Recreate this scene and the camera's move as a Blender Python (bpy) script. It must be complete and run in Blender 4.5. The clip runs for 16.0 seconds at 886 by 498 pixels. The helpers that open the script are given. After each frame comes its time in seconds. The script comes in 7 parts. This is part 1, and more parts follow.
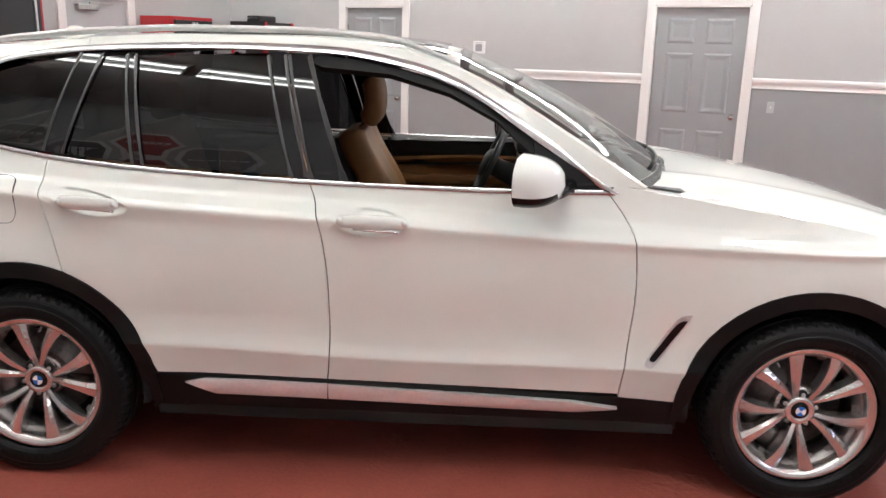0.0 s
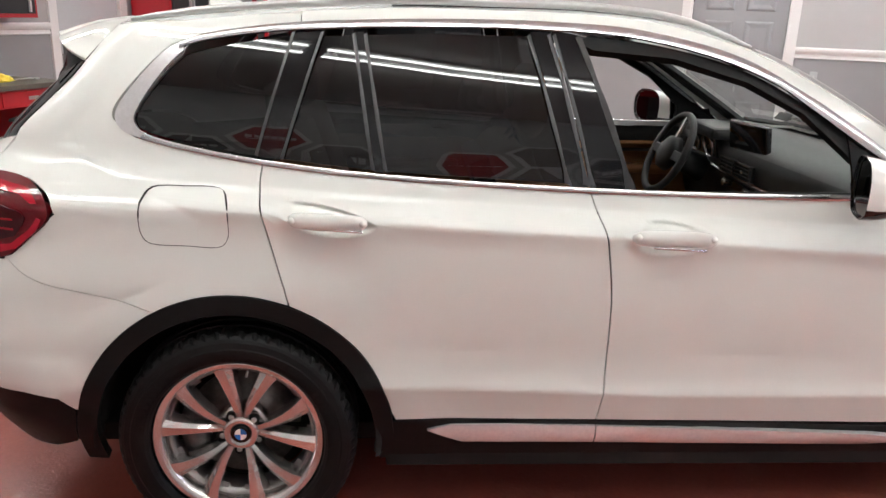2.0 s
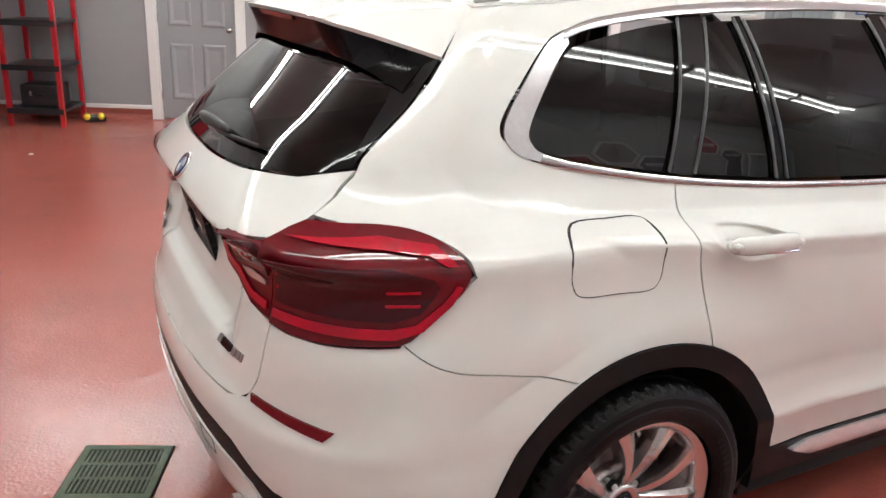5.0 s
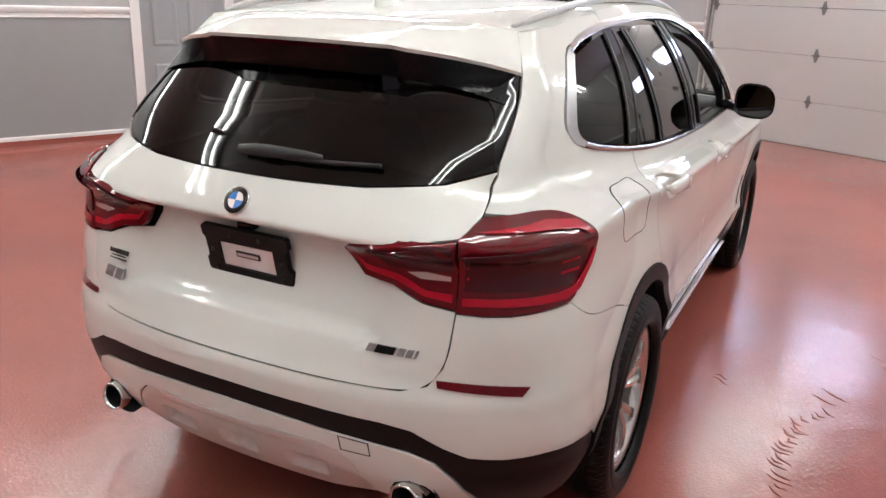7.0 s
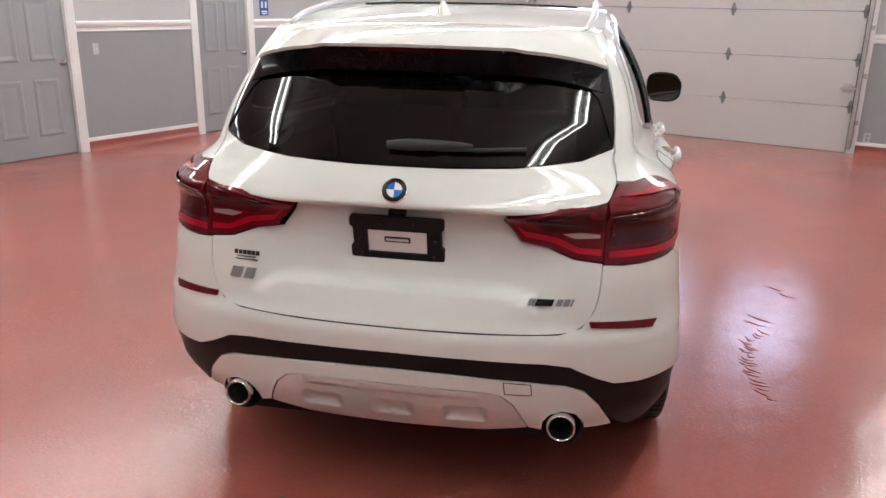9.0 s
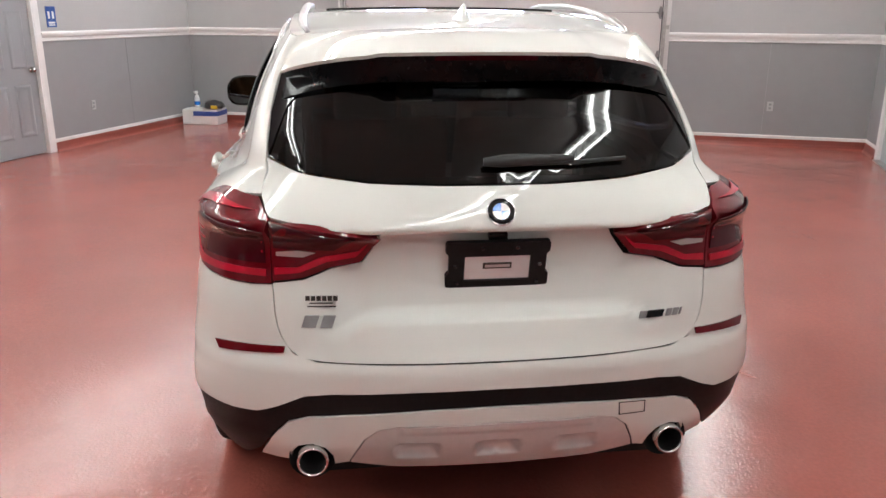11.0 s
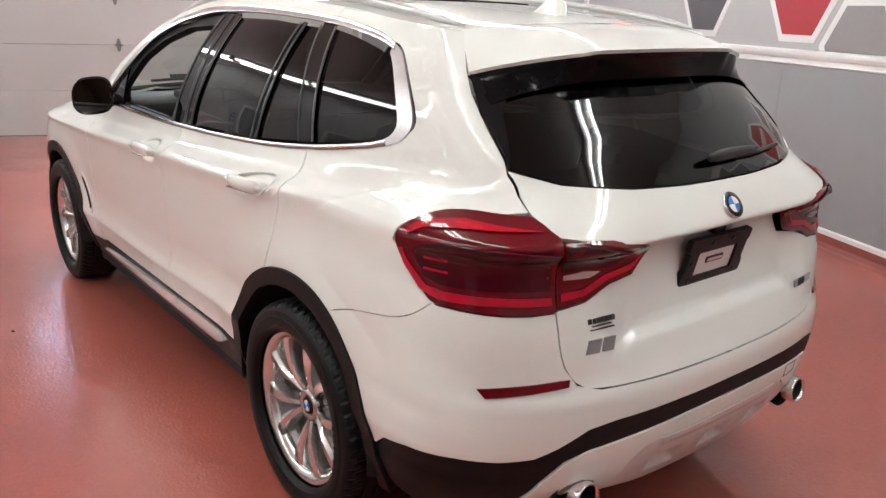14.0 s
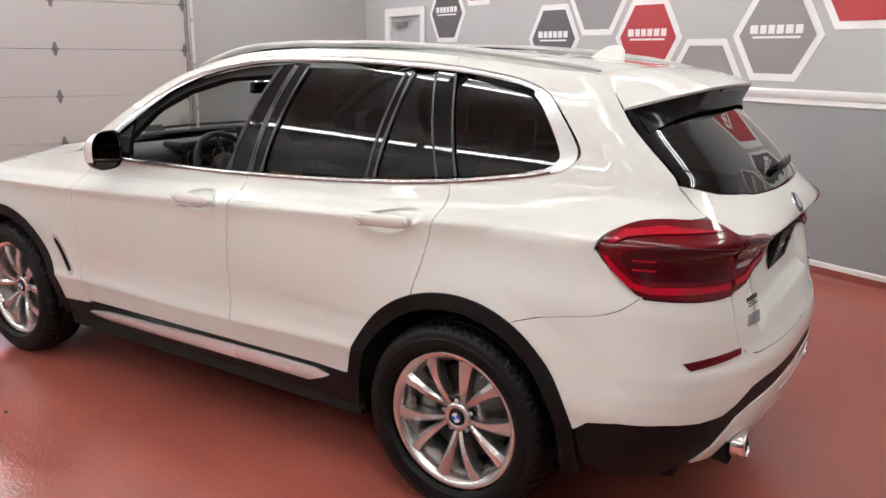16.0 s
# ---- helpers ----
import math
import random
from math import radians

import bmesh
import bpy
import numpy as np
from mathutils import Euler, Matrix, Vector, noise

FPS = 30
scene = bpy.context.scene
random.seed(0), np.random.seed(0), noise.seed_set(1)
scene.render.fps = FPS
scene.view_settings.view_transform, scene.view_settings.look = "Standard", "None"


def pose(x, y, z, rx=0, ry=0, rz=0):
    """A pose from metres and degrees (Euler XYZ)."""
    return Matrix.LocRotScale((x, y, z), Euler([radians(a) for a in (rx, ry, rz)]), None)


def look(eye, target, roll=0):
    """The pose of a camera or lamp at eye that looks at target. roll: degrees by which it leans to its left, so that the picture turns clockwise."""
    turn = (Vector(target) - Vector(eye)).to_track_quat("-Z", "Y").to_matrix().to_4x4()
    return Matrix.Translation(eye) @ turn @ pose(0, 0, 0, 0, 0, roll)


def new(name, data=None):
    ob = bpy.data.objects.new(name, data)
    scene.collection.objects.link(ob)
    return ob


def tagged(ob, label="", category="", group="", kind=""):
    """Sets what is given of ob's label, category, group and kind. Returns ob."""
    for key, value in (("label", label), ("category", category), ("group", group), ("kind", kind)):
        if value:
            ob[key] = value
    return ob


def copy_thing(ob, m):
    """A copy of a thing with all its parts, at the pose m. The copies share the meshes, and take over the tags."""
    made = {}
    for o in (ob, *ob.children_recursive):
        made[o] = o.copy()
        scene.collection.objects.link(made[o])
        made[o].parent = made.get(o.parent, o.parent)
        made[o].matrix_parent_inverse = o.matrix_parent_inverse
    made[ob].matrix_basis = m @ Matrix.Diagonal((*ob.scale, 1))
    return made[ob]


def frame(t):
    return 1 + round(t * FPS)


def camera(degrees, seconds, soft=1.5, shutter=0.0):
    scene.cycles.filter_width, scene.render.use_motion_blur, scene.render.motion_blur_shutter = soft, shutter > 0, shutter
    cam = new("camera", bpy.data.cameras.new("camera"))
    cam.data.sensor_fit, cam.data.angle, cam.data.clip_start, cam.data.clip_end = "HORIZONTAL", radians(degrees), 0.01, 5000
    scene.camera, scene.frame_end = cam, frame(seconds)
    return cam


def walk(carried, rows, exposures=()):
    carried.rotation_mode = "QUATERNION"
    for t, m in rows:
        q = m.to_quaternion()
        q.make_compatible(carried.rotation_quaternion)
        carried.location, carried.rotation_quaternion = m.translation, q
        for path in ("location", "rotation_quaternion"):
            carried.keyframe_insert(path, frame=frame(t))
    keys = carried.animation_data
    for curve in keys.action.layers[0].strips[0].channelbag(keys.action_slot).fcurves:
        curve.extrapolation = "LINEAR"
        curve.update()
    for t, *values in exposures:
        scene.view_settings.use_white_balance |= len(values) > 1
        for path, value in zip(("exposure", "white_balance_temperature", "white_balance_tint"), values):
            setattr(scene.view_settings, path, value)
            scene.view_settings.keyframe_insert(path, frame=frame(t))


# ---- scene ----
from mathutils import geometry

cam = camera(58.87, 16.0, soft=1.5)
walk(cam, [
    (0.0, look((1.580, -3.222, 1.583), (0.760, -1.467, 1.087), 1.58)),
    (0.5, look((1.252, -3.236, 1.590), (0.517, -1.446, 1.085), 1.93)),
    (1.0, look((0.953, -3.238, 1.579), (0.212, -1.453, 1.063), 1.85)),
    (1.5, look((0.657, -3.227, 1.588), (-0.062, -1.438, 1.058), 2.38)),
    (2.0, look((0.317, -3.218, 1.605), (-0.310, -1.410, 1.023), 1.98)),
    (2.5, look((0.023, -3.205, 1.596), (-0.565, -1.395, 0.981), 0.97)),
    (3.0, look((-0.294, -3.186, 1.599), (-0.840, -1.359, 0.994), 0.17)),
    (3.5, look((-0.635, -3.183, 1.599), (-1.082, -1.338, 0.969), -0.04)),
    (4.0, look((-0.949, -3.173, 1.591), (-1.313, -1.328, 0.909), 0.39)),
    (4.5, look((-1.287, -3.097, 1.594), (-1.481, -1.222, 0.925), 1.22)),
    (4.7, look((-1.415, -3.074, 1.594), (-1.470, -1.187, 0.934), 1.98)),
    (7.0, look((-3.036, -2.840, 1.633), (-1.814, -1.385, 1.010), 2.14)),
    (7.5, look((-3.282, -2.730, 1.611), (-1.896, -1.422, 1.005), 1.91)),
    (8.0, look((-3.573, -2.616, 1.618), (-2.069, -1.448, 1.007), 2.15)),
    (8.5, look((-3.876, -2.506, 1.642), (-2.322, -1.411, 1.018), 1.72)),
    (9.0, look((-4.003, -2.335, 1.629), (-2.415, -1.278, 1.028), 1.04)),
    (11.5, look((-4.270, -1.068, 1.611), (-2.395, -0.714, 1.013), 0.37)),
    (12.0, look((-4.304, -0.773, 1.634), (-2.410, -0.585, 1.017), 0.61)),
    (12.5, look((-4.225, -0.458, 1.587), (-2.321, -0.453, 0.976), 1.12)),
    (13.0, look((-4.137, -0.170, 1.603), (-2.242, -0.359, 0.991), 1.99)),
    (13.5, look((-4.077, 0.164, 1.610), (-2.209, -0.217, 1.004), 1.89)),
    (14.0, look((-4.031, 0.441, 1.592), (-2.188, -0.068, 1.006), 1.58)),
    (14.5, look((-3.942, 0.744, 1.602), (-2.150, 0.066, 1.026), 1.74)),
    (15.0, look((-3.943, 1.099, 1.585), (-2.229, 0.225, 1.040), 2.67)),
    (15.5, look((-3.939, 1.417, 1.602), (-2.274, 0.438, 1.080), 1.64)),
    (16.0, look((-3.806, 1.729, 1.597), (-2.189, 0.655, 1.114), 0.61)),
], exposures=[(0.0, 0.22), (2.5, 0.26), (4.5, 0.32), (7.0, 0.12), (9.0, 0.10), (11.5, 0.16), (14.0, 0.12), (16.0, 0.06)])

# ---------------------------------------------------------------- light
world = bpy.data.worlds.new("world")
world.use_nodes = True
scene.world = world
bg = world.node_tree.nodes["Background"]
bg.inputs["Color"].default_value = (0.55, 0.62, 0.75, 1)
bg.inputs["Strength"].default_value = 0.05
scene.view_settings.exposure = 0.0
TUBE_STRENGTH = 32.5
DAYLIGHT = 13.0

# room: u along the long wall, v across; the car stands turned in it
V_LEFT, V_RIGHT, U_FRONT, U_BACK, CEIL = 5.61, -3.67, 6.34, -5.85, 3.45
RAIL_Z = 1.315
BLISTERS = ((0.92, -1.53, 0.13, 78), (0.83, -1.61, 0.15, 76), (0.37, -1.57, 0.20, 72), (0.29, -1.56, 0.16, 80), (0.09, -1.16, 0.11, 82), (0.13, -1.14, 0.08, 90), (2.05, -0.53, 0.09, 40))
RIDGES = ((0.20, -1.60), (-0.02, -1.585), (-0.22, -1.63), (-0.40, -1.71), (-0.60, -1.85))
CAR_YAW, CAR_Z = 23.23, -0.041


# ---------------------------------------------------------------- materials
def material(name, colour, rough=0.5, metal=0.0, coat=0.0, coat_rough=0.03, grain=0.0, grain_size=40.0, stain=0.0, stain_size=1.5,
             bump=0.0, bump_size=200.0, rough_var=0.0, spec=0.5, emit=None, strength=0.0):
    m = bpy.data.materials.new(name)
    m.use_nodes = True
    nt = m.node_tree
    b = nt.nodes["Principled BSDF"]
    b.inputs["Base Color"].default_value = (*colour, 1)
    b.inputs["Roughness"].default_value = rough
    b.inputs["Metallic"].default_value = metal
    b.inputs["Coat Weight"].default_value = coat
    b.inputs["Coat Roughness"].default_value = coat_rough
    b.inputs["Specular IOR Level"].default_value = spec
    if emit:
        b.inputs["Emission Color"].default_value = (*emit, 1)
        b.inputs["Emission Strength"].default_value = strength
    tc = nt.nodes.new("ShaderNodeTexCoord")

    def noise_node(size, detail):
        n = nt.nodes.new("ShaderNodeTexNoise")
        n.inputs["Scale"].default_value = size
        n.inputs["Detail"].default_value = detail
        nt.links.new(tc.outputs["Object"], n.inputs["Vector"])
        return n.outputs["Fac"]

    def span(fac, lo, hi):
        r = nt.nodes.new("ShaderNodeMapRange")
        r.inputs["From Min"].default_value = 0.3
        r.inputs["From Max"].default_value = 0.7
        r.inputs["To Min"].default_value = lo
        r.inputs["To Max"].default_value = hi
        nt.links.new(fac, r.inputs["Value"])
        return r.outputs["Result"]

    if grain or stain:
        last = None
        for amount, size, det in ((grain, grain_size, 3), (stain, stain_size, 5)):
            if not amount:
                continue
            v = span(noise_node(size, det), 1 - amount, 1 + amount)
            if last is None:
                last = v
            else:
                mul = nt.nodes.new("ShaderNodeMath")
                mul.operation = "MULTIPLY"
                nt.links.new(last, mul.inputs[0])
                nt.links.new(v, mul.inputs[1])
                last = mul.outputs[0]
        mix = nt.nodes.new("ShaderNodeVectorMath")
        mix.operation = "SCALE"
        mix.inputs[0].default_value = colour
        nt.links.new(last, mix.inputs["Scale"])
        nt.links.new(mix.outputs[0], b.inputs["Base Color"])
    if rough_var:
        nt.links.new(span(noise_node(stain_size * 2.3, 4), max(0.0, rough - rough_var), rough + rough_var), b.inputs["Roughness"])
    if bump:
        bp = nt.nodes.new("ShaderNodeBump")
        bp.inputs["Strength"].default_value = 1.0
        bp.inputs["Distance"].default_value = bump
        nt.links.new(noise_node(bump_size, 4), bp.inputs["Height"])
        nt.links.new(bp.outputs[0], b.inputs["Normal"])
    return m


def glass(name, tint, ior=1.5, gloss=1.0):
    """A thin pane: what it lets through is tinted, and it mirrors by Fresnel."""
    m = bpy.data.materials.new(name)
    m.use_nodes = True
    nt = m.node_tree
    nt.nodes.clear()
    out = nt.nodes.new("ShaderNodeOutputMaterial")
    tr = nt.nodes.new("ShaderNodeBsdfTransparent")
    tr.inputs["Color"].default_value = (*tint, 1)
    gl = nt.nodes.new("ShaderNodeBsdfGlossy")
    gl.inputs["Roughness"].default_value = 0.01
    gl.inputs["Color"].default_value = (gloss, gloss, gloss, 1)
    # Schlick's law, the same from both sides of the thin pane
    lw = nt.nodes.new("ShaderNodeLayerWeight")
    lw.inputs["Blend"].default_value = 0.5
    pw = nt.nodes.new("ShaderNodeMath")
    pw.operation = "POWER"
    pw.inputs[1].default_value = 5.0
    nt.links.new(lw.outputs["Facing"], pw.inputs[0])
    fr = nt.nodes.new("ShaderNodeMapRange")
    fr.inputs["To Min"].default_value = ((ior - 1) / (ior + 1)) ** 2
    fr.inputs["To Max"].default_value = 1.0
    nt.links.new(pw.outputs[0], fr.inputs["Value"])
    mx = nt.nodes.new("ShaderNodeMixShader")
    nt.links.new(fr.outputs[0], mx.inputs[0])
    nt.links.new(tr.outputs[0], mx.inputs[1])
    nt.links.new(gl.outputs[0], mx.inputs[2])
    nt.links.new(mx.outputs[0], out.inputs[0])
    return m


M_PAINT = material("pearl_white_paint", (0.785, 0.80, 0.76), 0.55, coat=1.0, coat_rough=0.012, spec=0.04, grain=0.012, grain_size=300)
M_BADGE = material("grey_chrome_badge", (0.36, 0.355, 0.36), 0.3, 0.5, grain=0.04)
M_PLASTIC = material("black_cladding_plastic", (0.0055, 0.0055, 0.0058), 0.48, spec=0.22, grain=0.2, grain_size=60, bump=0.0004, bump_size=900)
M_GAP = material("dark_gap", (0.005, 0.005, 0.005), 0.8, grain=0.2)
M_GLOSS = material("gloss_black", (0.006, 0.006, 0.007), 0.04, spec=0.38, grain=0.1)
M_CHROME = material("satin_chrome", (0.66, 0.66, 0.67), 0.24, 1.0, rough_var=0.03)
M_MIRRORCHROME = material("polished_chrome", (0.82, 0.82, 0.82), 0.06, 1.0, grain=0.02)
M_RAIL = material("anodised_rail", (0.50, 0.495, 0.49), 0.36, 0.85, grain=0.04)
M_ALU = material("satin_aluminium", (0.60, 0.60, 0.605), 0.30, 0.6, grain=0.05, grain_size=90)
M_SILVERPAINT = material("silver_painted_plastic", (0.66, 0.645, 0.63), 0.36, 0.25, coat=0.4, grain=0.03)
M_RUBBER = material("black_frame_rubber", (0.009, 0.009, 0.0095), 0.55, spec=0.2, grain=0.15)
M_SILLBAR = material("brushed_sill_silver", (0.86, 0.86, 0.865), 0.26, 0.55, grain=0.05, grain_size=90)
# Paler grey on the window seals stands in for their edge highlights.
M_SEALGLINT = material("glint_grey_window_seal", (0.05, 0.05, 0.052), 0.34, spec=0.42, grain=0.1)
M_SPOILER = material("black_spoiler_panel", (0.004, 0.004, 0.0045), 0.14, spec=0.14, grain=0.1)
M_RIM = material("machined_alloy", (0.70, 0.685, 0.675), 0.20, 0.92, grain=0.05, grain_size=120)
M_RIMDARK = material("grey_alloy", (0.26, 0.245, 0.24), 0.35, 0.8, grain=0.06)
M_TYRE = material("tyre_rubber", (0.0045, 0.0045, 0.0048), 0.5, spec=0.22, grain=0.25, grain_size=50, bump=0.0006, bump_size=300)
M_IRON = material("brake_iron", (0.20, 0.19, 0.185), 0.42, 0.9, grain=0.2, grain_size=60, rough_var=0.1)
M_PRIVACY = glass("privacy_glass", (0.030, 0.031, 0.034), 1.50)
M_CLEARGLASS = glass("windscreen_glass", (0.72, 0.76, 0.74), 1.5)
M_REARGLASS = glass("rear_window_glass", (0.030, 0.030, 0.033), 1.45)
M_RED = material("red_lamp_lens", (0.128, 0.0015, 0.006), 0.35, spec=0.05, coat=1.0, coat_rough=0.01, grain=0.1, grain_size=25)
M_REDDARK = material("dark_red_lamp_lens", (0.048, 0.001, 0.005), 0.35, spec=0.05, coat=1.0, coat_rough=0.01, grain=0.1)
M_REDBRIGHT = material("bright_red_lamp_lens", (0.40, 0.003, 0.018), 0.3, spec=0.05, coat=1.0, coat_rough=0.01, grain=0.08)
M_CLEARLAMP = material("clear_lamp_lens", (0.55, 0.42, 0.42), 0.1, 0.3, coat=1.0, grain=0.05)
M_LEATHER = material("tan_leather", (0.27, 0.125, 0.045), 0.45, grain=0.1, grain_size=12, bump=0.0008, bump_size=350)
M_DASH = material("black_soft_plastic", (0.022, 0.022, 0.023), 0.55, grain=0.1, bump=0.0004, bump_size=600)
# Paler than the black plastic, standing in for light through the windscreen.
M_DASHLIT = material("lit_grey_dash_skin", (0.055, 0.055, 0.055), 0.6, grain=0.1, bump=0.0004, bump_size=600)
M_LINER = material("dark_headliner", (0.05, 0.05, 0.052), 0.9, grain=0.1, grain_size=80)
M_SCREEN = material("dark_screen", (0.02, 0.018, 0.02), 0.06, coat=1.0, grain=0.05)
M_BLUE = material("blue_enamel", (0.02, 0.16, 0.55), 0.2, coat=1.0, grain=0.03)
M_WHITEENAMEL = material("white_enamel", (0.8, 0.8, 0.8), 0.2, coat=1.0, grain=0.02)
M_CARPET = material("black_carpet", (0.006, 0.006, 0.0065), 0.95, grain=0.2)



def epoxy_floor():
    """Rolled epoxy: fine orange peel, sparse wrinkled patches, worn and dusty places."""
    m = material("red_epoxy_floor", (0.335, 0.085, 0.063), 0.5, coat=1.0, coat_rough=0.075, spec=0.12, grain=0.06, grain_size=55, stain=0.12, stain_size=0.9)
    nt = m.node_tree
    b = nt.nodes["Principled BSDF"]
    tc = nt.nodes.new("ShaderNodeTexCoord")

    def noise_of(size, detail, warp=0.0):
        n = nt.nodes.new("ShaderNodeTexNoise")
        n.inputs["Scale"].default_value = size
        n.inputs["Detail"].default_value = detail
        n.inputs["Distortion"].default_value = warp
        nt.links.new(tc.outputs["Object"], n.inputs["Vector"])
        return n.outputs["Fac"]

    def math_node(op, a, c):
        n = nt.nodes.new("ShaderNodeMath")
        n.operation = op
        for k, v in enumerate((a, c)):
            if isinstance(v, (int, float)):
                n.inputs[k].default_value = v
            else:
                nt.links.new(v, n.inputs[k])
        return n.outputs[0]
    patch_mask = nt.nodes.new("ShaderNodeMapRange")
    patch_mask.interpolation_type = "SMOOTHSTEP"
    patch_mask.inputs["From Min"].default_value = 0.56
    patch_mask.inputs["From Max"].default_value = 0.70
    nt.links.new(noise_of(1.1, 3), patch_mask.inputs["Value"])
    wrinkles = math_node("MULTIPLY", math_node("MULTIPLY", patch_mask.outputs["Result"], noise_of(13, 3, 1.5)), 2.5)
    swell = math_node("MULTIPLY", noise_of(3.2, 2), 3.5)
    peel = math_node("MULTIPLY", noise_of(75, 2), 0.85)
    height = math_node("ADD", math_node("ADD", wrinkles, swell), peel)
    bp = nt.nodes.new("ShaderNodeBump")
    bp.inputs["Strength"].default_value = 1.0
    bp.inputs["Distance"].default_value = 0.0015
    nt.links.new(height, bp.inputs["Height"])
    nt.links.new(bp.outputs[0], b.inputs["Normal"])
    nt.links.new(bp.outputs[0], b.inputs["Coat Normal"])
    return m


M_FLOOR = epoxy_floor()
# Mirror colour darkened to stand in for the dark view it reflects.
M_DARKMIRROR = material("darkened_mirror_glass", (0.07, 0.07, 0.072), 0.02, 1.0)
M_WALLUP = material("light_grey_wall_paint", (0.40, 0.396, 0.396), 0.55, grain=0.012, grain_size=9, stain=0.025, stain_size=0.7, bump=0.0006, bump_size=120)
M_WALLLOW = material("mid_grey_panel_paint", (0.262, 0.264, 0.272), 0.5, grain=0.015, grain_size=8, stain=0.03, stain_size=0.8, bump=0.0005, bump_size=90)
M_TRIM = material("white_trim_paint", (0.70, 0.69, 0.68), 0.4, grain=0.015, stain=0.02)
M_DOOR = material("grey_door_paint", (0.262, 0.268, 0.28), 0.42, grain=0.015, stain=0.025)
M_DOORLIGHT = material("pale_grey_door_paint", (0.42, 0.43, 0.445), 0.42, grain=0.015, stain=0.03)
M_GARAGE = material("white_steel_door_paint", (0.50, 0.485, 0.475), 0.45, grain=0.012, stain=0.03, stain_size=0.5, bump=0.0007, bump_size=60)
M_GALV = material("galvanised_steel", (0.45, 0.44, 0.43), 0.42, 0.85, grain=0.12, grain_size=30)
M_HINGE = material("dull_grey_hinge_steel", (0.17, 0.165, 0.165), 0.5, 0.3, grain=0.1)
M_CEIL = material("grey_white_ceiling", (0.74, 0.74, 0.74), 0.8, grain=0.02, stain=0.03)
M_COVE = material("red_cove_base", (0.24, 0.055, 0.04), 0.3, coat=0.2, grain=0.05, stain=0.06)
M_TUBE = material("lit_fluorescent_tube", (0.9, 0.9, 0.9), 0.4, emit=(0.955, 0.985, 0.955), strength=TUBE_STRENGTH)
M_FIXTURE = material("white_lamp_housing", (0.75, 0.75, 0.75), 0.4, grain=0.02)
M_SKYPANE = material("daylit_pane", (0.5, 0.55, 0.6), 0.2, emit=(0.58, 0.66, 1.0), strength=DAYLIGHT)
M_HEXDARK = material("charcoal_wall_paint", (0.092, 0.084, 0.087), 0.45, grain=0.03, stain=0.03)
M_HEXRED = material("red_wall_paint", (0.35, 0.022, 0.026), 0.42, grain=0.03, stain=0.03)
M_HEXGREY = material("warm_grey_wall_paint", (0.24, 0.22, 0.22), 0.45, grain=0.02, stain=0.03)
M_HEXWHITE = material("white_wall_paint", (0.72, 0.705, 0.70), 0.45, grain=0.015, stain=0.02)
M_CABRED = material("red_powder_coat", (0.44, 0.014, 0.022), 0.28, coat=0.5, grain=0.03)
M_CABBLACK = material("black_powder_coat", (0.016, 0.016, 0.018), 0.35, grain=0.08)
M_BENCHTOP = material("worn_dark_worktop", (0.10, 0.085, 0.07), 0.5, grain=0.2, grain_size=18, stain=0.2)
M_DRAIN = material("olive_iron_grate", (0.075, 0.10, 0.062), 0.55, 0.2, grain=0.15, grain_size=25)
M_DRAINSHADE = material("drain_shade", (0.012, 0.012, 0.01), 0.8, grain=0.1)
M_BRASS = material("satin_nickel", (0.55, 0.53, 0.50), 0.25, 1.0, grain=0.04)
M_CARD = material("white_cardboard", (0.62, 0.61, 0.60), 0.7, grain=0.04, stain=0.06)
M_BLUECARD = material("blue_printed_card", (0.03, 0.06, 0.26), 0.5, grain=0.05)
M_YELLOW = material("yellow_plastic", (0.62, 0.44, 0.02), 0.4, grain=0.05)
M_SIGN = material("blue_sign_plastic", (0.015, 0.07, 0.28), 0.35, grain=0.02)
M_SEATBELT = material("plate_print", (0.03, 0.025, 0.02), 0.5, grain=0.05)


# ---------------------------------------------------------------- helpers
def part(name, bm, mat, parent=None, label="", smooth=True):
    me = bpy.data.meshes.new(name)
    bm.normal_update()
    bm.to_mesh(me)
    bm.free()
    me.materials.append(mat)
    if smooth:
        for p in me.polygons:
            p.use_smooth = True
    if "skin_normal" in me.attributes:
        # shade by the true normals of the curved sheet, so that the facets leave no ripples
        ns = [tuple(v.vector) for v in me.attributes["skin_normal"].data]
        me.attributes.remove(me.attributes["skin_normal"])
        me.normals_split_custom_set_from_vertices(ns)
    ob = new(name, me)
    ob.parent = parent
    if label:
        tagged(ob, label)
    return ob


def thing(name, label, category, m=None, group="", kind=""):
    ob = new(name)
    ob.empty_display_size = 0.1
    if m is not None:
        ob.matrix_basis = m
    return tagged(ob, label, category, group, kind)


def box_into(bm, x0, x1, y0, y1, z0, z1, bevel=0.0):
    vs = [bm.verts.new(c) for c in ((x0, y0, z0), (x1, y0, z0), (x1, y1, z0), (x0, y1, z0), (x0, y0, z1), (x1, y0, z1), (x1, y1, z1), (x0, y1, z1))]
    fs = [bm.faces.new([vs[i] for i in q]) for q in ((3, 2, 1, 0), (4, 5, 6, 7), (0, 1, 5, 4), (1, 2, 6, 5), (2, 3, 7, 6), (3, 0, 4, 7))]
    if bevel:
        es = list({e for f in fs for e in f.edges})
        bmesh.ops.bevel(bm, geom=es, offset=bevel, segments=2, affect="EDGES", profile=0.6)


def box(x0, x1, y0, y1, z0, z1, bevel=0.0):
    bm = bmesh.new()
    box_into(bm, x0, x1, y0, y1, z0, z1, bevel)
    return bm


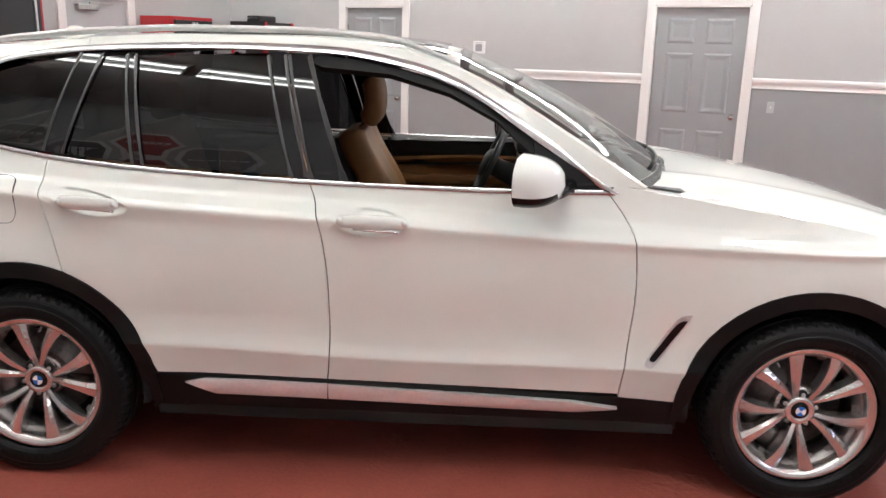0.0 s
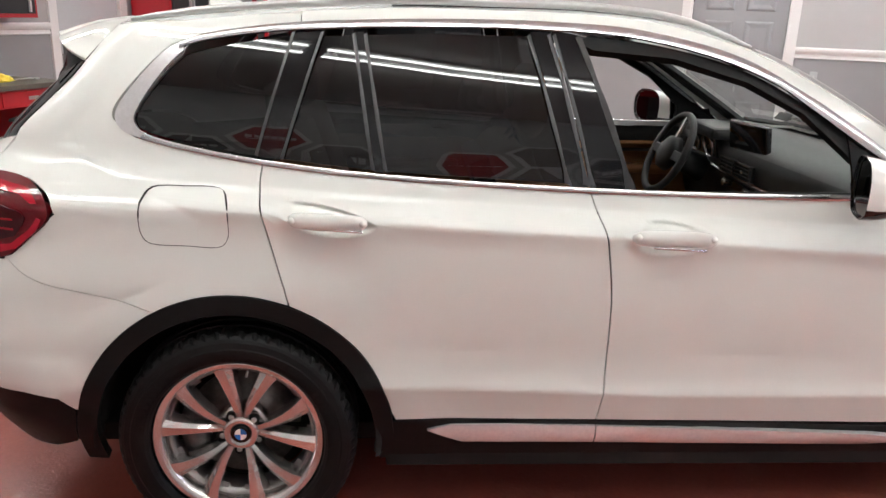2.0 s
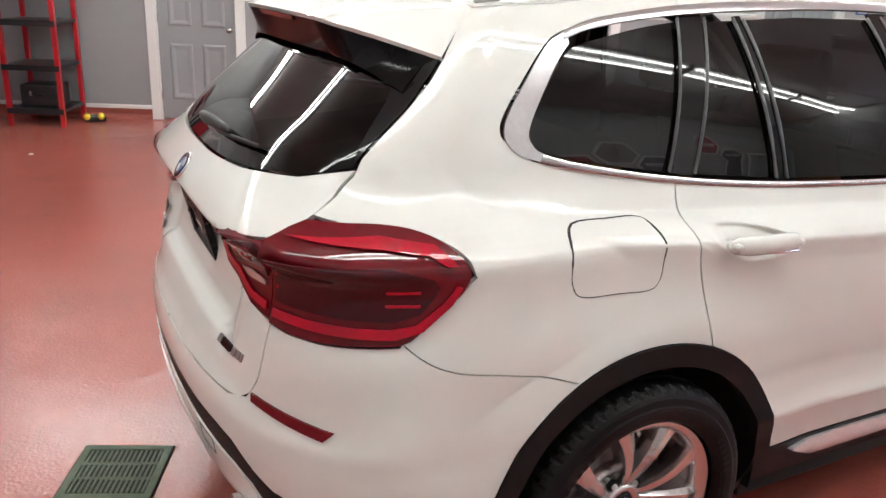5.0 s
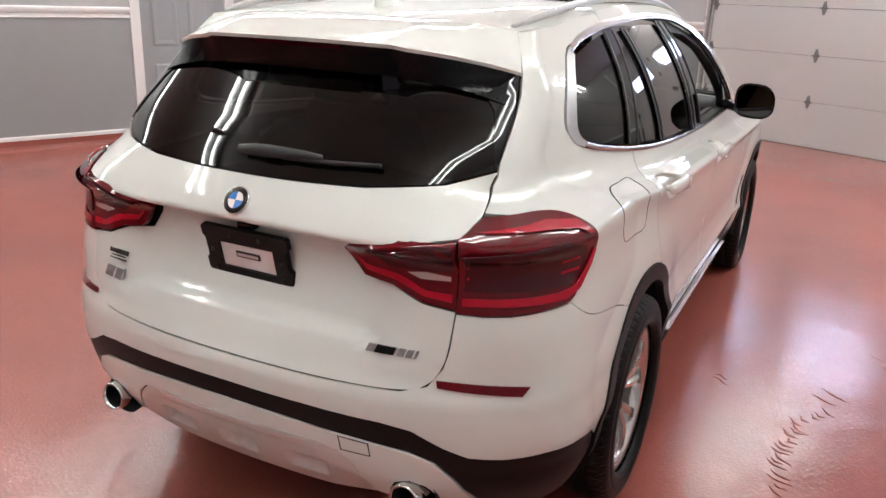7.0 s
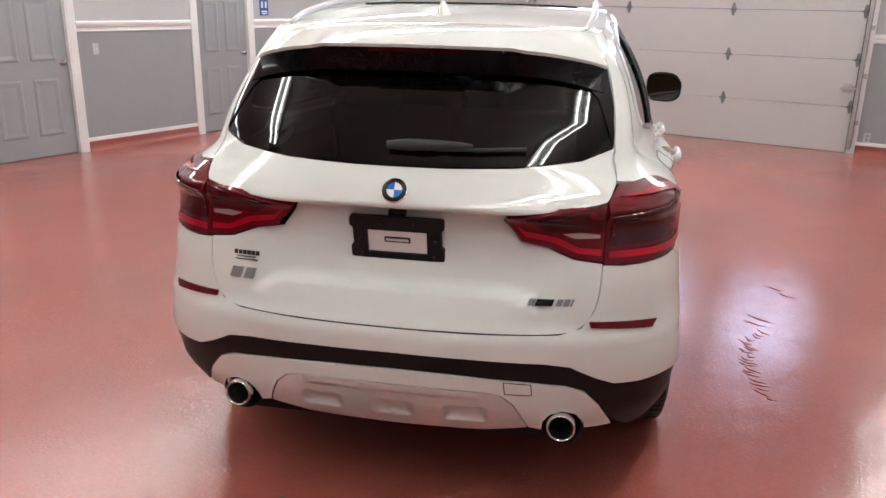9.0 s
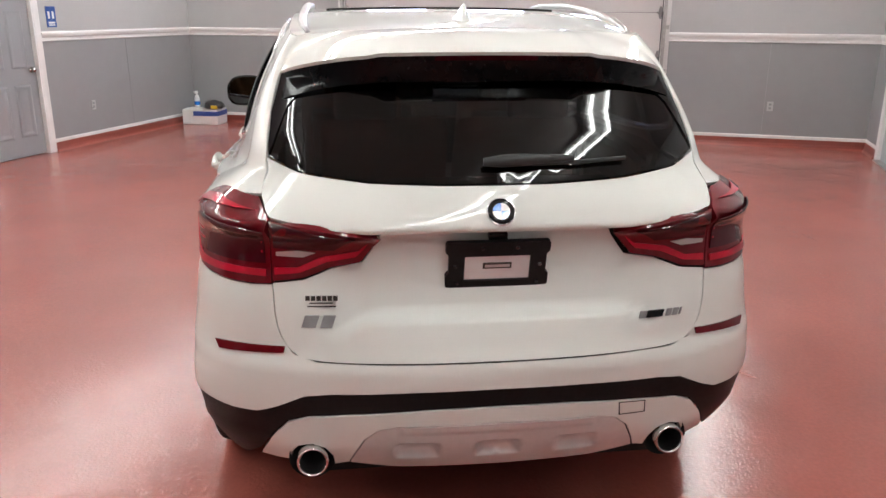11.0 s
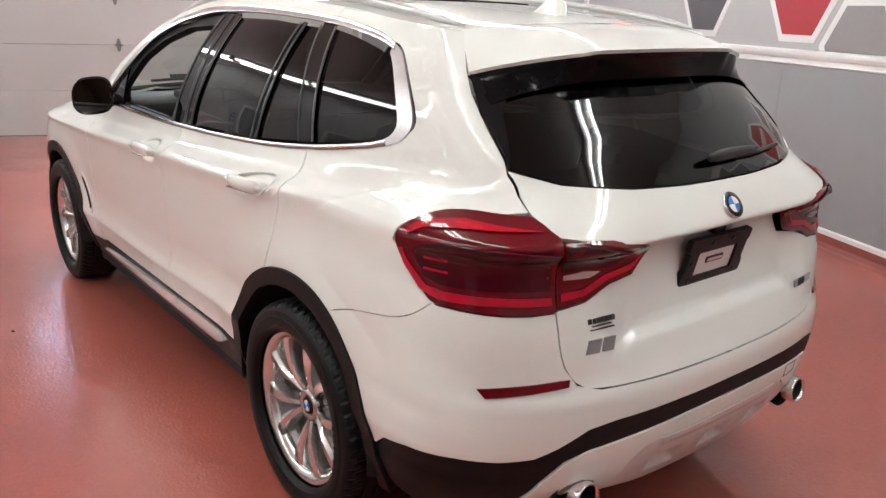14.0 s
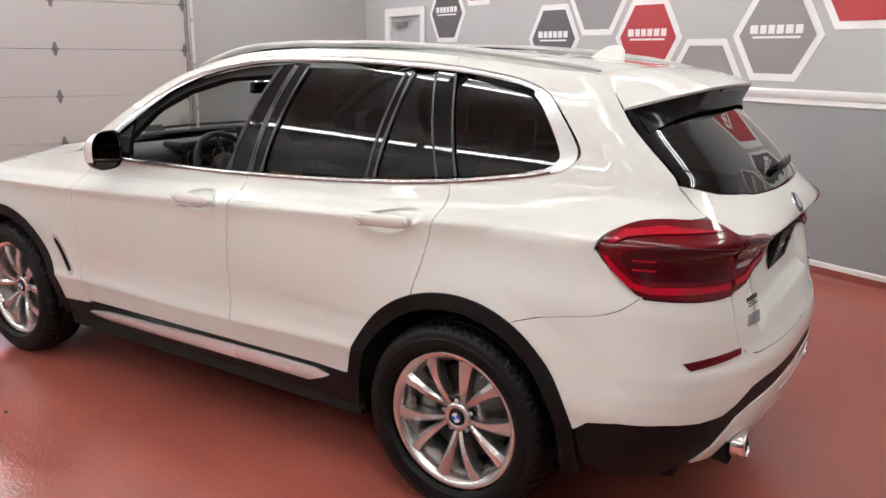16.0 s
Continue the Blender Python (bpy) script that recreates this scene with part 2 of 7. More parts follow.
def lathe(profile, n=48, axis="y", closed=False):
    """Turns (radius, along) pairs round an axis."""
    bm = bmesh.new()
    rings = []
    for r, a in profile:
        ring = []
        for i in range(n):
            c, s = math.cos(2 * math.pi * i / n) * r, math.sin(2 * math.pi * i / n) * r
            ring.append(bm.verts.new({"y": (c, a, s), "z": (c, s, a), "x": (a, c, s)}[axis]))
        rings.append(ring)
    for k in range(len(rings) - (0 if closed else 1)):
        r0, r1 = rings[k], rings[(k + 1) % len(rings)]
        for i in range(n):
            bm.faces.new((r0[i], r0[(i + 1) % n], r1[(i + 1) % n], r1[i]))
    bmesh.ops.recalc_face_normals(bm, faces=bm.faces)
    return bm


def tube(points, radius, n=8, flat=1.0):
    """A round bar along points; flat squeezes its height."""
    bm = bmesh.new()
    pts = [Vector(p) for p in points]
    rings = []
    for i, p in enumerate(pts):
        d = (pts[min(i + 1, len(pts) - 1)] - pts[max(i - 1, 0)]).normalized()
        s = d.cross(Vector((0, 0, 1)))
        s = s.normalized() if s.length > 1e-4 else Vector((1, 0, 0))
        u = s.cross(d)
        r = radius[i] if isinstance(radius, (list, tuple)) else radius
        rings.append([bm.verts.new(p + s * math.cos(2 * math.pi * k / n) * r + u * math.sin(2 * math.pi * k / n) * r * flat) for k in range(n)])
    for a, b in zip(rings, rings[1:]):
        for k in range(n):
            bm.faces.new((a[k], a[(k + 1) % n], b[(k + 1) % n], b[k]))
    bm.faces.new(rings[0][::-1])
    bm.faces.new(rings[-1])
    bmesh.ops.recalc_face_normals(bm, faces=bm.faces)
    return bm


def grid(fn, nu, nv, thick=0.0):
    """A sheet fn(s, t), s and t from 0 to 1, with a turned-down rim."""
    bm = bmesh.new()
    rows_ = [[bm.verts.new(fn(i / nu, j / nv)) for j in range(nv + 1)] for i in range(nu + 1)]
    for i in range(nu):
        for j in range(nv):
            bm.faces.new((rows_[i][j], rows_[i + 1][j], rows_[i + 1][j + 1], rows_[i][j + 1]))
    bmesh.ops.recalc_face_normals(bm, faces=bm.faces)
    if thick:
        solid(bm, thick)
    return bm


def solid(bm, thick):
    """Gives an open sheet a hard rim and a back, thick metres behind its normals."""
    bm.normal_update()
    for v in bm.verts:
        v.normal_update()
    edge = [e for e in bm.edges if len(e.link_faces) == 1]
    back_of = {v: bm.verts.new(v.co - v.normal * thick) for v in {v for e in edge for v in e.verts}}
    front_of = {v: bm.verts.new(v.co) for v in back_of}
    for e in edge:
        f = e.link_faces[0]
        a, b = e.verts
        loop = [l for l in f.loops if l.vert == a][0]
        if loop.link_loop_next.vert != b:
            a, b = b, a
        bm.faces.new((front_of[b], front_of[a], back_of[a], back_of[b]))


def prism(outline, depth, axis="y", centre=0.0):
    """A flat shape given as 2D points, extruded along an axis."""
    bm = bmesh.new()

    def at(p, d):
        return {"y": (p[0], d, p[1]), "z": (p[0], p[1], d), "x": (d, p[0], p[1])}[axis]
    a = [bm.verts.new(at(p, centre - depth / 2)) for p in outline]
    b = [bm.verts.new(at(p, centre + depth / 2)) for p in outline]
    bm.faces.new(a)
    bm.faces.new(b[::-1])
    n = len(outline)
    for i in range(n):
        bm.faces.new((a[i], b[i], b[(i + 1) % n], a[(i + 1) % n]))
    bmesh.ops.recalc_face_normals(bm, faces=bm.faces)
    return bm


def shape(bm, m):
    bmesh.ops.transform(bm, matrix=m, verts=bm.verts)
    return bm


def tab(pts):
    """A smooth curve through (x, y) pairs (monotone cubic)."""
    xs = [p[0] for p in pts]
    ys = [p[1] for p in pts]
    n = len(xs)
    d = [(ys[i + 1] - ys[i]) / (xs[i + 1] - xs[i]) for i in range(n - 1)]
    m = [d[0]] + [0 if d[i - 1] * d[i] <= 0 else 2 * d[i - 1] * d[i] / (d[i - 1] + d[i]) for i in range(1, n - 1)] + [d[-1]]

    def value(x):
        if x <= xs[0]:
            return ys[0]
        if x >= xs[-1]:
            return ys[-1]
        i = max(k for k in range(n - 1) if xs[k] <= x)
        h = xs[i + 1] - xs[i]
        t = (x - xs[i]) / h
        return ((1 + 2 * t) * (1 - t) ** 2 * ys[i] + t * (1 - t) ** 2 * h * m[i]
                + t * t * (3 - 2 * t) * ys[i + 1] + t * t * (t - 1) * h * m[i + 1])
    return value


def ramp(a, b, x):
    t = min(1, max(0, (x - a) / (b - a)))
    return t * t * (3 - 2 * t)


# half width of the body at each height, the rear end's place, and the depth of its rounded corner
half_width = tab([(0.24, 0.845), (0.32, 0.87), (0.40, 0.893), (0.46, 0.907), (0.50, 0.9175), (0.513, 0.9212), (0.518, 0.9215), (0.524, 0.9205), (0.545, 0.9147), (0.57, 0.9098), (0.60, 0.9078), (0.63, 0.907), (0.72, 0.914), (0.84, 0.9215),
                  (0.92, 0.923), (0.97, 0.9245), (1.0, 0.9285), (1.015, 0.932), (1.026, 0.9335), (1.03, 0.9335), (1.034, 0.9325), (1.037, 0.9308), (1.04, 0.9285), (1.043, 0.9260), (1.046, 0.9232), (1.049, 0.9203), (1.052, 0.9174), (1.054, 0.9139), (1.058, 0.9075), (1.063, 0.8987), (1.068, 0.8896), (1.072, 0.8824), (1.075, 0.8773), (1.078, 0.8728), (1.081, 0.8693), (1.084, 0.8663), (1.087, 0.8636), (1.09, 0.8611), (1.093, 0.8588), (1.096, 0.8569), (1.1, 0.8551), (1.106, 0.8530), (1.125, 0.8477), (1.15, 0.8412), (1.17, 0.8366), (1.2, 0.8309),
                  (1.25, 0.8209), (1.30, 0.8073), (1.35, 0.7902), (1.40, 0.7694), (1.45, 0.7446), (1.50, 0.7156), (1.55, 0.6820), (1.60, 0.6434), (1.66, 0.5898)])
# the same without creases, for the rear corners
soft_width = tab([(0.24, 0.845), (0.32, 0.87), (0.40, 0.893), (0.46, 0.909), (0.515, 0.919), (0.56, 0.918), (0.62, 0.9125), (0.72, 0.915), (0.84, 0.9215), (0.92, 0.924), (0.97, 0.9255), (1.01, 0.9255), (1.035, 0.9215), (1.055, 0.912), (1.08, 0.893), (1.11, 0.872), (1.15, 0.850), (1.20, 0.8309), (1.25, 0.8209), (1.30, 0.8073), (1.35, 0.7902), (1.40, 0.7694), (1.45, 0.7446), (1.50, 0.7156), (1.55, 0.6820), (1.60, 0.6434), (1.66, 0.5898)])
CREASES = ((0.965, 0.985, 1.0, 1.012, 1.020, 1.026, 1.030, 1.034, 1.037, 1.040, 1.043, 1.046, 1.049, 1.0515, 1.054, 1.058, 1.063, 1.068, 1.072, 1.075, 1.078, 1.081, 1.084, 1.087, 1.090, 1.093, 1.096, 1.100, 1.106, 1.115, 1.125, 1.137), (0.49, 0.503, 0.510, 0.514, 0.518, 0.522, 0.528, 0.54, 0.555, 0.575, 0.602, 0.625))
rear_end = tab([(0.24, -2.28), (0.34, -2.35), (0.44, -2.40), (0.56, -2.42), (0.66, -2.425), (0.700, -2.412), (0.725, -2.398), (0.76, -2.383), (0.84, -2.350), (0.92, -2.326), (1.0, -2.317), (1.035, -2.319), (1.050, -2.324), (1.058, -2.332), (1.064, -2.346),
                (1.069, -2.354), (1.074, -2.360), (1.081, -2.362), (1.09, -2.359), (1.121, -2.342), (1.16, -2.317), (1.19, -2.297), (1.247, -2.257), (1.36, -2.133), (1.472, -2.010), (1.577, -1.893), (1.66, -1.80)])
TAIL_ROWS = (0.78, 0.80, 0.815, 0.83, 0.845, 0.86, 0.88, 1.030, 1.042, 1.050, 1.056, 1.060, 1.064, 1.068, 1.072, 1.077, 1.083, 1.090, 1.102)
corner_depth = tab([(0.3, 0.46), (0.72, 0.46), (0.92, 0.78), (1.07, 0.80), (1.13, 0.62), (1.20, 0.40), (1.28, 0.31), (1.42, 0.27), (1.50, 0.20), (1.6, 0.17)])
front_end = tab([(0.24, 2.16), (0.45, 2.26), (0.70, 2.28), (0.90, 2.22), (1.0, 2.12), (1.12, 1.95)])


def power(z):
    """How square the rear corner is in plan: squarer at the height of the lamps."""
    return 2.5 + 2.0 * ramp(0.70, 0.92, z) * (1 - ramp(1.04, 1.24, z))


def straight(x, z):
    zc = z + 0.045 * (x + 0.35) * ramp(0.90, 1.0, z) * (1 - ramp(1.13, 1.22, z)) + 0.035 * max(-1.0, min(0, x + 0.1)) * ramp(0.42, 0.48, z) * (1 - ramp(0.62, 0.72, z))
    k = ramp(-2.02, -1.3, x)
    w = soft_width(zc) * (1 - k) + (half_width(zc) * k if k else 0)
    if z < 1.0:
        for cx in (-1.432, 1.432):
            r = math.hypot(x - cx, z - 0.36)
            if r < 0.68:
                w += 0.013 * (1 - ramp(0.47, 0.68, r)) * (1 - ramp(0.42, 0.25, z)) * (1 - ramp(0.84, 1.0, z))
    if x < -0.8:
        w -= 0.07 * ((-0.8 - x) / 0.9) ** 2 * ramp(0.66, 1.12, z)
    if x > 0.3:
        w -= 0.05 * ((x - 0.3) / 1.5) ** 2 * ramp(0.95, 1.15, z)
    return w


def side(x, z):
    """Half width at x, z."""
    xr, dep = rear_end(z), corner_depth(z)
    if x < xr + dep:
        q = min(1, (xr + dep - x) / dep)
        return straight(xr + dep, z) * (1 - q ** power(z)) ** (1 / power(z))
    xf = front_end(z)
    if x > xf - 0.75:
        q = min(1, (x - xf + 0.75) / 0.75)
        return straight(xf - 0.75, z) * (1 - q ** 2.6) ** (1 / 2.6)
    return straight(x, z)


def back(y, z):
    """x of the rear face at y, z."""
    xr, dep = rear_end(z), corner_depth(z)
    r = min(1, abs(y) / straight(xr + dep, z))
    return xr + dep - dep * (1 - r ** power(z)) ** (1 / power(z))


# ---------------------------------------------------------------- the room
HEAD = radians(CAR_YAW)


def floor_z(u, v):
    """The floor falls a little towards the middle of the bay."""
    xc = u * math.cos(HEAD) + v * math.sin(HEAD)
    yc = -u * math.sin(HEAD) + v * math.cos(HEAD)
    k = (1 - ramp(2.9, 4.6, abs(xc))) * (1 - ramp(1.2, 2.6, abs(yc)))
    return CAR_Z * k


def floor_sheet():
    nu, nv = 132, 96
    bm = grid(lambda s, t: (lambda u, v: (u, v, floor_z(u, v)))(U_BACK - 0.1 + s * (U_FRONT - U_BACK + 0.2), V_RIGHT - 0.1 + t * (V_LEFT - V_RIGHT + 0.2)), nu, nv)
    for f in bm.faces:
        if f.normal.z < 0:
            f.normal_flip()
    return bm


ground = part("floor", floor_sheet(), M_FLOOR)
tagged(ground, "glossy red epoxy-coated concrete workshop floor", "floor", kind="structure")
roof_slab = part("ceiling", box(U_BACK - 0.15, U_FRONT + 0.15, V_RIGHT - 0.15, V_LEFT + 0.15, CEIL, CEIL + 0.1), M_CEIL, smooth=False)
tagged(roof_slab, "plain light grey workshop ceiling", "ceiling", kind="structure")

# a wall is built in its own frame: along x, its inner face at y = 0, the room on the -y side
WALLS = {
    "left": (pose(0, V_LEFT, 0), U_BACK, U_FRONT),
    "front": (pose(U_FRONT, 0, 0, 0, 0, -90), -V_LEFT, -V_RIGHT),
    "right": (pose(0, V_RIGHT, 0, 0, 0, 180), -U_FRONT, -U_BACK),
    "back": (pose(U_BACK, 0, 0, 0, 0, 90), V_RIGHT, V_LEFT),
}
OPENINGS = {
    "left": [(-3.99, -3.17, 2.05), (-0.12, 0.82, 2.07), (2.49, 3.30, 2.07)],
    "front": [(-3.10, 1.16, 3.215)],
    "right": [(-5.66, -4.86, 2.07)],
    "back": [(2.95, 3.82, 2.02)],
}
CASING = 0.095


def rail_profile():
    return [(0, -0.055), (-0.012, -0.055), (-0.018, -0.047), (-0.012, -0.038), (-0.010, -0.012), (-0.022, -0.004), (-0.030, 0.02), (-0.030, 0.04), (-0.020, 0.052), (0, 0.055)]


def strip_along(x0, x1, profile, z):
    """A moulding along x; profile holds (y, z) pairs."""
    bm = bmesh.new()
    a = [bm.verts.new((x0, y, z + h)) for y, h in profile]
    b = [bm.verts.new((x1, y, z + h)) for y, h in profile]
    for i in range(len(profile)):
        j = (i + 1) % len(profile)
        bm.faces.new((a[i], a[j], b[j], b[i]))
    bm.faces.new(a[::-1])
    bm.faces.new(b)
    bmesh.ops.recalc_face_normals(bm, faces=bm.faces)
    return bm


def build_wall(key):
    m, x0, x1 = WALLS[key]
    ops = OPENINGS[key]
    bm = bmesh.new()
    ext = 0.15
    spans = []
    x = x0
    for a, b, top in ops:
        spans.append((x, a))
        box_into(bm, a, b, 0, ext, top, CEIL)
        x = b
    spans.append((x, x1))
    for a, b in spans:
        box_into(bm, a, b, 0, ext, -0.25, CEIL)
    w = part("wall_" + key, bm, M_WALLUP, smooth=False)
    w.matrix_basis = m
    tagged(w, "pale grey painted wall above darker grey panelling", "wall", kind="structure")
    for a, b in spans:
        a2 = a + (CASING if a != x0 else 0)
        b2 = b - (CASING if b != x1 else 0)
        if b2 - a2 < 0.05:
            continue
        n = max(1, round((b2 - a2) / 1.22))
        for i in range(n):
            c0, c1 = a2 + (b2 - a2) * i / n, a2 + (b2 - a2) * (i + 1) / n
            part("panel", box(c0 + 0.0012, c1 - 0.0012, -0.006, 0, 0.0, RAIL_Z - 0.045), M_WALLLOW, w, smooth=False)
        part("chair_rail", strip_along(a2, b2, rail_profile(), RAIL_Z), M_TRIM, w, "white painted chair rail", smooth=False)
        part("base_trim", strip_along(a2, b2, [(0, 0), (-0.014, 0), (-0.014, 0.03), (-0.008, 0.042), (0, 0.042)], 0.105), M_TRIM, w, "white base trim", smooth=False)
        part("cove_base", strip_along(a2, b2, [(0, -0.2), (-0.055, -0.2), (-0.05, 0.0), (-0.026, 0.02), (-0.016, 0.05), (-0.012, 0.105), (0, 0.105)], 0.0), M_COVE, w, "red coved floor base", smooth=False)
    return w, m


def casing(parent, a, b, top, m_trim=None):
    d = 0.024
    bm = bmesh.new()
    box_into(bm, a - CASING, a - 0.012, -d, 0, -0.06, top + CASING, 0.004)
    part("door_frame", bm, M_TRIM, parent, "white painted door casing", smooth=False)
    part("door_frame", box(b + 0.012, b + CASING, -d, 0, -0.06, top + CASING, 0.004), M_TRIM, parent, smooth=False)
    part("door_frame", box(a - 0.012, b + 0.012, -d, 0, top + 0.012, top + CASING, 0.004), M_TRIM, parent, smooth=False)
    for x0, x1 in ((a - 0.012, a + 0.006), (b - 0.006, b + 0.012)):
        part("jamb", box(x0, x1, -d + 0.004, 0.11, -0.06, top), M_TRIM, parent, smooth=False)
    part("jamb", box(a, b, -d + 0.004, 0.11, top - 0.006, top + 0.012), M_TRIM, parent, smooth=False)


def panel_door(parent, a, b, top, knob_right=True, mat=None):
    """A six-panel door leaf, set back in its frame, with its raised panels and knob."""
    mat = mat or M_DOOR
    w = b - a - 0.016
    x0 = a + 0.008
    y = 0.030
    bm = bmesh.new()
    box_into(bm, x0, x0 + w, y, y + 0.040, 0.008, top - 0.008)
    leaf = part("door_leaf", bm, mat, parent, "grey painted six-panel door", smooth=False)
    st, mid = 0.125 * w / 0.9, 0.11 * w / 0.9
    pw = (w - 2 * st - mid) / 2
    for z0, z1 in ((0.22, 0.80), (0.98, 1.60), (1.70, top - 0.12)):
        for k in range(2):
            c = x0 + st + k * (pw + mid)
            bm = bmesh.new()
            # sunk moulding round a raised field
            ring = [(0, -0.004), (0.016, 0.010), (0.030, 0.010), (0.062, -0.004)]
            loops = []
            for inset, dy in ring:
                loops.append([bm.verts.new(p) for p in ((c + inset, y - 0.002 + dy * 0.0 + (0.0 if dy < 0 else -0.0), z0 + inset), (c + pw - inset, y - 0.002, z0 + inset), (c + pw - inset, y - 0.002, z1 - inset), (c + inset, y - 0.002, z1 - inset))])
            for lp, (inset, dy) in zip(loops, ring):
                for v in lp:
                    v.co.y = y - 0.003 - (0.008 if dy > 0 else 0.0) - (0.002 if inset > 0.05 else 0)
            for l0, l1 in zip(loops, loops[1:]):
                for i in range(4):
                    bm.faces.new((l0[i], l0[(i + 1) % 4], l1[(i + 1) % 4], l1[i]))
            bm.faces.new(loops[-1])
            bmesh.ops.recalc_face_normals(bm, faces=bm.faces)
            part("door_panel", bm, mat, leaf, smooth=False)
    kx = b - 0.075 if knob_right else a + 0.075
    part("knob", shape(lathe([(0.0, -0.062), (0.018, -0.060), (0.027, -0.048), (0.027, -0.036), (0.014, -0.024), (0.011, -0.010), (0.032, -0.006), (0.032, 0.002), (0.0, 0.002)], 20), pose(kx, y, 0.955)), M_BRASS, leaf, "satin nickel door knob")
    hx = a + 0.008 if knob_right else b - 0.008
    for hz in (0.25, 1.05, top - 0.25):
        part("hinge", box(hx - 0.012, hx + 0.012, y - 0.012, y, hz - 0.045, hz + 0.045, 0.003), M_BRASS, leaf, smooth=False)
    return leaf


walls = {}
for key in WALLS:
    walls[key] = build_wall(key)


def door_set(key, i, no, knob_right=True):
    a, b, top = OPENINGS[key][i]
    d = thing("door_" + str(no), "closed grey six-panel door in a white casing", "door", WALLS[key][0], kind="structure")
    casing(d, a, b, top)
    return d, a, b, top


for i in range(3):
    d, a, b, top = door_set("left", i, i + 1)
    panel_door(d, a, b, top)


def steel_door(key, no, bar_right, label):
    """A flush steel door with a push bar and a closer."""
    a, b, top = OPENINGS[key][0]
    d = thing("door_" + str(no), label, "door", WALLS[key][0], kind="structure")
    casing(d, a, b, top)
    leaf = part("door_leaf", box(a + 0.008, b - 0.008, 0.02, 0.062, 0.01, top - 0.008, 0.002), M_DOORLIGHT, d, "pale grey flush steel door", smooth=False)
    part("push_bar", box(a + 0.06, b - 0.09, -0.045, -0.012, 1.0, 1.05, 0.008), M_GALV, leaf, "steel push bar", smooth=False)
    for x in (a + 0.09, b - 0.10):
        part("bar_bracket", box(x - 0.04, x + 0.04, -0.05, 0.02, 0.975, 1.075, 0.008), M_GALV, leaf, smooth=False)
    part("door_closer", box(a + 0.15, a + 0.42, -0.045, 0.02, top - 0.14, top - 0.075, 0.01), M_GALV, leaf, "steel door closer", smooth=False)
    part("closer_arm", box(a + 0.30, a + 0.62, -0.05, -0.035, top - 0.07, top - 0.05, 0.003), M_GALV, leaf, smooth=False)
    part("threshold", box(a - 0.01, b + 0.01, -0.06, 0.12, -0.02, 0.012, 0.004), M_GALV, d, "worn metal threshold", smooth=False)
    return d


steel_door("back", 4, True, "closed pale grey steel door with push bar")
steel_door("right", 5, True, "closed steel exit door with push bar")


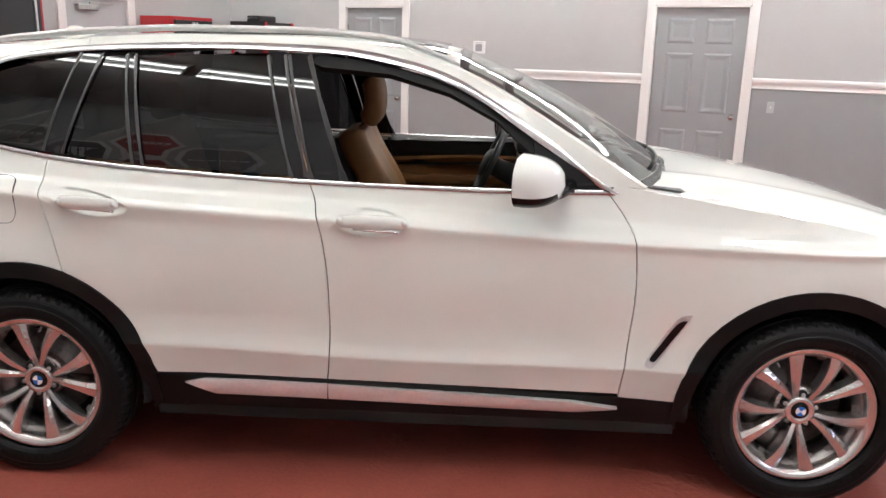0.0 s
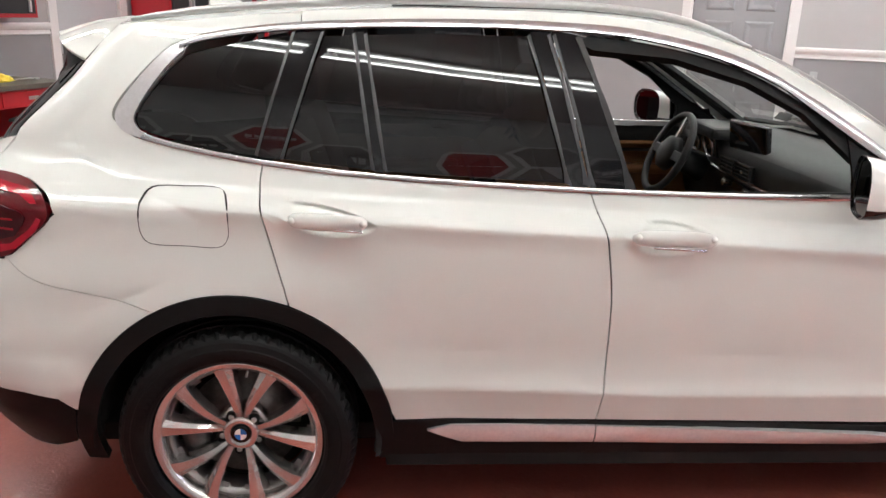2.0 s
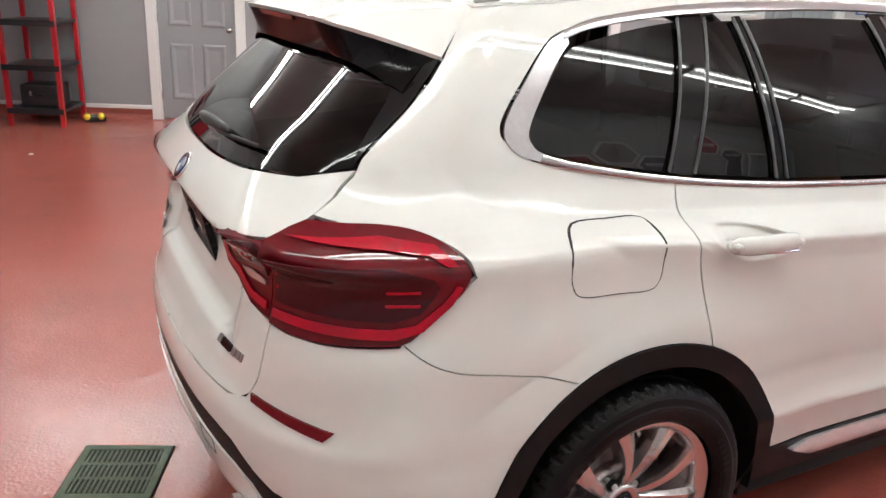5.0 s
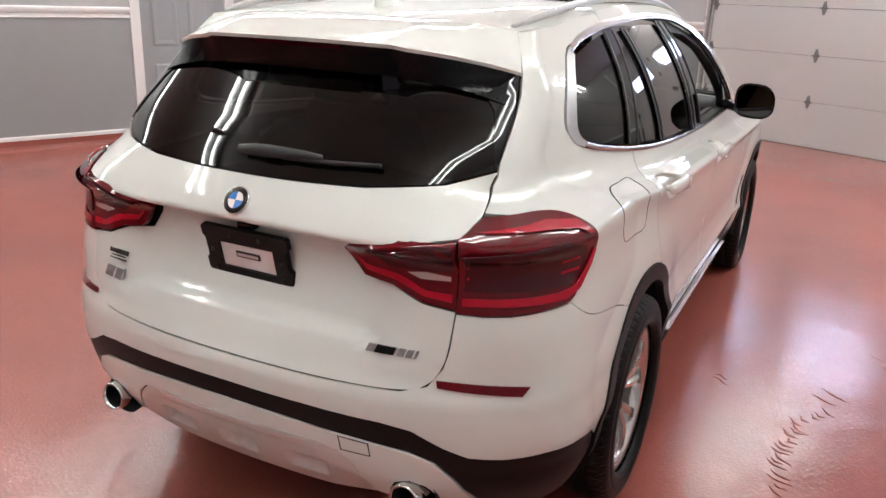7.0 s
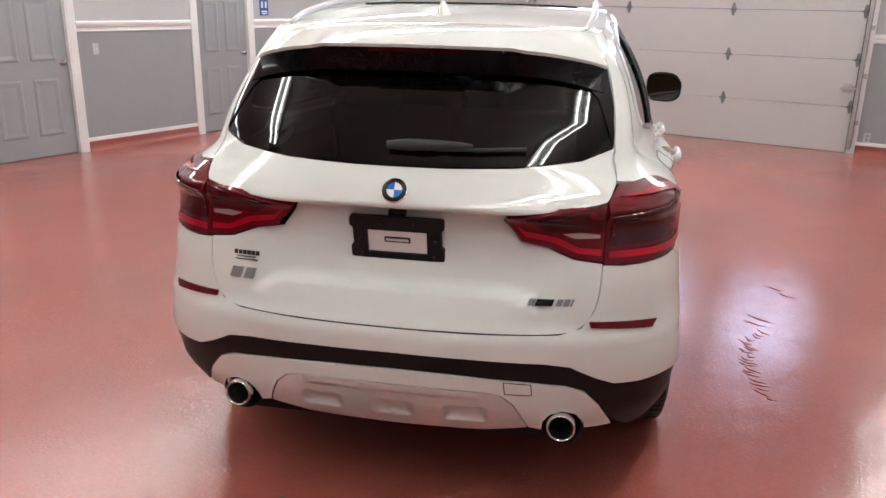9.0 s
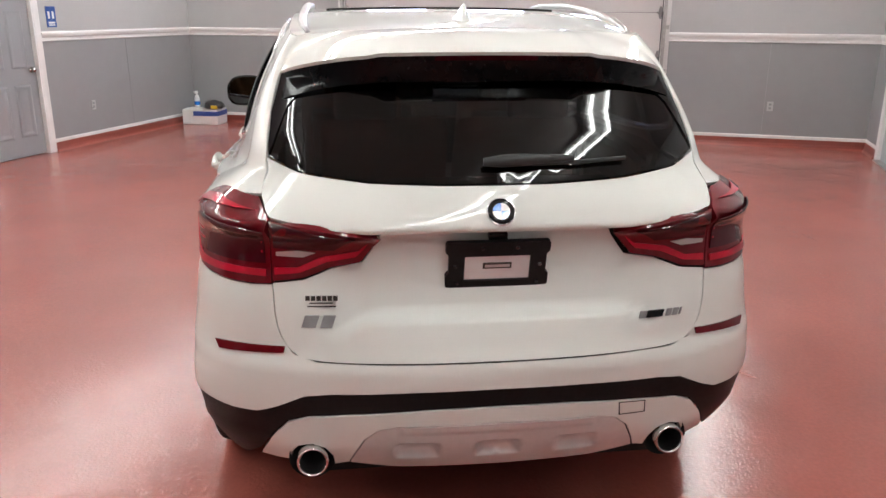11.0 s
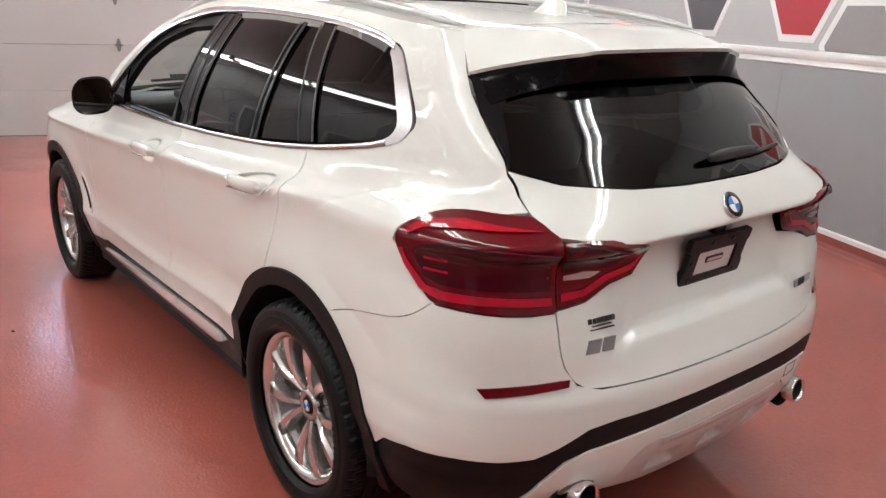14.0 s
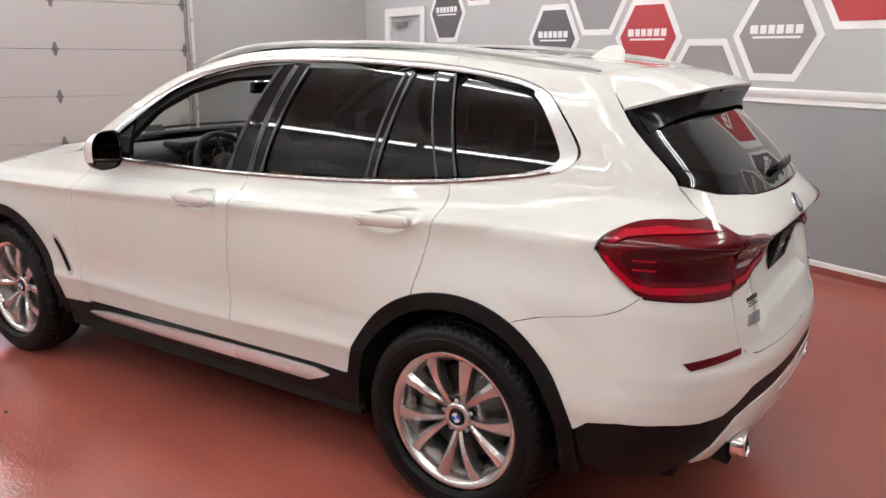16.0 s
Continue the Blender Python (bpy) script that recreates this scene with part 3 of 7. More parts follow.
# ---- sectional garage door
def garage_door():
    a, b, top = OPENINGS["front"][0]
    g = thing("garage_door", "closed white sectional steel overhead garage door", "garage door", WALLS["front"][0], kind="structure")
    hgt = 0.535
    n = int(top / hgt)
    for r in range(n):
        z0, z1 = r * hgt, (r + 1) * hgt
        bm = bmesh.new()
        prof = [(0.04, z0 + 0.002), (0.004, z0 + 0.002), (0.0005, z0 + 0.004), (0.0, z0 + 0.008), (0.0, z1 - 0.008), (0.0005, z1 - 0.004), (0.004, z1 - 0.0015), (0.04, z1 - 0.0015)]
        va = [bm.verts.new((a + 0.01, y, z)) for y, z in prof]
        vb = [bm.verts.new((b - 0.01, y, z)) for y, z in prof]
        for i in range(len(prof)):
            j = (i + 1) % len(prof)
            bm.faces.new((va[i], va[j], vb[j], vb[i]))
        bm.faces.new(va)
        bm.faces.new(vb[::-1])
        bmesh.ops.recalc_face_normals(bm, faces=bm.faces)
        sec = part("door_section", bm, M_GARAGE, g, smooth=False)
        if r == 4:
            for cx in (-2.36, -1.0, 0.40):
                part("window_frame", box(cx - 0.47, cx + 0.47, -0.012, 0.004, z0 + 0.06, z1 - 0.05, 0.004), M_TRIM, sec, "white window frame", smooth=False)
                part("pane", box(cx - 0.43, cx + 0.43, -0.018, -0.014, z0 + 0.095, z1 - 0.085), M_SKYPANE, sec, "bright pane with daylight behind it", smooth=False)
        if r < n - 1:
            for cx, wid in ((-3.06, 0.045), (-1.67, 0.05), (-0.33, 0.05), (1.13, 0.045)):
                bm = prism([(cx - wid * 0.62, z1), (cx - 0.012, z1 + 0.075), (cx + 0.012, z1 + 0.075), (cx + wid * 0.62, z1), (cx + 0.012, z1 - 0.075), (cx - 0.012, z1 - 0.075)], 0.006, "y", -0.004)
                part("hinge", bm, M_HINGE, sec, "galvanised diamond hinge", smooth=False)
                part("hinge_pin", shape(lathe([(0, -0.045), (0.009, -0.045), (0.009, 0.045), (0, 0.045)], 10, "x"), pose(cx, -0.012, z1)), M_HINGE, sec)
    # tracks with rollers, and the lock
    for x, s in ((a, -1), (b, 1)):
        bm = bmesh.new()
        box_into(bm, x - 0.02 + s * 0.03, x + 0.02 + s * 0.03, -0.06, -0.055, 0.05, top)
        box_into(bm, x - 0.02 + s * 0.03, x - 0.015 + s * 0.03, -0.06, -0.015, 0.05, top)
        box_into(bm, x + 0.015 + s * 0.03, x + 0.02 + s * 0.03, -0.06, -0.015, 0.05, top)
        part("track", bm, M_GALV, g, "galvanised steel track", smooth=False)
        for r in range(1, 6):
            part("roller", shape(lathe([(0, -0.015), (0.022, -0.015), (0.022, 0.015), (0, 0.015)], 12), pose(x + s * 0.03, -0.04, r * hgt)), M_GALV, g)
            part("track_bracket", box(x + s * 0.02, x + s * 0.09, -0.03, 0.0, r * hgt - 0.20, r * hgt - 0.15, 0.003), M_GALV, g, smooth=False)
    part("jamb", box(a - 0.10, a, -0.012, 0.1, -0.06, top + 0.10), M_TRIM, g, "white painted jamb", smooth=False)
    part("jamb", box(b, b + 0.10, -0.012, 0.1, -0.06, top + 0.10), M_TRIM, g, smooth=False)
    part("slide_lock", box(b - 0.16, b + 0.03, -0.045, -0.012, 0.735, 0.765, 0.004), M_GALV, g, "steel slide lock", smooth=False)
    part("lock_plate", box(b - 0.13, b - 0.05, -0.02, 0.0, 0.70, 0.80, 0.004), M_GALV, g, smooth=False)
    part("bottom_seal", box(a + 0.01, b - 0.01, 0.0, 0.04, -0.05, 0.004), M_CABBLACK, g, "black rubber seal", smooth=False)


garage_door()


# ---- painted hexagons on the right wall
def hexagon(u, z, fill, bars=True, w=0.64, group="painted hexagons"):
    cut = RAIL_Z + 0.057

    def outline(r):
        pts = [(math.cos(radians(60 * k)) * r, math.sin(radians(60 * k)) * r) for k in range(6)]
        out = []
        for i in range(6):
            p, q = pts[i], pts[(i + 1) % 6]
            if p[1] + z >= cut:
                out.append(p)
            if (p[1] + z - cut) * (q[1] + z - cut) < 0:
                k = (cut - z - p[1]) / (q[1] - p[1])
                out.append((p[0] + (q[0] - p[0]) * k, cut - z))
        return out
    name = {M_HEXRED: "red", M_HEXDARK: "charcoal", M_HEXGREY: "warm grey"}[fill]
    h = thing("wall_sign", name + " hexagon painted on the wall with a white border", "wall sign", pose(u, V_RIGHT, z, 0, 0, 180), group)
    part("border", prism(outline(w / 2 + 0.062), 0.006, "y", -0.002), M_HEXWHITE, h, "white border", smooth=False)
    part("field", prism(outline(w / 2), 0.006, "y", -0.006), fill, h, smooth=False)
    if bars and z > 1.4:
        x = -0.225
        for wd in (0.078, 0.062, 0.062, 0.066, 0.072, 0.068):
            part("lettering_bar", box(x, x + wd * 0.86, -0.0105, -0.0095, 0.012, 0.075), M_HEXWHITE, h, smooth=False)
            x += wd + 0.008
        part("lettering_bar", box(-0.20, 0.20, -0.0105, -0.0095, -0.022, -0.006), M_HEXWHITE, h, smooth=False)


for u, z, f in ((1.13, 1.75, M_HEXRED), (1.76, 2.11, M_HEXGREY), (0.50, 1.405, M_HEXGREY), (-0.13, 1.755, M_HEXGREY), (-0.77, 2.12, M_HEXRED), (2.365, 1.75, M_HEXDARK), (4.285, 2.06, M_HEXDARK),
                (3.65, 2.46, M_HEXRED), (-1.40, 1.76, M_HEXDARK), (-2.03, 2.12, M_HEXGREY), (-2.66, 1.76, M_HEXRED), (-3.30, 2.12, M_HEXDARK), (-3.93, 1.76, M_HEXGREY)):
    hexagon(u, z, f, f is not M_HEXGREY or u < 0)


# ---- ceiling lamps: long twin-tube fixtures in rows
def strip_lamp():
    h = thing("ceiling_light", "white twin-tube fluorescent strip light on the ceiling", "ceiling light", group="ceiling strip lights")
    part("housing", prism([(-0.16, -0.035), (-0.15, 0.0), (0.15, 0.0), (0.16, -0.035), (0.125, -0.052), (0.035, -0.058), (-0.035, -0.058), (-0.125, -0.052)], 2.38, "x"), M_FIXTURE, h, smooth=False)
    for y in (-0.085, 0.085):
        part("tube", shape(lathe([(0, -1.16), (0.019, -1.16), (0.019, 1.16), (0, 1.16)], 12, "x"), pose(0, y, -0.080)), M_TUBE, h, "lit fluorescent tube")
    for x in (-1.175, 1.175):
        part("end_cap", box(x - 0.014, x + 0.014, -0.115, 0.115, -0.103, -0.05, 0.003), M_FIXTURE, h, smooth=False)
    return h


LAMP_ROWS = (-2.09, 1.2, 4.75)
first = None
for v in LAMP_ROWS:
    for k in range(5):
        m = pose(-4.55 + k * 2.46, v, CEIL)
        if first is None:
            first = strip_lamp()
            first.matrix_basis = m
        else:
            copy_thing(first, m)


# blisters and a ridge in the floor's coating
rnd = random.Random(7)
trail = list(BLISTERS)
for (u0, v0), (u1, v1) in zip(RIDGES, RIDGES[1:]):
    for i in range(5):
        t = (i + rnd.random() * 0.6) / 5
        trail.append((u0 + (u1 - u0) * t, v0 + (v1 - v0) * t + rnd.uniform(-0.022, 0.022), rnd.uniform(0.06, 0.13), rnd.uniform(58, 92)))
for u, v, length, turn in trail:
    bm = bmesh.new()
    n, m = 14, 6
    rows_ = []
    for i in range(n + 1):
        t = i / n
        row = []
        for k in range(m + 1):
            w = k / m * 2 - 1
            half = 0.012 * math.sin(math.pi * t) ** 0.7 * (0.7 + 0.5 * math.sin(5 * t + u * 9))
            x, y = (t - 0.5) * length, w * half + 0.006 * math.sin(7 * t + v * 5)
            h = 0.0045 * (1 - w * w) * math.sin(math.pi * t) * (0.7 + 0.6 * rnd.random()) - 0.0004
            row.append(bm.verts.new((x, y, h)))
        rows_.append(row)
    for p, q in zip(rows_, rows_[1:]):
        for k in range(m):
            bm.faces.new((p[k], p[k + 1], q[k + 1], q[k]))
    bmesh.ops.recalc_face_normals(bm, faces=bm.faces)
    blister = part("floor_blister", bm, M_FLOOR)
    blister.matrix_basis = pose(u, v, floor_z(u, v), 0, 0, turn)
    tagged(blister, "small raised blister in the red floor coating", "floor blemish", "floor blisters")


# scraps lying on the floor
def scrap(u, v, r, mat, label):
    bm = bmesh.new()
    low = [bm.verts.new((math.cos(a) * r * k, math.sin(a) * r * k * 0.6, 0.0005)) for a, k in zip(np.linspace(0, 2 * math.pi, 8)[:-1], (1.0, 0.7, 0.9, 0.6, 1.1, 0.75, 0.85))]
    top = [bm.verts.new((p.co.x * 0.7, p.co.y * 0.7, r * 0.35)) for p in low]
    for i in range(7):
        bm.faces.new((low[i], low[(i + 1) % 7], top[(i + 1) % 7], top[i]))
    bm.faces.new(top)
    bmesh.ops.recalc_face_normals(bm, faces=bm.faces)
    o = part("floor_scrap", bm, mat, smooth=False)
    o.matrix_basis = pose(u, v, floor_z(u, v), 0, 0, 25)
    tagged(o, label, "scrap")


scrap(0.10, 1.56, 0.018, M_GAP, "small dark crumb lying on the red floor")
scrap(-4.6, 3.76, 0.022, M_TRIM, "small white scrap lying on the red floor")


# ---------------------------------------------------------------- the car
# built in its own frame: x ahead, y to its left, z up from its wheels' plane, origin midway between the axles
car = thing("car", "white sport utility car with black cladding parked on red floor", "car",
            pose(0, 0, CAR_Z, 0, 0, CAR_YAW))
AXLE, WHEEL_R, ARCH_R = 1.432, 0.364, 0.478
KA = 0.72


def ax(x, z):
    """Place along the flank, counted from where the rear corner begins."""
    xr, dep = rear_end(z), corner_depth(z)
    if x >= xr + dep:
        return x - xr - dep
    q = min(1, (xr + dep - x) / dep)
    return -KA * math.atan2(q, (1 - q ** power(z)) ** (1 / power(z)))


def ay(y, z):
    """The same for a place on the rear face, y positive on the left."""
    xr, dep = rear_end(z), corner_depth(z)
    r = min(1, abs(y) / straight(xr + dep, z))
    f = math.atan2((1 - r ** power(z)) ** (1 / power(z)), r)
    return -KA * (f if y >= 0 else math.pi - f)


def skin_raw(a, z):
    xr, dep = rear_end(z), corner_depth(z)
    if a >= 0:
        x = a + xr + dep
        return Vector((x, side(x, z), z))
    c, s, p = math.cos(-a / KA), math.sin(-a / KA), power(z)
    k = (abs(c) ** p + abs(s) ** p) ** (-1 / p)
    return Vector((xr + dep - dep * s * k, c * k * straight(xr + dep, z), z))


def outward(n, p, a):
    n.normalize()
    if n.dot(Vector((p.x * 0.3, p.y, 0.0)) if a >= 0 else Vector((p.x + 1.2, p.y, 0))) < 0:
        n = -n
    return n


def skin(a, z, off=0.0):
    """A point of the body's skin on the left half; a runs past the middle of the rear to the right half."""
    p = skin_raw(a, z)
    if off:
        e = 0.004
        n = (skin_raw(a + e, z) - skin_raw(a - e, z)).cross(skin_raw(a, z + e) - skin_raw(a, z - e))
        p = p + outward(n, p, a) * off
    return p


def dense(poly, step=0.03):
    out = []
    n = len(poly)
    for i in range(n):
        p, q = poly[i], poly[(i + 1) % n]
        k = max(1, int(math.hypot(q[0] - p[0], q[1] - p[1]) / step))
        out += [(p[0] + (q[0] - p[0]) * j / k, p[1] + (q[1] - p[1]) * j / k) for j in range(k)]
    return out


def curve(pts, n=8):
    """A smooth line through 2D points (Catmull-Rom)."""
    out = []
    for i in range(len(pts) - 1):
        p0, p1, p2, p3 = pts[max(i - 1, 0)], pts[i], pts[i + 1], pts[min(i + 2, len(pts) - 1)]
        for j in range(n):
            t = j / n
            out.append(tuple(0.5 * (2 * p1[k] + (p2[k] - p0[k]) * t + (2 * p0[k] - 5 * p1[k] + 4 * p2[k] - p3[k]) * t * t + (3 * p1[k] - p0[k] - 3 * p2[k] + p3[k]) * t ** 3) for k in (0, 1)))
    out.append(tuple(pts[-1]))
    return out


def inside(p, poly):
    r = False
    j = len(poly) - 1
    for i in range(len(poly)):
        if (poly[i][1] > p[1]) != (poly[j][1] > p[1]) and p[0] < (poly[j][0] - poly[i][0]) * (p[1] - poly[i][1]) / (poly[j][1] - poly[i][1]) + poly[i][0]:
            r = not r
        j = i
    return r


def patch(poly, off=0.0, thick=0.012, mirror=False, step=0.04, lift=None, extra=(), rows=()):
    """A piece of the skin with the outline poly, in (a, z), lifted by off, with a rim; extra points refine it."""
    edge = dense(poly, step * 0.75)
    zs = [p[1] for p in edge]
    xs = [p[0] for p in edge]
    pts = list(edge)
    j = 0
    z = min(zs) + step * 0.5
    while z < max(zs):
        x = min(xs) + step * (0.25 + 0.5 * (j % 2))
        while x < max(xs):
            if inside((x, z), edge) and all((x - e[0]) ** 2 + (z - e[1]) ** 2 > (step * 0.5) ** 2 for e in edge):
                pts.append((x, z))
            x += step
        z += step
        j += 1
    if step <= 0.046 and max(zs) - min(zs) > 0.3 and max(xs) > 0.3:
        # close rows of points along the creases
        for rows_, lean in zip(CREASES, (0.045, 0.0)):
            lo, hi = rows_[0] - 0.012, rows_[-1] + 0.012

            def level(p):
                xx = max(p[0], 0) + rear_end(p[1]) + corner_depth(p[1])
                return p[1] + lean * (xx + 0.35)
            pts = edge + [p for p in pts[len(edge):] if not lo < level(p) < hi]
            for zc in rows_:
                x = min(xs) + 0.01
                while x < max(xs):
                    z = zc
                    for _ in range(3):
                        z = zc - (level((x, z)) - z)
                    if inside((x, z), edge) and all((x - e[0]) ** 2 + (z - e[1]) ** 2 > 0.0045 ** 2 for e in edge):
                        pts.append((x, z))
                    x += 0.03
    if rows:
        pts = edge + [p for p in pts[len(edge):] if min(abs(p[1] - r) for r in rows) > 0.012]
        for r in rows:
            x = min(xs) + 0.01
            while x < max(xs):
                if inside((x, r), edge) and all((x - e[0]) ** 2 + (r - e[1]) ** 2 > 0.0045 ** 2 for e in edge):
                    pts.append((x, r))
                x += 0.025
    if extra:
        near = [p for p in extra if inside(p, edge)]
        cx_, cz_ = sum(p[0] for p in near) / len(near), sum(p[1] for p in near) / len(near)
        pts = edge + [p for p in pts[len(edge):] if ((p[0] - cx_) / 0.165) ** 2 + ((p[1] - cz_) / 0.062) ** 2 > 1] + near
    n = len(edge)
    vs, _, fs, *_ = geometry.delaunay_2d_cdt([Vector(p) for p in pts], [(i, (i + 1) % n) for i in range(n)], [], 1, 1e-6)
    bm = bmesh.new()
    sgn = -1 if mirror else 1
    vv = []
    layer = bm.verts.layers.float_vector.new("skin_normal")

    def place(a, z):
        p = skin(a, z, off + (lift(a, z) if lift and not extra else 0))
        if extra:
            p.y += lift(a, z)
        return p
    for v in vs:
        p = place(v.x, v.y)
        e = 0.0025
        n = outward((place(v.x + e, v.y) - place(v.x - e, v.y)).cross(place(v.x, v.y + e) - place(v.x, v.y - e)), p, v.x)
        w = bm.verts.new((p.x, p.y * sgn, p.z))
        w[layer] = (n.x, n.y * sgn, n.z)
        vv.append(w)
    for f in fs:
        bm.faces.new([vv[i] for i in f])
    for v in [v for v in bm.verts if not v.link_faces]:
        bm.verts.remove(v)
    bm.normal_update()
    f0 = max(bm.faces, key=lambda f: f.calc_area())
    c = f0.calc_center_median()
    if f0.normal.dot(Vector((c.x * 0.25 if abs(c.y) > 0.7 else c.x + 1.0, c.y, 0.0))) < 0:
        bmesh.ops.reverse_faces(bm, faces=bm.faces)
    if thick:
        solid(bm, thick)
    return bm


def both(name, poly, mat, off=0.0, thick=0.012, step=0.04, label="", parent=None, lift=None, extra=()):
    out = []
    for mirror in (False, True):
        pr = parent[1 if mirror else 0] if isinstance(parent, list) else (parent or car)
        out.append(part(name, patch(poly, off, thick, mirror, step, lift, extra), mat, pr, label))
    return out


def split(pts, closed, step=0.03):
    out = dense(pts, step)
    if not closed:
        k = max(1, int(math.dist(pts[-1], pts[0]) / step))
        out = out[:len(out) - k] + [pts[-1]]
    return out


def flank(pts, closed=True):
    return [(ax(x, z), z) for x, z in split(pts, closed)]


def rear(pts, closed=True):
    return [(ay(y, z), z) for y, z in split(pts, closed)]


def open_flank(pts):
    return flank(pts, False)


def open_rear(pts):
    return rear(pts, False)


def arc(cx, r, a0, a1, n=24, cz=0.36):
    return [(cx + r * math.cos(radians(a0 + (a1 - a0) * i / n)), cz + r * math.sin(radians(a0 + (a1 - a0) * i / n))) for i in range(n + 1)]


def ribbon(pts, width, off, thick, mirror=False, close=False, n=3, dome=0.0):
    """A band of the skin along a line in (a, z)."""
    bm = bmesh.new()
    rows_ = []
    for i, p in enumerate(pts):
        q, r = pts[(i + 1) % len(pts) if close else min(i + 1, len(pts) - 1)], pts[i - 1 if close else max(i - 1, 0)]
        d = Vector((q[0] - r[0], q[1] - r[1])).normalized()
        nr = Vector((-d.y, d.x))
        wd = width[i] if isinstance(width, (list, tuple)) else width
        row = []
        for k in range(n + 1):
            t = k / n - 0.5
            s = skin(p[0] + nr.x * wd * t, p[1] + nr.y * wd * t, off + dome * (1 - 4 * t * t))
            row.append(bm.verts.new((s.x, -s.y if mirror else s.y, s.z)))
        rows_.append(row)
    m = len(rows_)
    for i in range(m if close else m - 1):
        for k in range(n):
            bm.faces.new((rows_[i][k], rows_[(i + 1) % m][k], rows_[(i + 1) % m][k + 1], rows_[i][k + 1]))
    bm.normal_update()
    f0 = bm.faces[:][len(bm.faces) // 2]
    c = f0.calc_center_median()
    if f0.normal.dot(Vector((c.x * 0.2 if abs(c.y) > 0.6 else c.x + 1.0, c.y, 0.0))) < 0:
        bmesh.ops.reverse_faces(bm, faces=bm.faces)
    solid(bm, thick)
    return bm


def ribbons(name, pts, width, mat, off, thick, label="", close=False, n=3, dome=0.0, parent=None):
    return [part(name, ribbon(pts, width, off, thick, mr, close, n, dome), mat, (parent[k] if isinstance(parent, list) else parent) or car, label) for k, mr in enumerate((False, True))]


# ---- lines of the flank, as (x, z)
DLO_TOP = curve([(-1.60, 1.512), (-1.495, 1.545), (-1.24, 1.58), (-0.85, 1.600), (-0.50, 1.602), (-0.20, 1.583), (0.112, 1.505), (0.418, 1.327), (0.672, 1.152)])
BELT = curve([(-1.72, 1.272), (-1.60, 1.247), (-1.347, 1.210), (-1.0, 1.181), (-0.387, 1.153), (0.25, 1.143), (0.672, 1.148)])
GAP_B = curve([(-0.387, 1.148), (-0.344, 1.025), (-0.316, 0.86), (-0.308, 0.70), (-0.308, 0.54), (-0.319, 0.418)])
GAP_C = curve([(-1.347, 1.205), (-1.352, 1.13), (-1.319, 0.995), (-1.268, 0.818)])
GAP_F = curve([(0.674, 1.140), (0.735, 1.06), (0.765, 0.985), (0.780, 0.80), (0.770, 0.60), (0.752, 0.39)])
E_TOP = [(-1.90, 1.475), (-1.79, 1.577), (-1.60, 1.592), (-1.24, 1.630), (-0.85, 1.650), (-0.50, 1.650), (-0.20, 1.634), (0.0, 1.592), (0.20, 1.520), (0.50, 1.348), (0.80, 1.163)]
roof_edge = tab([(x, z) for x, z in E_TOP])


def clad_top(x):
    return 0.430 - 0.022 * (x + 0.95) / 1.7


G = 0.0022


def trim_belt(x0, x1, n=14):
    b = tab(sorted(BELT))
    return [(x0 + (x1 - x0) * i / n, b(x0 + (x1 - x0) * i / n) - 0.012) for i in range(n + 1)]


# dark body under the panels
under = [(0.95, 0.27)] + arc(AXLE, ARCH_R - 0.01, 190, -10)[:] + [(2.0, 0.27), (2.05, 0.95), (1.5, 1.05), (0.75, 1.12), (-0.4, 1.125), (-1.35, 1.17), (-1.95, 1.10), (-2.0, 0.5), (-1.93, 0.40)] + arc(-AXLE, ARCH_R - 0.01, 175, -10) + [(-0.94, 0.27)]
both("inner_body", flank(under), M_GAP, -0.030, 0.0, 0.06)
part("inner_body", patch(rear([(0.72, 0.45), (0.74, 0.9), (0.62, 1.15), (-0.62, 1.15), (-0.74, 0.9), (-0.72, 0.45)]), -0.075, 0.0, False, 0.06), M_GAP, car)

# doors, wings and rear quarters
HANDLES = ((-0.275, -0.028, 1.030, 1.022), (-1.262, -1.040, 1.068, 1.062))


def bowl(k):
    """Depth of the hand recess behind a door handle, and points that refine the door round it."""
    xa, xb, z0, z1 = HANDLES[k]
    zc = (z0 + z1) / 2 - 0.002
    ac = ax((xa + xb) / 2, zc)

    def depth(a, z):
        r = math.hypot((a - ac) / 0.126, (z - zc) / 0.049)
        return -0.026 * (1 - ramp(0.62, 1.0, r))
    ring = [(ac, zc)] + [(ac + math.cos(2 * math.pi * i / 40) * 0.126 * r, zc + math.sin(2 * math.pi * i / 40) * 0.049 * r) for r in (0.3, 0.5, 0.6, 0.66, 0.72, 0.78, 0.84, 0.90, 0.96, 1.02, 1.10) for i in range(40)]
    return depth, ring


ARCH_F = arc(AXLE, ARCH_R, 180, 0)
front_door = trim_belt(0.668, -0.383) + [(x + G, z) for x, z in GAP_B[1:-1]] + [(-0.317, clad_top(-0.32) + G), (0.0, clad_top(0.0) + G), (0.75, clad_top(0.75) + G)] + [(x - G, z) for x, z in GAP_F[::-1][1:]]
doors_f = both("front_door", flank(front_door), M_PAINT, 0.0, 0.014, 0.04, "", None, *bowl(0))
arch_front_side = arc(-AXLE, ARCH_R + 0.001, 72, 12, 16)
rear_door = trim_belt(-0.391, -1.343) + [(x + G, z) for x, z in GAP_C[1:-1]] + [(-1.264, 0.8095)] + [p for p in arch_front_side if p[0] > -1.258] + [(-0.95, clad_top(-0.95) + G), (-0.6, clad_top(-0.6) + G), (-0.322, clad_top(-0.32) + G)] + [(x - G, z) for x, z in GAP_B[::-1][1:-1]]
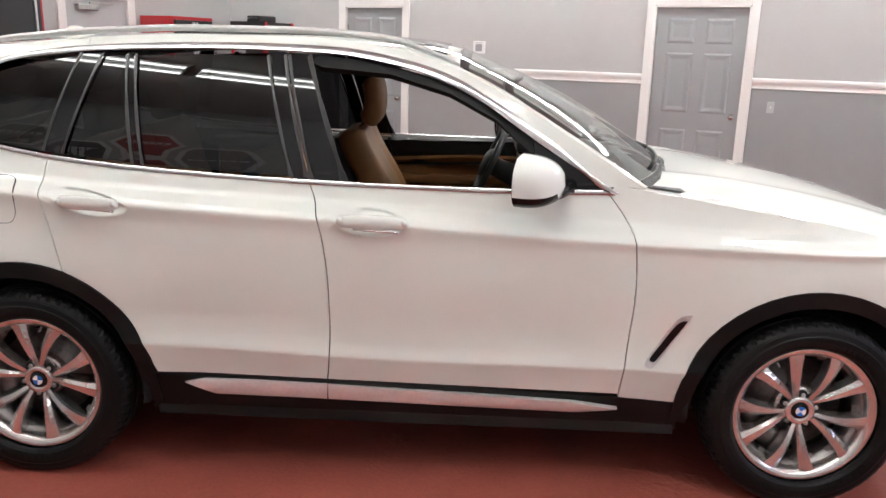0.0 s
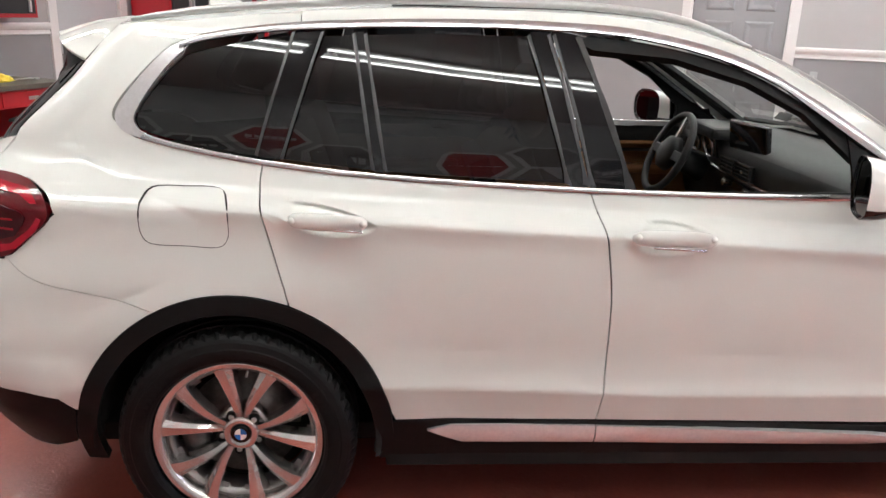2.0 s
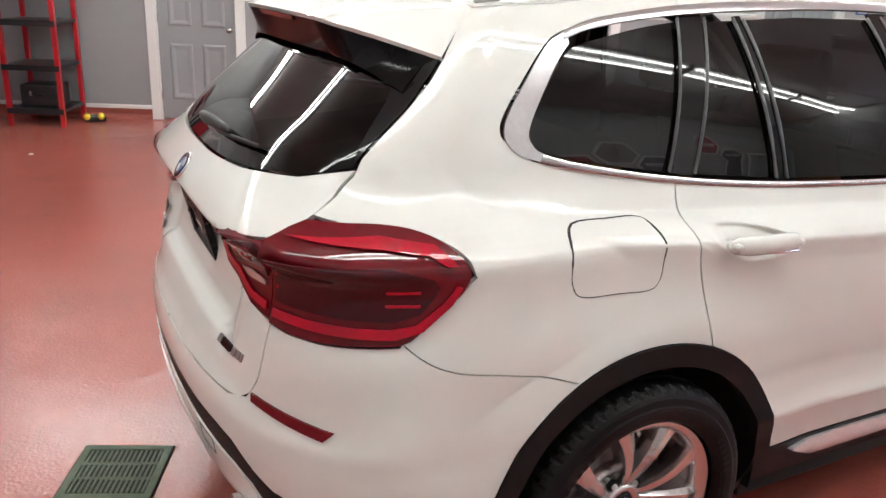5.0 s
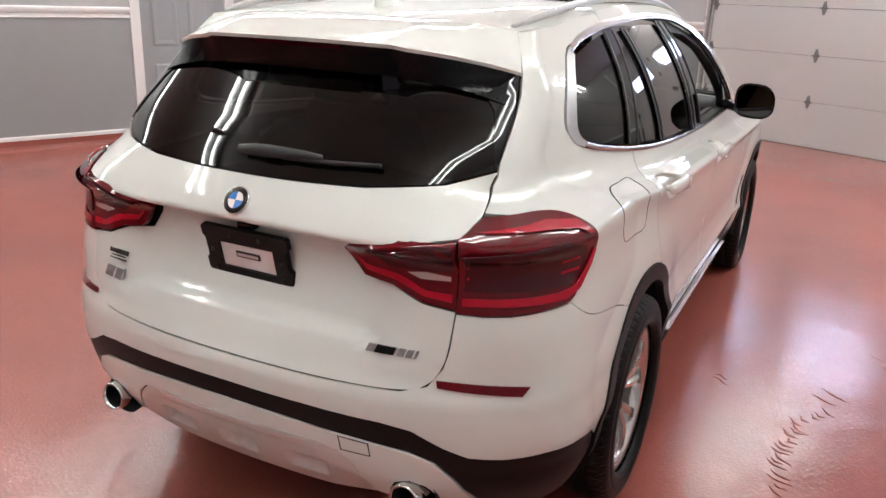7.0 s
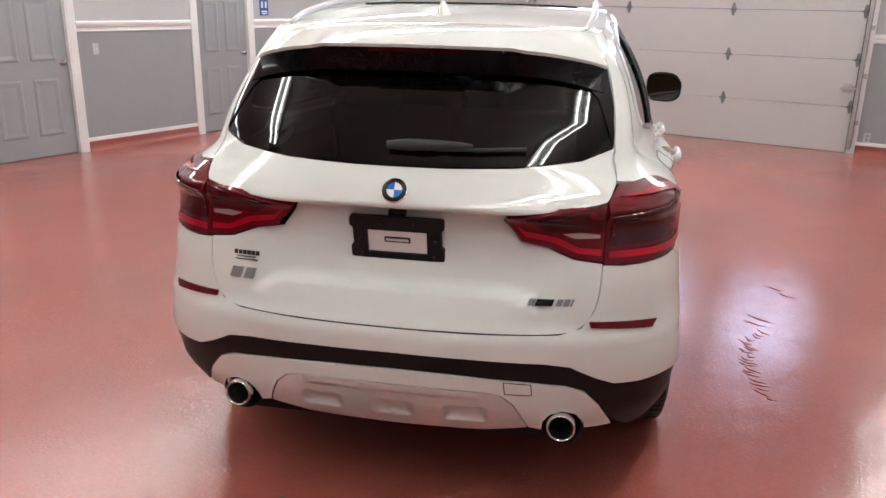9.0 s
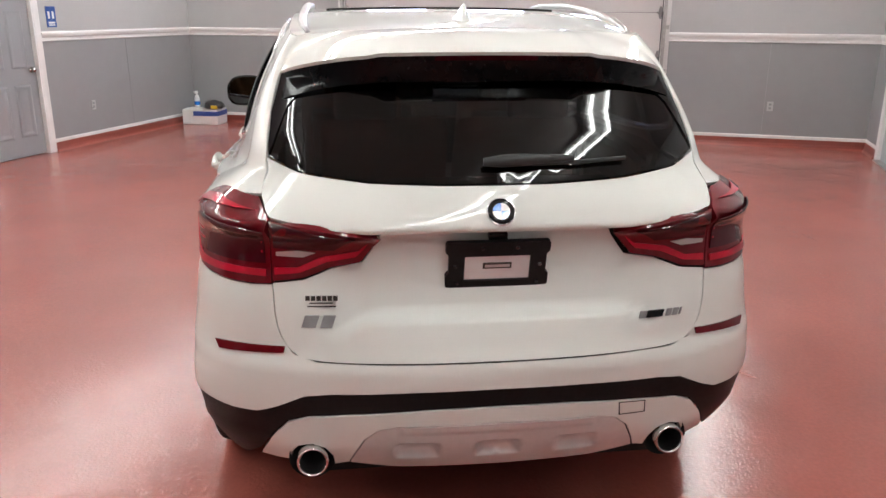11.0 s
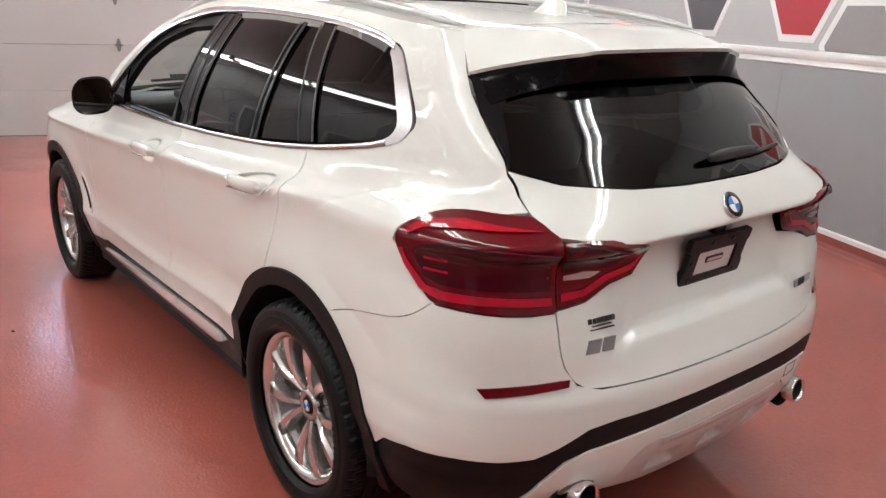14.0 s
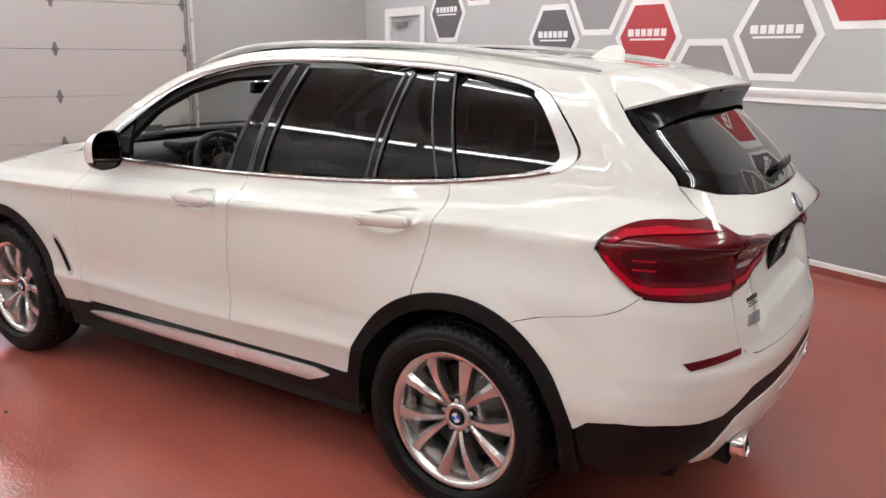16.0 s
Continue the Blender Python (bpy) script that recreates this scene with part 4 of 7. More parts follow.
doors_r = both("rear_door", flank(rear_door), M_PAINT, 0.0, 0.014, 0.04, "", None, *bowl(1))
HOOD_EDGE = curve([(0.70, 1.170), (0.90, 1.140), (1.16, 1.098), (1.45, 1.055), (1.75, 0.99), (2.0, 0.905), (2.1, 0.86)])
fender = HOOD_EDGE + [(2.12, 0.62), (2.12, 0.40), (1.92, 0.40)] + [p for p in ARCH_F[::-1] if p[1] > 0.40][1:] + [(0.958, 0.375), (0.752 + G, 0.385)] + [(x + G, z) for x, z in GAP_F[::-1][1:]]
both("front_wing", flank(fender), M_PAINT, 0.0, 0.014, 0.045)
SEAM = curve([(-2.079, 0.932), (-2.028, 0.889), (-1.961, 0.86), (-1.854, 0.838), (-1.745, 0.813), (-1.666, 0.786)])
SEAM_CUT = [p for p in SEAM if p[0] < -1.664]
TG_SIDE = [(0.553, 1.577), (0.612, 1.472), (0.638, 1.37), (0.650, 1.25), (0.653, 1.19), (0.661, 1.146)]
tg_side = tab(sorted([(z, y) for y, z in TG_SIDE]))
LAMP_OUT = curve([(-2.148, 1.150), (-2.085, 1.151), (-2.02, 1.141), (-1.966, 1.113), (-1.938, 1.075), (-1.952, 1.032), (-1.998, 0.990), (-2.055, 0.939), (-2.085, 0.926)])
quarter = ([(ay(tg_side(z) + G, z), z) for z in (1.573, 1.52, 1.472, 1.42, 1.37, 1.30, 1.232, 1.19, 1.158)]
           + [(ax(x, z + 0.006) + 0.004, z) for x, z in LAMP_OUT]
           + open_flank(SEAM_CUT) + open_flank([p for p in arc(-AXLE, ARCH_R + 0.001, 118, 70, 14) if -1.664 < p[0] < -1.272]) + open_flank([(-1.2705, 0.8112)]) + open_flank([(x - G, z) for x, z in GAP_C[::-1]])
           + open_flank([(x, z - 0.012) for x, z in BELT[::-1] if x < -1.36])
           + open_flank(curve([(-1.762, 1.288), (-1.792, 1.318), (-1.775, 1.365), (-1.703, 1.452), (-1.64, 1.513), (-1.60, 1.534)]))
           + open_flank([(x, z + 0.012) for x, z in DLO_TOP if -1.56 < x < -1.26]) + open_flank([(-1.25, 1.592), (-1.25, 1.622), (-1.40, 1.614), (-1.60, 1.590), (-1.72, 1.582)]))
quarters = both("rear_quarter", quarter, M_PAINT, 0.0, 0.014, 0.04)
# roof side rail above the windows, down the windscreen pillar
cant = flank([(-1.246, 1.592)] + [(x, z + 0.012) for x, z in DLO_TOP if x > -1.24] + [(0.70, 1.165), (0.80, 1.165)] + [(x, roof_edge(x)) for x in (0.65, 0.5, 0.35, 0.2, 0.08, 0.0, -0.1, -0.2, -0.35, -0.5, -0.7, -0.85, -1.05, -1.246)])
both("roof_side", cant, M_PAINT, 0.0, 0.014, 0.035)

# bright window surround
rim_line = curve([(-1.60, 1.522), (-1.495, 1.552), (-1.24, 1.586), (-0.85, 1.606), (-0.50, 1.608), (-0.20, 1.588), (0.112, 1.508), (0.418, 1.329), (0.676, 1.150)])
ribbons("window_trim", open_flank(rim_line), 0.022, M_CHROME, 0.006, 0.012, "satin bright window surround", dome=0.003)
low_line = curve([(-1.70, 1.266), (-1.60, 1.243), (-1.347, 1.206), (-1.0, 1.177), (-0.387, 1.149), (0.25, 1.139), (0.675, 1.144)])
ribbons("window_trim", open_flank(low_line), 0.017, M_CHROME, 0.004, 0.006, dome=0.003)
kink_out = curve([(-1.700, 1.258), (-1.755, 1.276), (-1.782, 1.312), (-1.766, 1.362), (-1.697, 1.450), (-1.640, 1.508), (-1.590, 1.532)])
kink_in = curve([(-1.590, 1.506), (-1.628, 1.470), (-1.676, 1.408), (-1.714, 1.348), (-1.726, 1.312), (-1.712, 1.286), (-1.690, 1.274)])
both("window_trim", flank(kink_out + kink_in), M_ALU, 0.003, 0.010, 0.02)

# side glass and gloss pillars
quarter_glass = curve([(-1.728, 1.315), (-1.70, 1.365), (-1.648, 1.436), (-1.60, 1.486), (-1.557, 1.509), (-1.40, 1.545), (-1.262, 1.566)]) + [(-1.262, 1.566), (-1.362, 1.222)] + curve([(-1.362, 1.222), (-1.50, 1.243), (-1.60, 1.259), (-1.70, 1.283), (-1.728, 1.315)])[:-1]
both("quarter_window", flank(quarter_glass), M_PRIVACY, -0.010, 0.004, 0.03, "dark privacy glass")
rear_glass = [(-1.19, 1.566), (-0.85, 1.584), (-0.562, 1.584), (-0.447, 1.168), (-1.0, 1.193), (-1.298, 1.218)]
both("door_window", flank(rear_glass), M_PRIVACY, -0.010, 0.004, 0.03, "dark privacy glass", doors_r)
both("pillar_cover", flank([(-1.262, 1.576), (-1.19, 1.580), (-1.298, 1.214), (-1.362, 1.222)]), M_GLOSS, -0.002, 0.006, 0.06, "gloss black pillar cover")
both("window_divider", flank([(-1.085, 1.578), (-1.062, 1.580), (-0.996, 1.188), (-1.022, 1.190)]), M_GLOSS, -0.003, 0.006, 0.06, "gloss black window divider", doors_r)
both("pillar_cover", flank([(-0.562, 1.594), (-0.502, 1.596), (-0.392, 1.158), (-0.447, 1.160)]), M_GLOSS, -0.002, 0.006, 0.06, "", doors_r)
both("pillar_cover", flank([(-0.496, 1.596), (-0.418, 1.588), (-0.262, 1.152), (-0.386, 1.156)]), M_GLOSS, -0.002, 0.006, 0.06, "gloss black pillar cover", doors_f)
ribbons("window_seal", open_flank([(-0.418, 1.585), (-0.262, 1.155)]), 0.012, M_DASH, 0.001, 0.01, parent=doors_f)
both("mirror_sail", flank([(0.40, 1.325), (0.675, 1.155), (0.43, 1.150)]), M_GLOSS, -0.006, 0.008, 0.06, "", doors_f)
for a, b, who in (((-1.268, 1.570), (-1.366, 1.226), None), ((-1.184, 1.572), (-1.292, 1.218), doors_r), ((-1.090, 1.572), (-1.028, 1.194), doors_r), ((-1.057, 1.572), (-0.991, 1.192), doors_r),
                  ((-0.568, 1.582), (-0.453, 1.166), doors_r), ((-0.507, 1.586), (-0.397, 1.164), doors_r), ((-0.491, 1.586), (-0.381, 1.162), doors_f)):
    ribbons("window_seal", open_flank([a, ((a[0] + b[0]) / 2, (a[1] + b[1]) / 2), b]), 0.008, M_SEALGLINT, 0.0004, 0.004, dome=0.0012, parent=who)
# inside faces of the front door frames
frame_in = [(-0.418, 1.575)] + [(x, z - 0.006) for x, z in DLO_TOP if -0.40 < x < 0.66] + [(0.60, 1.158), (0.45, 1.158), (0.44, 1.235), (0.27, 1.385), (0.10, 1.473), (-0.12, 1.535), (-0.37, 1.553)]
both("window_frame", flank(frame_in), M_RUBBER, -0.014, 0.03, 0.05, "black window frame", doors_f)
both("window_sill", flank([(-0.26, 1.150), (0.62, 1.146), (0.62, 1.125), (-0.25, 1.125)]), M_DASH, -0.012, 0.05, 0.05, "", doors_f)

# plastic cladding: arches, sills, lower rear
for cx in (AXLE, -AXLE):
    lo = 176 if cx > 0 else 188
    outer = arc(cx, ARCH_R - 0.001, -7 if cx < 0 else -14, 190 if cx < 0 else 187, 44)
    inner = arc(cx, 0.420, 192 if cx < 0 else 189, -9 if cx < 0 else -14, 44)
    both("wheel_arch", flank(outer + inner), M_PLASTIC, 0.007, 0.03, 0.04, "black textured wheel arch trim")
sill = [(-0.965, 0.425), (-0.5, clad_top(-0.5) - G), (0.2, clad_top(0.2) - G), (0.955, 0.388), (0.99, 0.258), (0.0, 0.262), (-1.0, 0.262), (-0.972, 0.34)]
both("sill_cladding", flank(sill), M_PLASTIC, 0.002, 0.03, 0.05, "black textured sill")
def sill_dome(a, z):
    return -6 * (z - 0.368) ** 2


both("sill_bar", flank([(-0.853, 0.398), (-0.78, 0.412), (-0.6, 0.413), (-0.32, 0.408), (-0.321, 0.348), (-0.4, 0.350), (-0.74, 0.352)]), M_SILLBAR, 0.022, 0.016, 0.025, "brushed silver sill bar", lift=sill_dome)
both("sill_bar", flank([(-0.316, 0.408), (0.25, 0.391), (0.58, 0.379), (0.755, 0.354), (0.60, 0.326), (0.2, 0.335), (-0.316, 0.348)]), M_SILLBAR, 0.022, 0.016, 0.025, lift=sill_dome)

# side vents behind the front wheels
vent_out = curve([(0.986, 0.733), (0.955, 0.728), (0.925, 0.700), (0.880, 0.620), (0.836, 0.545), (0.845, 0.528), (0.868, 0.535), (0.915, 0.605), (0.965, 0.690), (0.986, 0.733)], 5)[:-1]
vents = both("side_vent", flank(vent_out), M_ALU, 0.005, 0.012, 0.02, "bright side vent frame")
vent_in = [(0.911 + (x - 0.911) * 0.80 - 0.16 * (x - 0.911 - 0.72 * (z - 0.630)), 0.630 + (z - 0.630) * 0.80 - 0.03 * (x - 0.911)) for x, z in vent_out]
both("vent_grille", flank(vent_in), M_GLOSS, 0.0065, 0.006, 0.02, "gloss black slot", vents)

# filler flap: a thin gap line round it
flap = curve([(-1.685, 1.096), (-1.658, 1.133), (-1.56, 1.137), (-1.468, 1.134), (-1.440, 1.099), (-1.436, 1.045), (-1.439, 1.000), (-1.468, 0.974), (-1.56, 0.976), (-1.654, 0.981), (-1.682, 1.008), (-1.688, 1.05), (-1.685, 1.096)], 4)[:-1]
part("filler_flap", ribbon(flank(flap), 0.0019, 0.0010, 0.002, True, True, 1), M_GAP, quarters[1], "round-cornered filler flap outline")

# door handles
for k, doors in enumerate((doors_f, doors_r)):
    xa, xb, hz0, hz1 = HANDLES[k]
    for j, door in enumerate(doors):
        sg = 1 if j == 0 else -1
        bm = bmesh.new()
        rings = []
        for i in range(15):
            t = i / 14
            x = xa + (xb - xa) * t
            z = hz0 + (hz1 - hz0) * t
            fat = (1 - (2 * t - 1) ** 4) ** 0.5 * 0.5 + 0.5 if 0 < i < 14 else 0.35
            out = 0.024 + 0.012 * math.sin(math.pi * t) ** 0.5
            c = skin(ax(x, z), z, out - 0.014)
            rings.append([bm.verts.new((c.x, (c.y + 0.014 * math.cos(w) * fat) * sg, c.z + 0.025 * math.sin(w) * fat)) for w in np.linspace(0, 2 * math.pi, 11)[:-1]])
        for a, b in zip(rings, rings[1:]):
            for i in range(10):
                bm.faces.new((a[i], a[(i + 1) % 10], b[(i + 1) % 10], b[i]))
        bm.faces.new(rings[0])
        bm.faces.new(rings[-1])
        bmesh.ops.recalc_face_normals(bm, faces=bm.faces)
        h = part("door_handle", bm, M_PAINT, door, "white door handle")
        p0, p1 = skin(ax(xa + 0.06, hz0), hz0 - 0.016, 0.026), skin(ax(xb - 0.03, hz1), hz1 - 0.016, 0.026)
        part("handle_blade", tube([(p0.x, p0.y * sg, p0.z), (p1.x, p1.y * sg, p1.z)], 0.004, 6), M_MIRRORCHROME, door, "thin chrome blade")
        for x, z in ((xa + 0.012, hz0), (xb - 0.012, hz1)):
            q0, q1 = skin(ax(x, z), z, -0.005), skin(ax(x, z), z, 0.030)
            part("handle_foot", tube([(q0.x, q0.y * sg, q0.z), (q1.x, q1.y * sg, q1.z)], 0.010, 8), M_PAINT, door)

# ---- roof, windscreen, bonnet
roof_mid = tab([(-1.95, 1.572), (-1.78, 1.603), (-1.5, 1.632), (-1.0, 1.662), (-0.4, 1.672), (0.0, 1.650), (0.14, 1.628)])


def edge_y(x):
    return side(x, roof_edge(x))


def roof_at(x, v, off=0.0):
    ze, zc, ye = roof_edge(x), roof_mid(x), edge_y(x)
    return Vector((x, v * ye, zc + (ze - zc) * abs(v) ** 2.6 + off))


part("roof", grid(lambda s, t: roof_at(-1.79 + s * 1.92, t * 2 - 1), 40, 28, 0.01), M_PAINT, car, "white roof skin")
part("glass_roof", grid(lambda s, t: roof_at(-0.98 + s * 1.06, (t * 2 - 1) * 0.80, 0.006), 20, 16, 0.008), M_GLOSS, car, "black panoramic glass roof")
part("roof_seam", grid(lambda s, t: roof_at(-0.535 + s * 0.008, (t * 2 - 1) * 0.80, 0.0075), 1, 16), M_GAP, car)
part("headliner", grid(lambda s, t: roof_at(-1.75 + s * 1.84, (t * 2 - 1) * 0.93, -0.035), 16, 12), M_LINER, car)


def screen_at(s, v, off=0.0):
    c0, c1 = Vector((0.135, 0, 1.629)), Vector((1.03, 0, 1.165))
    xe = 0.13 + (0.80 - 0.13) * s
    ze = roof_edge(xe)
    e = Vector((xe, side(xe, ze), ze))
    mid = c0.lerp(c1, s) + Vector((0.02, 0, 0.035)) * math.sin(math.pi * s)
    k = abs(v) ** 2.2
    return Vector((mid.x + (e.x - mid.x) * k, e.y * v, mid.z + (e.z - mid.z) * k + off))


part("windscreen", grid(lambda s, t: screen_at(0.02 + s * 0.96, (t * 2 - 1) * 0.972), 16, 20), M_CLEARGLASS, car, "clear windscreen")
for sg in (1, -1):
    part("windscreen_pillar", grid(lambda s, t: screen_at(s, sg * (0.966 + 0.034 * t), 0.002), 14, 3, 0.02), M_PAINT, car)
    part("pillar_lining", grid(lambda s, t: screen_at(s * 0.97, sg * (0.90 + 0.085 * t), -0.03), 14, 3, 0.02), M_LINER, car)
part("windscreen_band", grid(lambda s, t: screen_at(0.0 + 0.045 * s, (t * 2 - 1) * 0.94, 0.001), 2, 18), M_GLOSS, car)
part("cowl", grid(lambda s, t: screen_at(0.955 + 0.05 * s, (t * 2 - 1) * 0.95, -0.012 * s + 0.003), 3, 18, 0.02), M_DASH, car, "black scuttle panel")

hood_edge = tab(sorted(HOOD_EDGE))
hood_mid = tab([(0.95, 1.175), (1.2, 1.165), (1.5, 1.125), (1.8, 1.06), (2.05, 0.975), (2.2, 0.89)])


def hood_at(s, v, off=0.0):
    xm = 1.04 + s * 1.16
    xe = 0.72 + s * 1.38
    k = abs(v) ** 1.7
    x = xm + (xe - xm) * k
    ze = hood_edge(xe)
    ye = side(xe, ze) - 0.003
    zm = hood_mid(xm)
    crease = 0.010 * math.exp(-((abs(v) - 0.62) / 0.06) ** 2)
    return Vector((x, ye * v, zm + (ze - zm) * abs(v) ** 3.2 + crease * (1 - s * 0.5) + off))


part("bonnet", grid(lambda s, t: hood_at(s, t * 2 - 1), 26, 36, 0.012), M_PAINT, car, "white bonnet with two creases")
# the nose, closed in front


def nose(s, t):
    z = 0.26 + (0.875 - 0.26) * t
    xf = front_end(z)
    f = (s * 2 - 1) * math.pi / 2
    x = xf - 0.75 + 0.75 * math.cos(f) ** (2 / 2.6)
    return Vector((x, math.copysign(abs(math.sin(f)) ** (2 / 2.6), f) * straight(xf - 0.75, z), z))


part("front_bumper", grid(lambda s, t: nose(0.13 + 0.74 * s, t), 30, 12, 0.015), M_PAINT, car, "white front bumper")
for sg in (1, -1):
    bm = bmesh.new()
    for k in range(7):
        y = sg * (0.10 + 0.05 * k)
        box_into(bm, front_end(0.72) - 0.06, front_end(0.72) + 0.012 - 0.02 * k / 7, y - 0.008, y + 0.008, 0.60, 0.83, 0.003)
    part("grille", bm, M_GLOSS, car, "black slatted grille", smooth=False)
    hl = grid(lambda s, t: nose(0.5 + sg * (0.17 + 0.13 * s), 0.72 + 0.20 * t) + Vector((0.008, sg * 0.004, 0)), 10, 5, 0.01)
    part("headlamp", hl, M_CLEARLAMP, car, "clear headlamp lens")

# roof rails
for sg in (1, -1):
    pts, rad = [], []
    for i in range(33):
        t = i / 32
        x = -1.77 + t * 1.90
        arch = min(1, math.sin(math.pi * t) * 3.2)
        y = edge_y(x) - 0.045
        z = roof_at(x, y / edge_y(x)).z
        pts.append((x, sg * y, z + 0.002 + 0.018 * max(0, arch) ** 0.8))
        rad.append(0.008 + 0.006 * min(1, arch))
    part("roof_rail", tube(pts, rad, 12, 0.9), M_RAIL, car, "satin aluminium roof rail")
# aerial fin
bm = bmesh.new()
fin = []
for i in range(9):
    t = i / 8
    x = -1.50 - 0.15 * t
    h = 0.060 * math.sin(min(1, t * 1.05) * math.pi * 0.62) if t < 0.92 else 0.045
    w = 0.028 * math.sin(math.pi * (0.12 + 0.83 * t)) + 0.006
    zb = roof_mid(x) - 0.004
    fin.append([bm.verts.new((x, y * w, zb + hh * h)) for y, hh in ((-1, 0), (-0.62, 0.35), (-0.22, 0.85), (0, 1), (0.22, 0.85), (0.62, 0.35), (1, 0))])
for a, b in zip(fin, fin[1:]):
    for i in range(6):
        bm.faces.new((a[i], a[i + 1], b[i + 1], b[i]))
bm.faces.new(fin[-1])
bmesh.ops.recalc_face_normals(bm, faces=bm.faces)
part("aerial_fin", bm, M_PAINT, car, "white shark-fin aerial")

# ---- tail
W_LOW = [(0.0, 1.192), (0.15, 1.193), (0.36, 1.200), (0.55, 1.218), (0.6475, 1.248)]
TG_BOTTOM = curve([(0.634, 0.912), (0.630, 0.83), (0.618, 0.775), (0.585, 0.727), (0.52, 0.708), (0.30, 0.704), (0.0, 0.703)], 5)
left_tg = [(y, z) for y, z in TG_BOTTOM]
lamp_cut = [(0.6345, 1.110), (0.50, 1.088), (0.335, 1.064), (0.322, 1.050), (0.385, 0.974), (0.47, 0.962), (0.55, 0.930), (0.634, 0.919)]
half = [(0.0, 1.186), (0.15, 1.187), (0.36, 1.194), (0.55, 1.212), (0.650, 1.243), (0.6505, 1.19), (0.6585, 1.152), (0.651, 1.136)] + lamp_cut + left_tg[1:]
whole = half + [(-y, z) for y, z in half[::-1][1:-1]]


def plate_recess(a, z):
    """The hollow round the number plate, under the tailgate's edge."""
    y = abs(skin_raw(a, z).y)
    return -0.032 * ramp(0.800, 0.850, z + 0.05 * ramp(0.36, 0.50, y)) * (1 - ramp(1.052, 1.066, z)) * (1 - ramp(0.38, 0.52, y))


tailgate = part("tailgate", patch(rear(whole), 0.0, 0.014, False, 0.032, plate_recess, rows=TAIL_ROWS), M_PAINT, car, "white tailgate")
# rear window and its black surround
glass_half = W_LOW[1:] + [(0.648, 1.28), (0.6355, 1.37), (0.610, 1.466), (0.52, 1.50), (0.25, 1.512)]
glass_all = [(0.0, 1.192)] + glass_half + [(0.0, 1.515)] + [(-y, z) for y, z in glass_half[::-1]]
part("rear_window", patch(rear(glass_all), -0.004, 0.005, False, 0.05), M_REARGLASS, tailgate, "dark tinted rear window")
for sg in (1, -1):
    fin_poly = [(sg * y, z) for y, z in ((0.644, 1.252), (0.638, 1.36), (0.609, 1.468), (0.590, 1.500), (0.42, 1.496), (0.46, 1.475), (0.53, 1.44), (0.590, 1.38), (0.624, 1.30))]
    part("window_border", patch(rear(fin_poly), 0.0, 0.004, False, 0.03), M_GLOSS, tailgate, "gloss black window border")


def spoiler_at(s, v, off=0.0):
    """Top of the roof spoiler, from the roof's rear edge (s = 0) to its trailing edge (s = 1), which drops towards the sides."""
    a = roof_at(-1.793, v)
    k = abs(v)
    out = ramp(0.56, 1.0, k)
    step = 0.016 * (1 - ramp(0.54, 0.60, k))
    tip = Vector((back(0.612, 1.472) - 0.003, math.copysign(0.612, v), 1.472))
    mid = Vector((-2.072 - step + 0.030 * k * k, v * 0.590, 1.533 - 0.012 * k * k + 0.35 * step))
    side_in = Vector((-2.045, math.copysign(0.36 + 0.20 * (k - 0.58) / 0.42, v), 1.523))
    lip = mid if k < 0.56 else mid.lerp(side_in, 0.3).lerp(tip, out ** 1.15)
    p = a.lerp(lip, s)
    p.z += 0.014 * math.sin(math.pi * s) * (1 - 0.8 * out) + off
    return p


def spoiler_low(v):
    """Lower edge of the black panel under the trailing edge."""
    k = abs(v)
    y = v * 0.606
    z = 1.452 - 0.055 * k ** 4
    return Vector((back(y, z) - 0.016 * (1 - k ** 3) - 0.004, y, z))


part("spoiler", grid(lambda s, t: spoiler_at(s, t * 2 - 1), 14, 64), M_PAINT, tailgate, "white roof spoiler")
part("spoiler_edge", grid(lambda s, t: spoiler_at(1, t * 2 - 1) + Vector((0.006 * s, 0, -0.010 * s)), 2, 64), M_PAINT, tailgate)
part("spoiler_panel", grid(lambda s, t: (spoiler_at(1, t * 2 - 1) + Vector((0.006, 0, -0.010))).lerp(spoiler_low(t * 2 - 1), s), 8, 64), M_SPOILER, tailgate, "gloss black panel under the spoiler")
part("spoiler_underside", grid(lambda s, t: spoiler_low(t * 2 - 1).lerp(Vector((back(0.58 * (t * 2 - 1), 1.50), 0.58 * (t * 2 - 1), 1.50)), s), 3, 32), M_SPOILER, tailgate, "gloss black spoiler underside")
part("brake_light", grid(lambda s, t: spoiler_at(1, (t * 2 - 1) * 0.26) + Vector((-0.001 + 0.010 * s, 0, -0.010 - 0.014 * s)), 1, 10), M_REDDARK, tailgate, "dark red high-level brake light")

# rear wiper
wip = []
for i in range(9):
    t = i / 8
    y, z = 0.040 - 0.42 * t, 1.250 + 0.004 * math.sin(math.pi * t)
    wip.append((back(y, z) - 0.026 + 0.008 * t, y, z))
wiper = part("wiper", tube(wip[:6], [0.009, 0.014, 0.014, 0.012, 0.010, 0.006], 8, 1.3), M_DASH, tailgate, "black rear wiper arm")
part("wiper_blade", tube([(back(y, z) - 0.012, y, z) for y, z in ((-0.10, 1.240), (-0.24, 1.243), (-0.385, 1.248))], 0.006, 6), M_DASH, wiper)

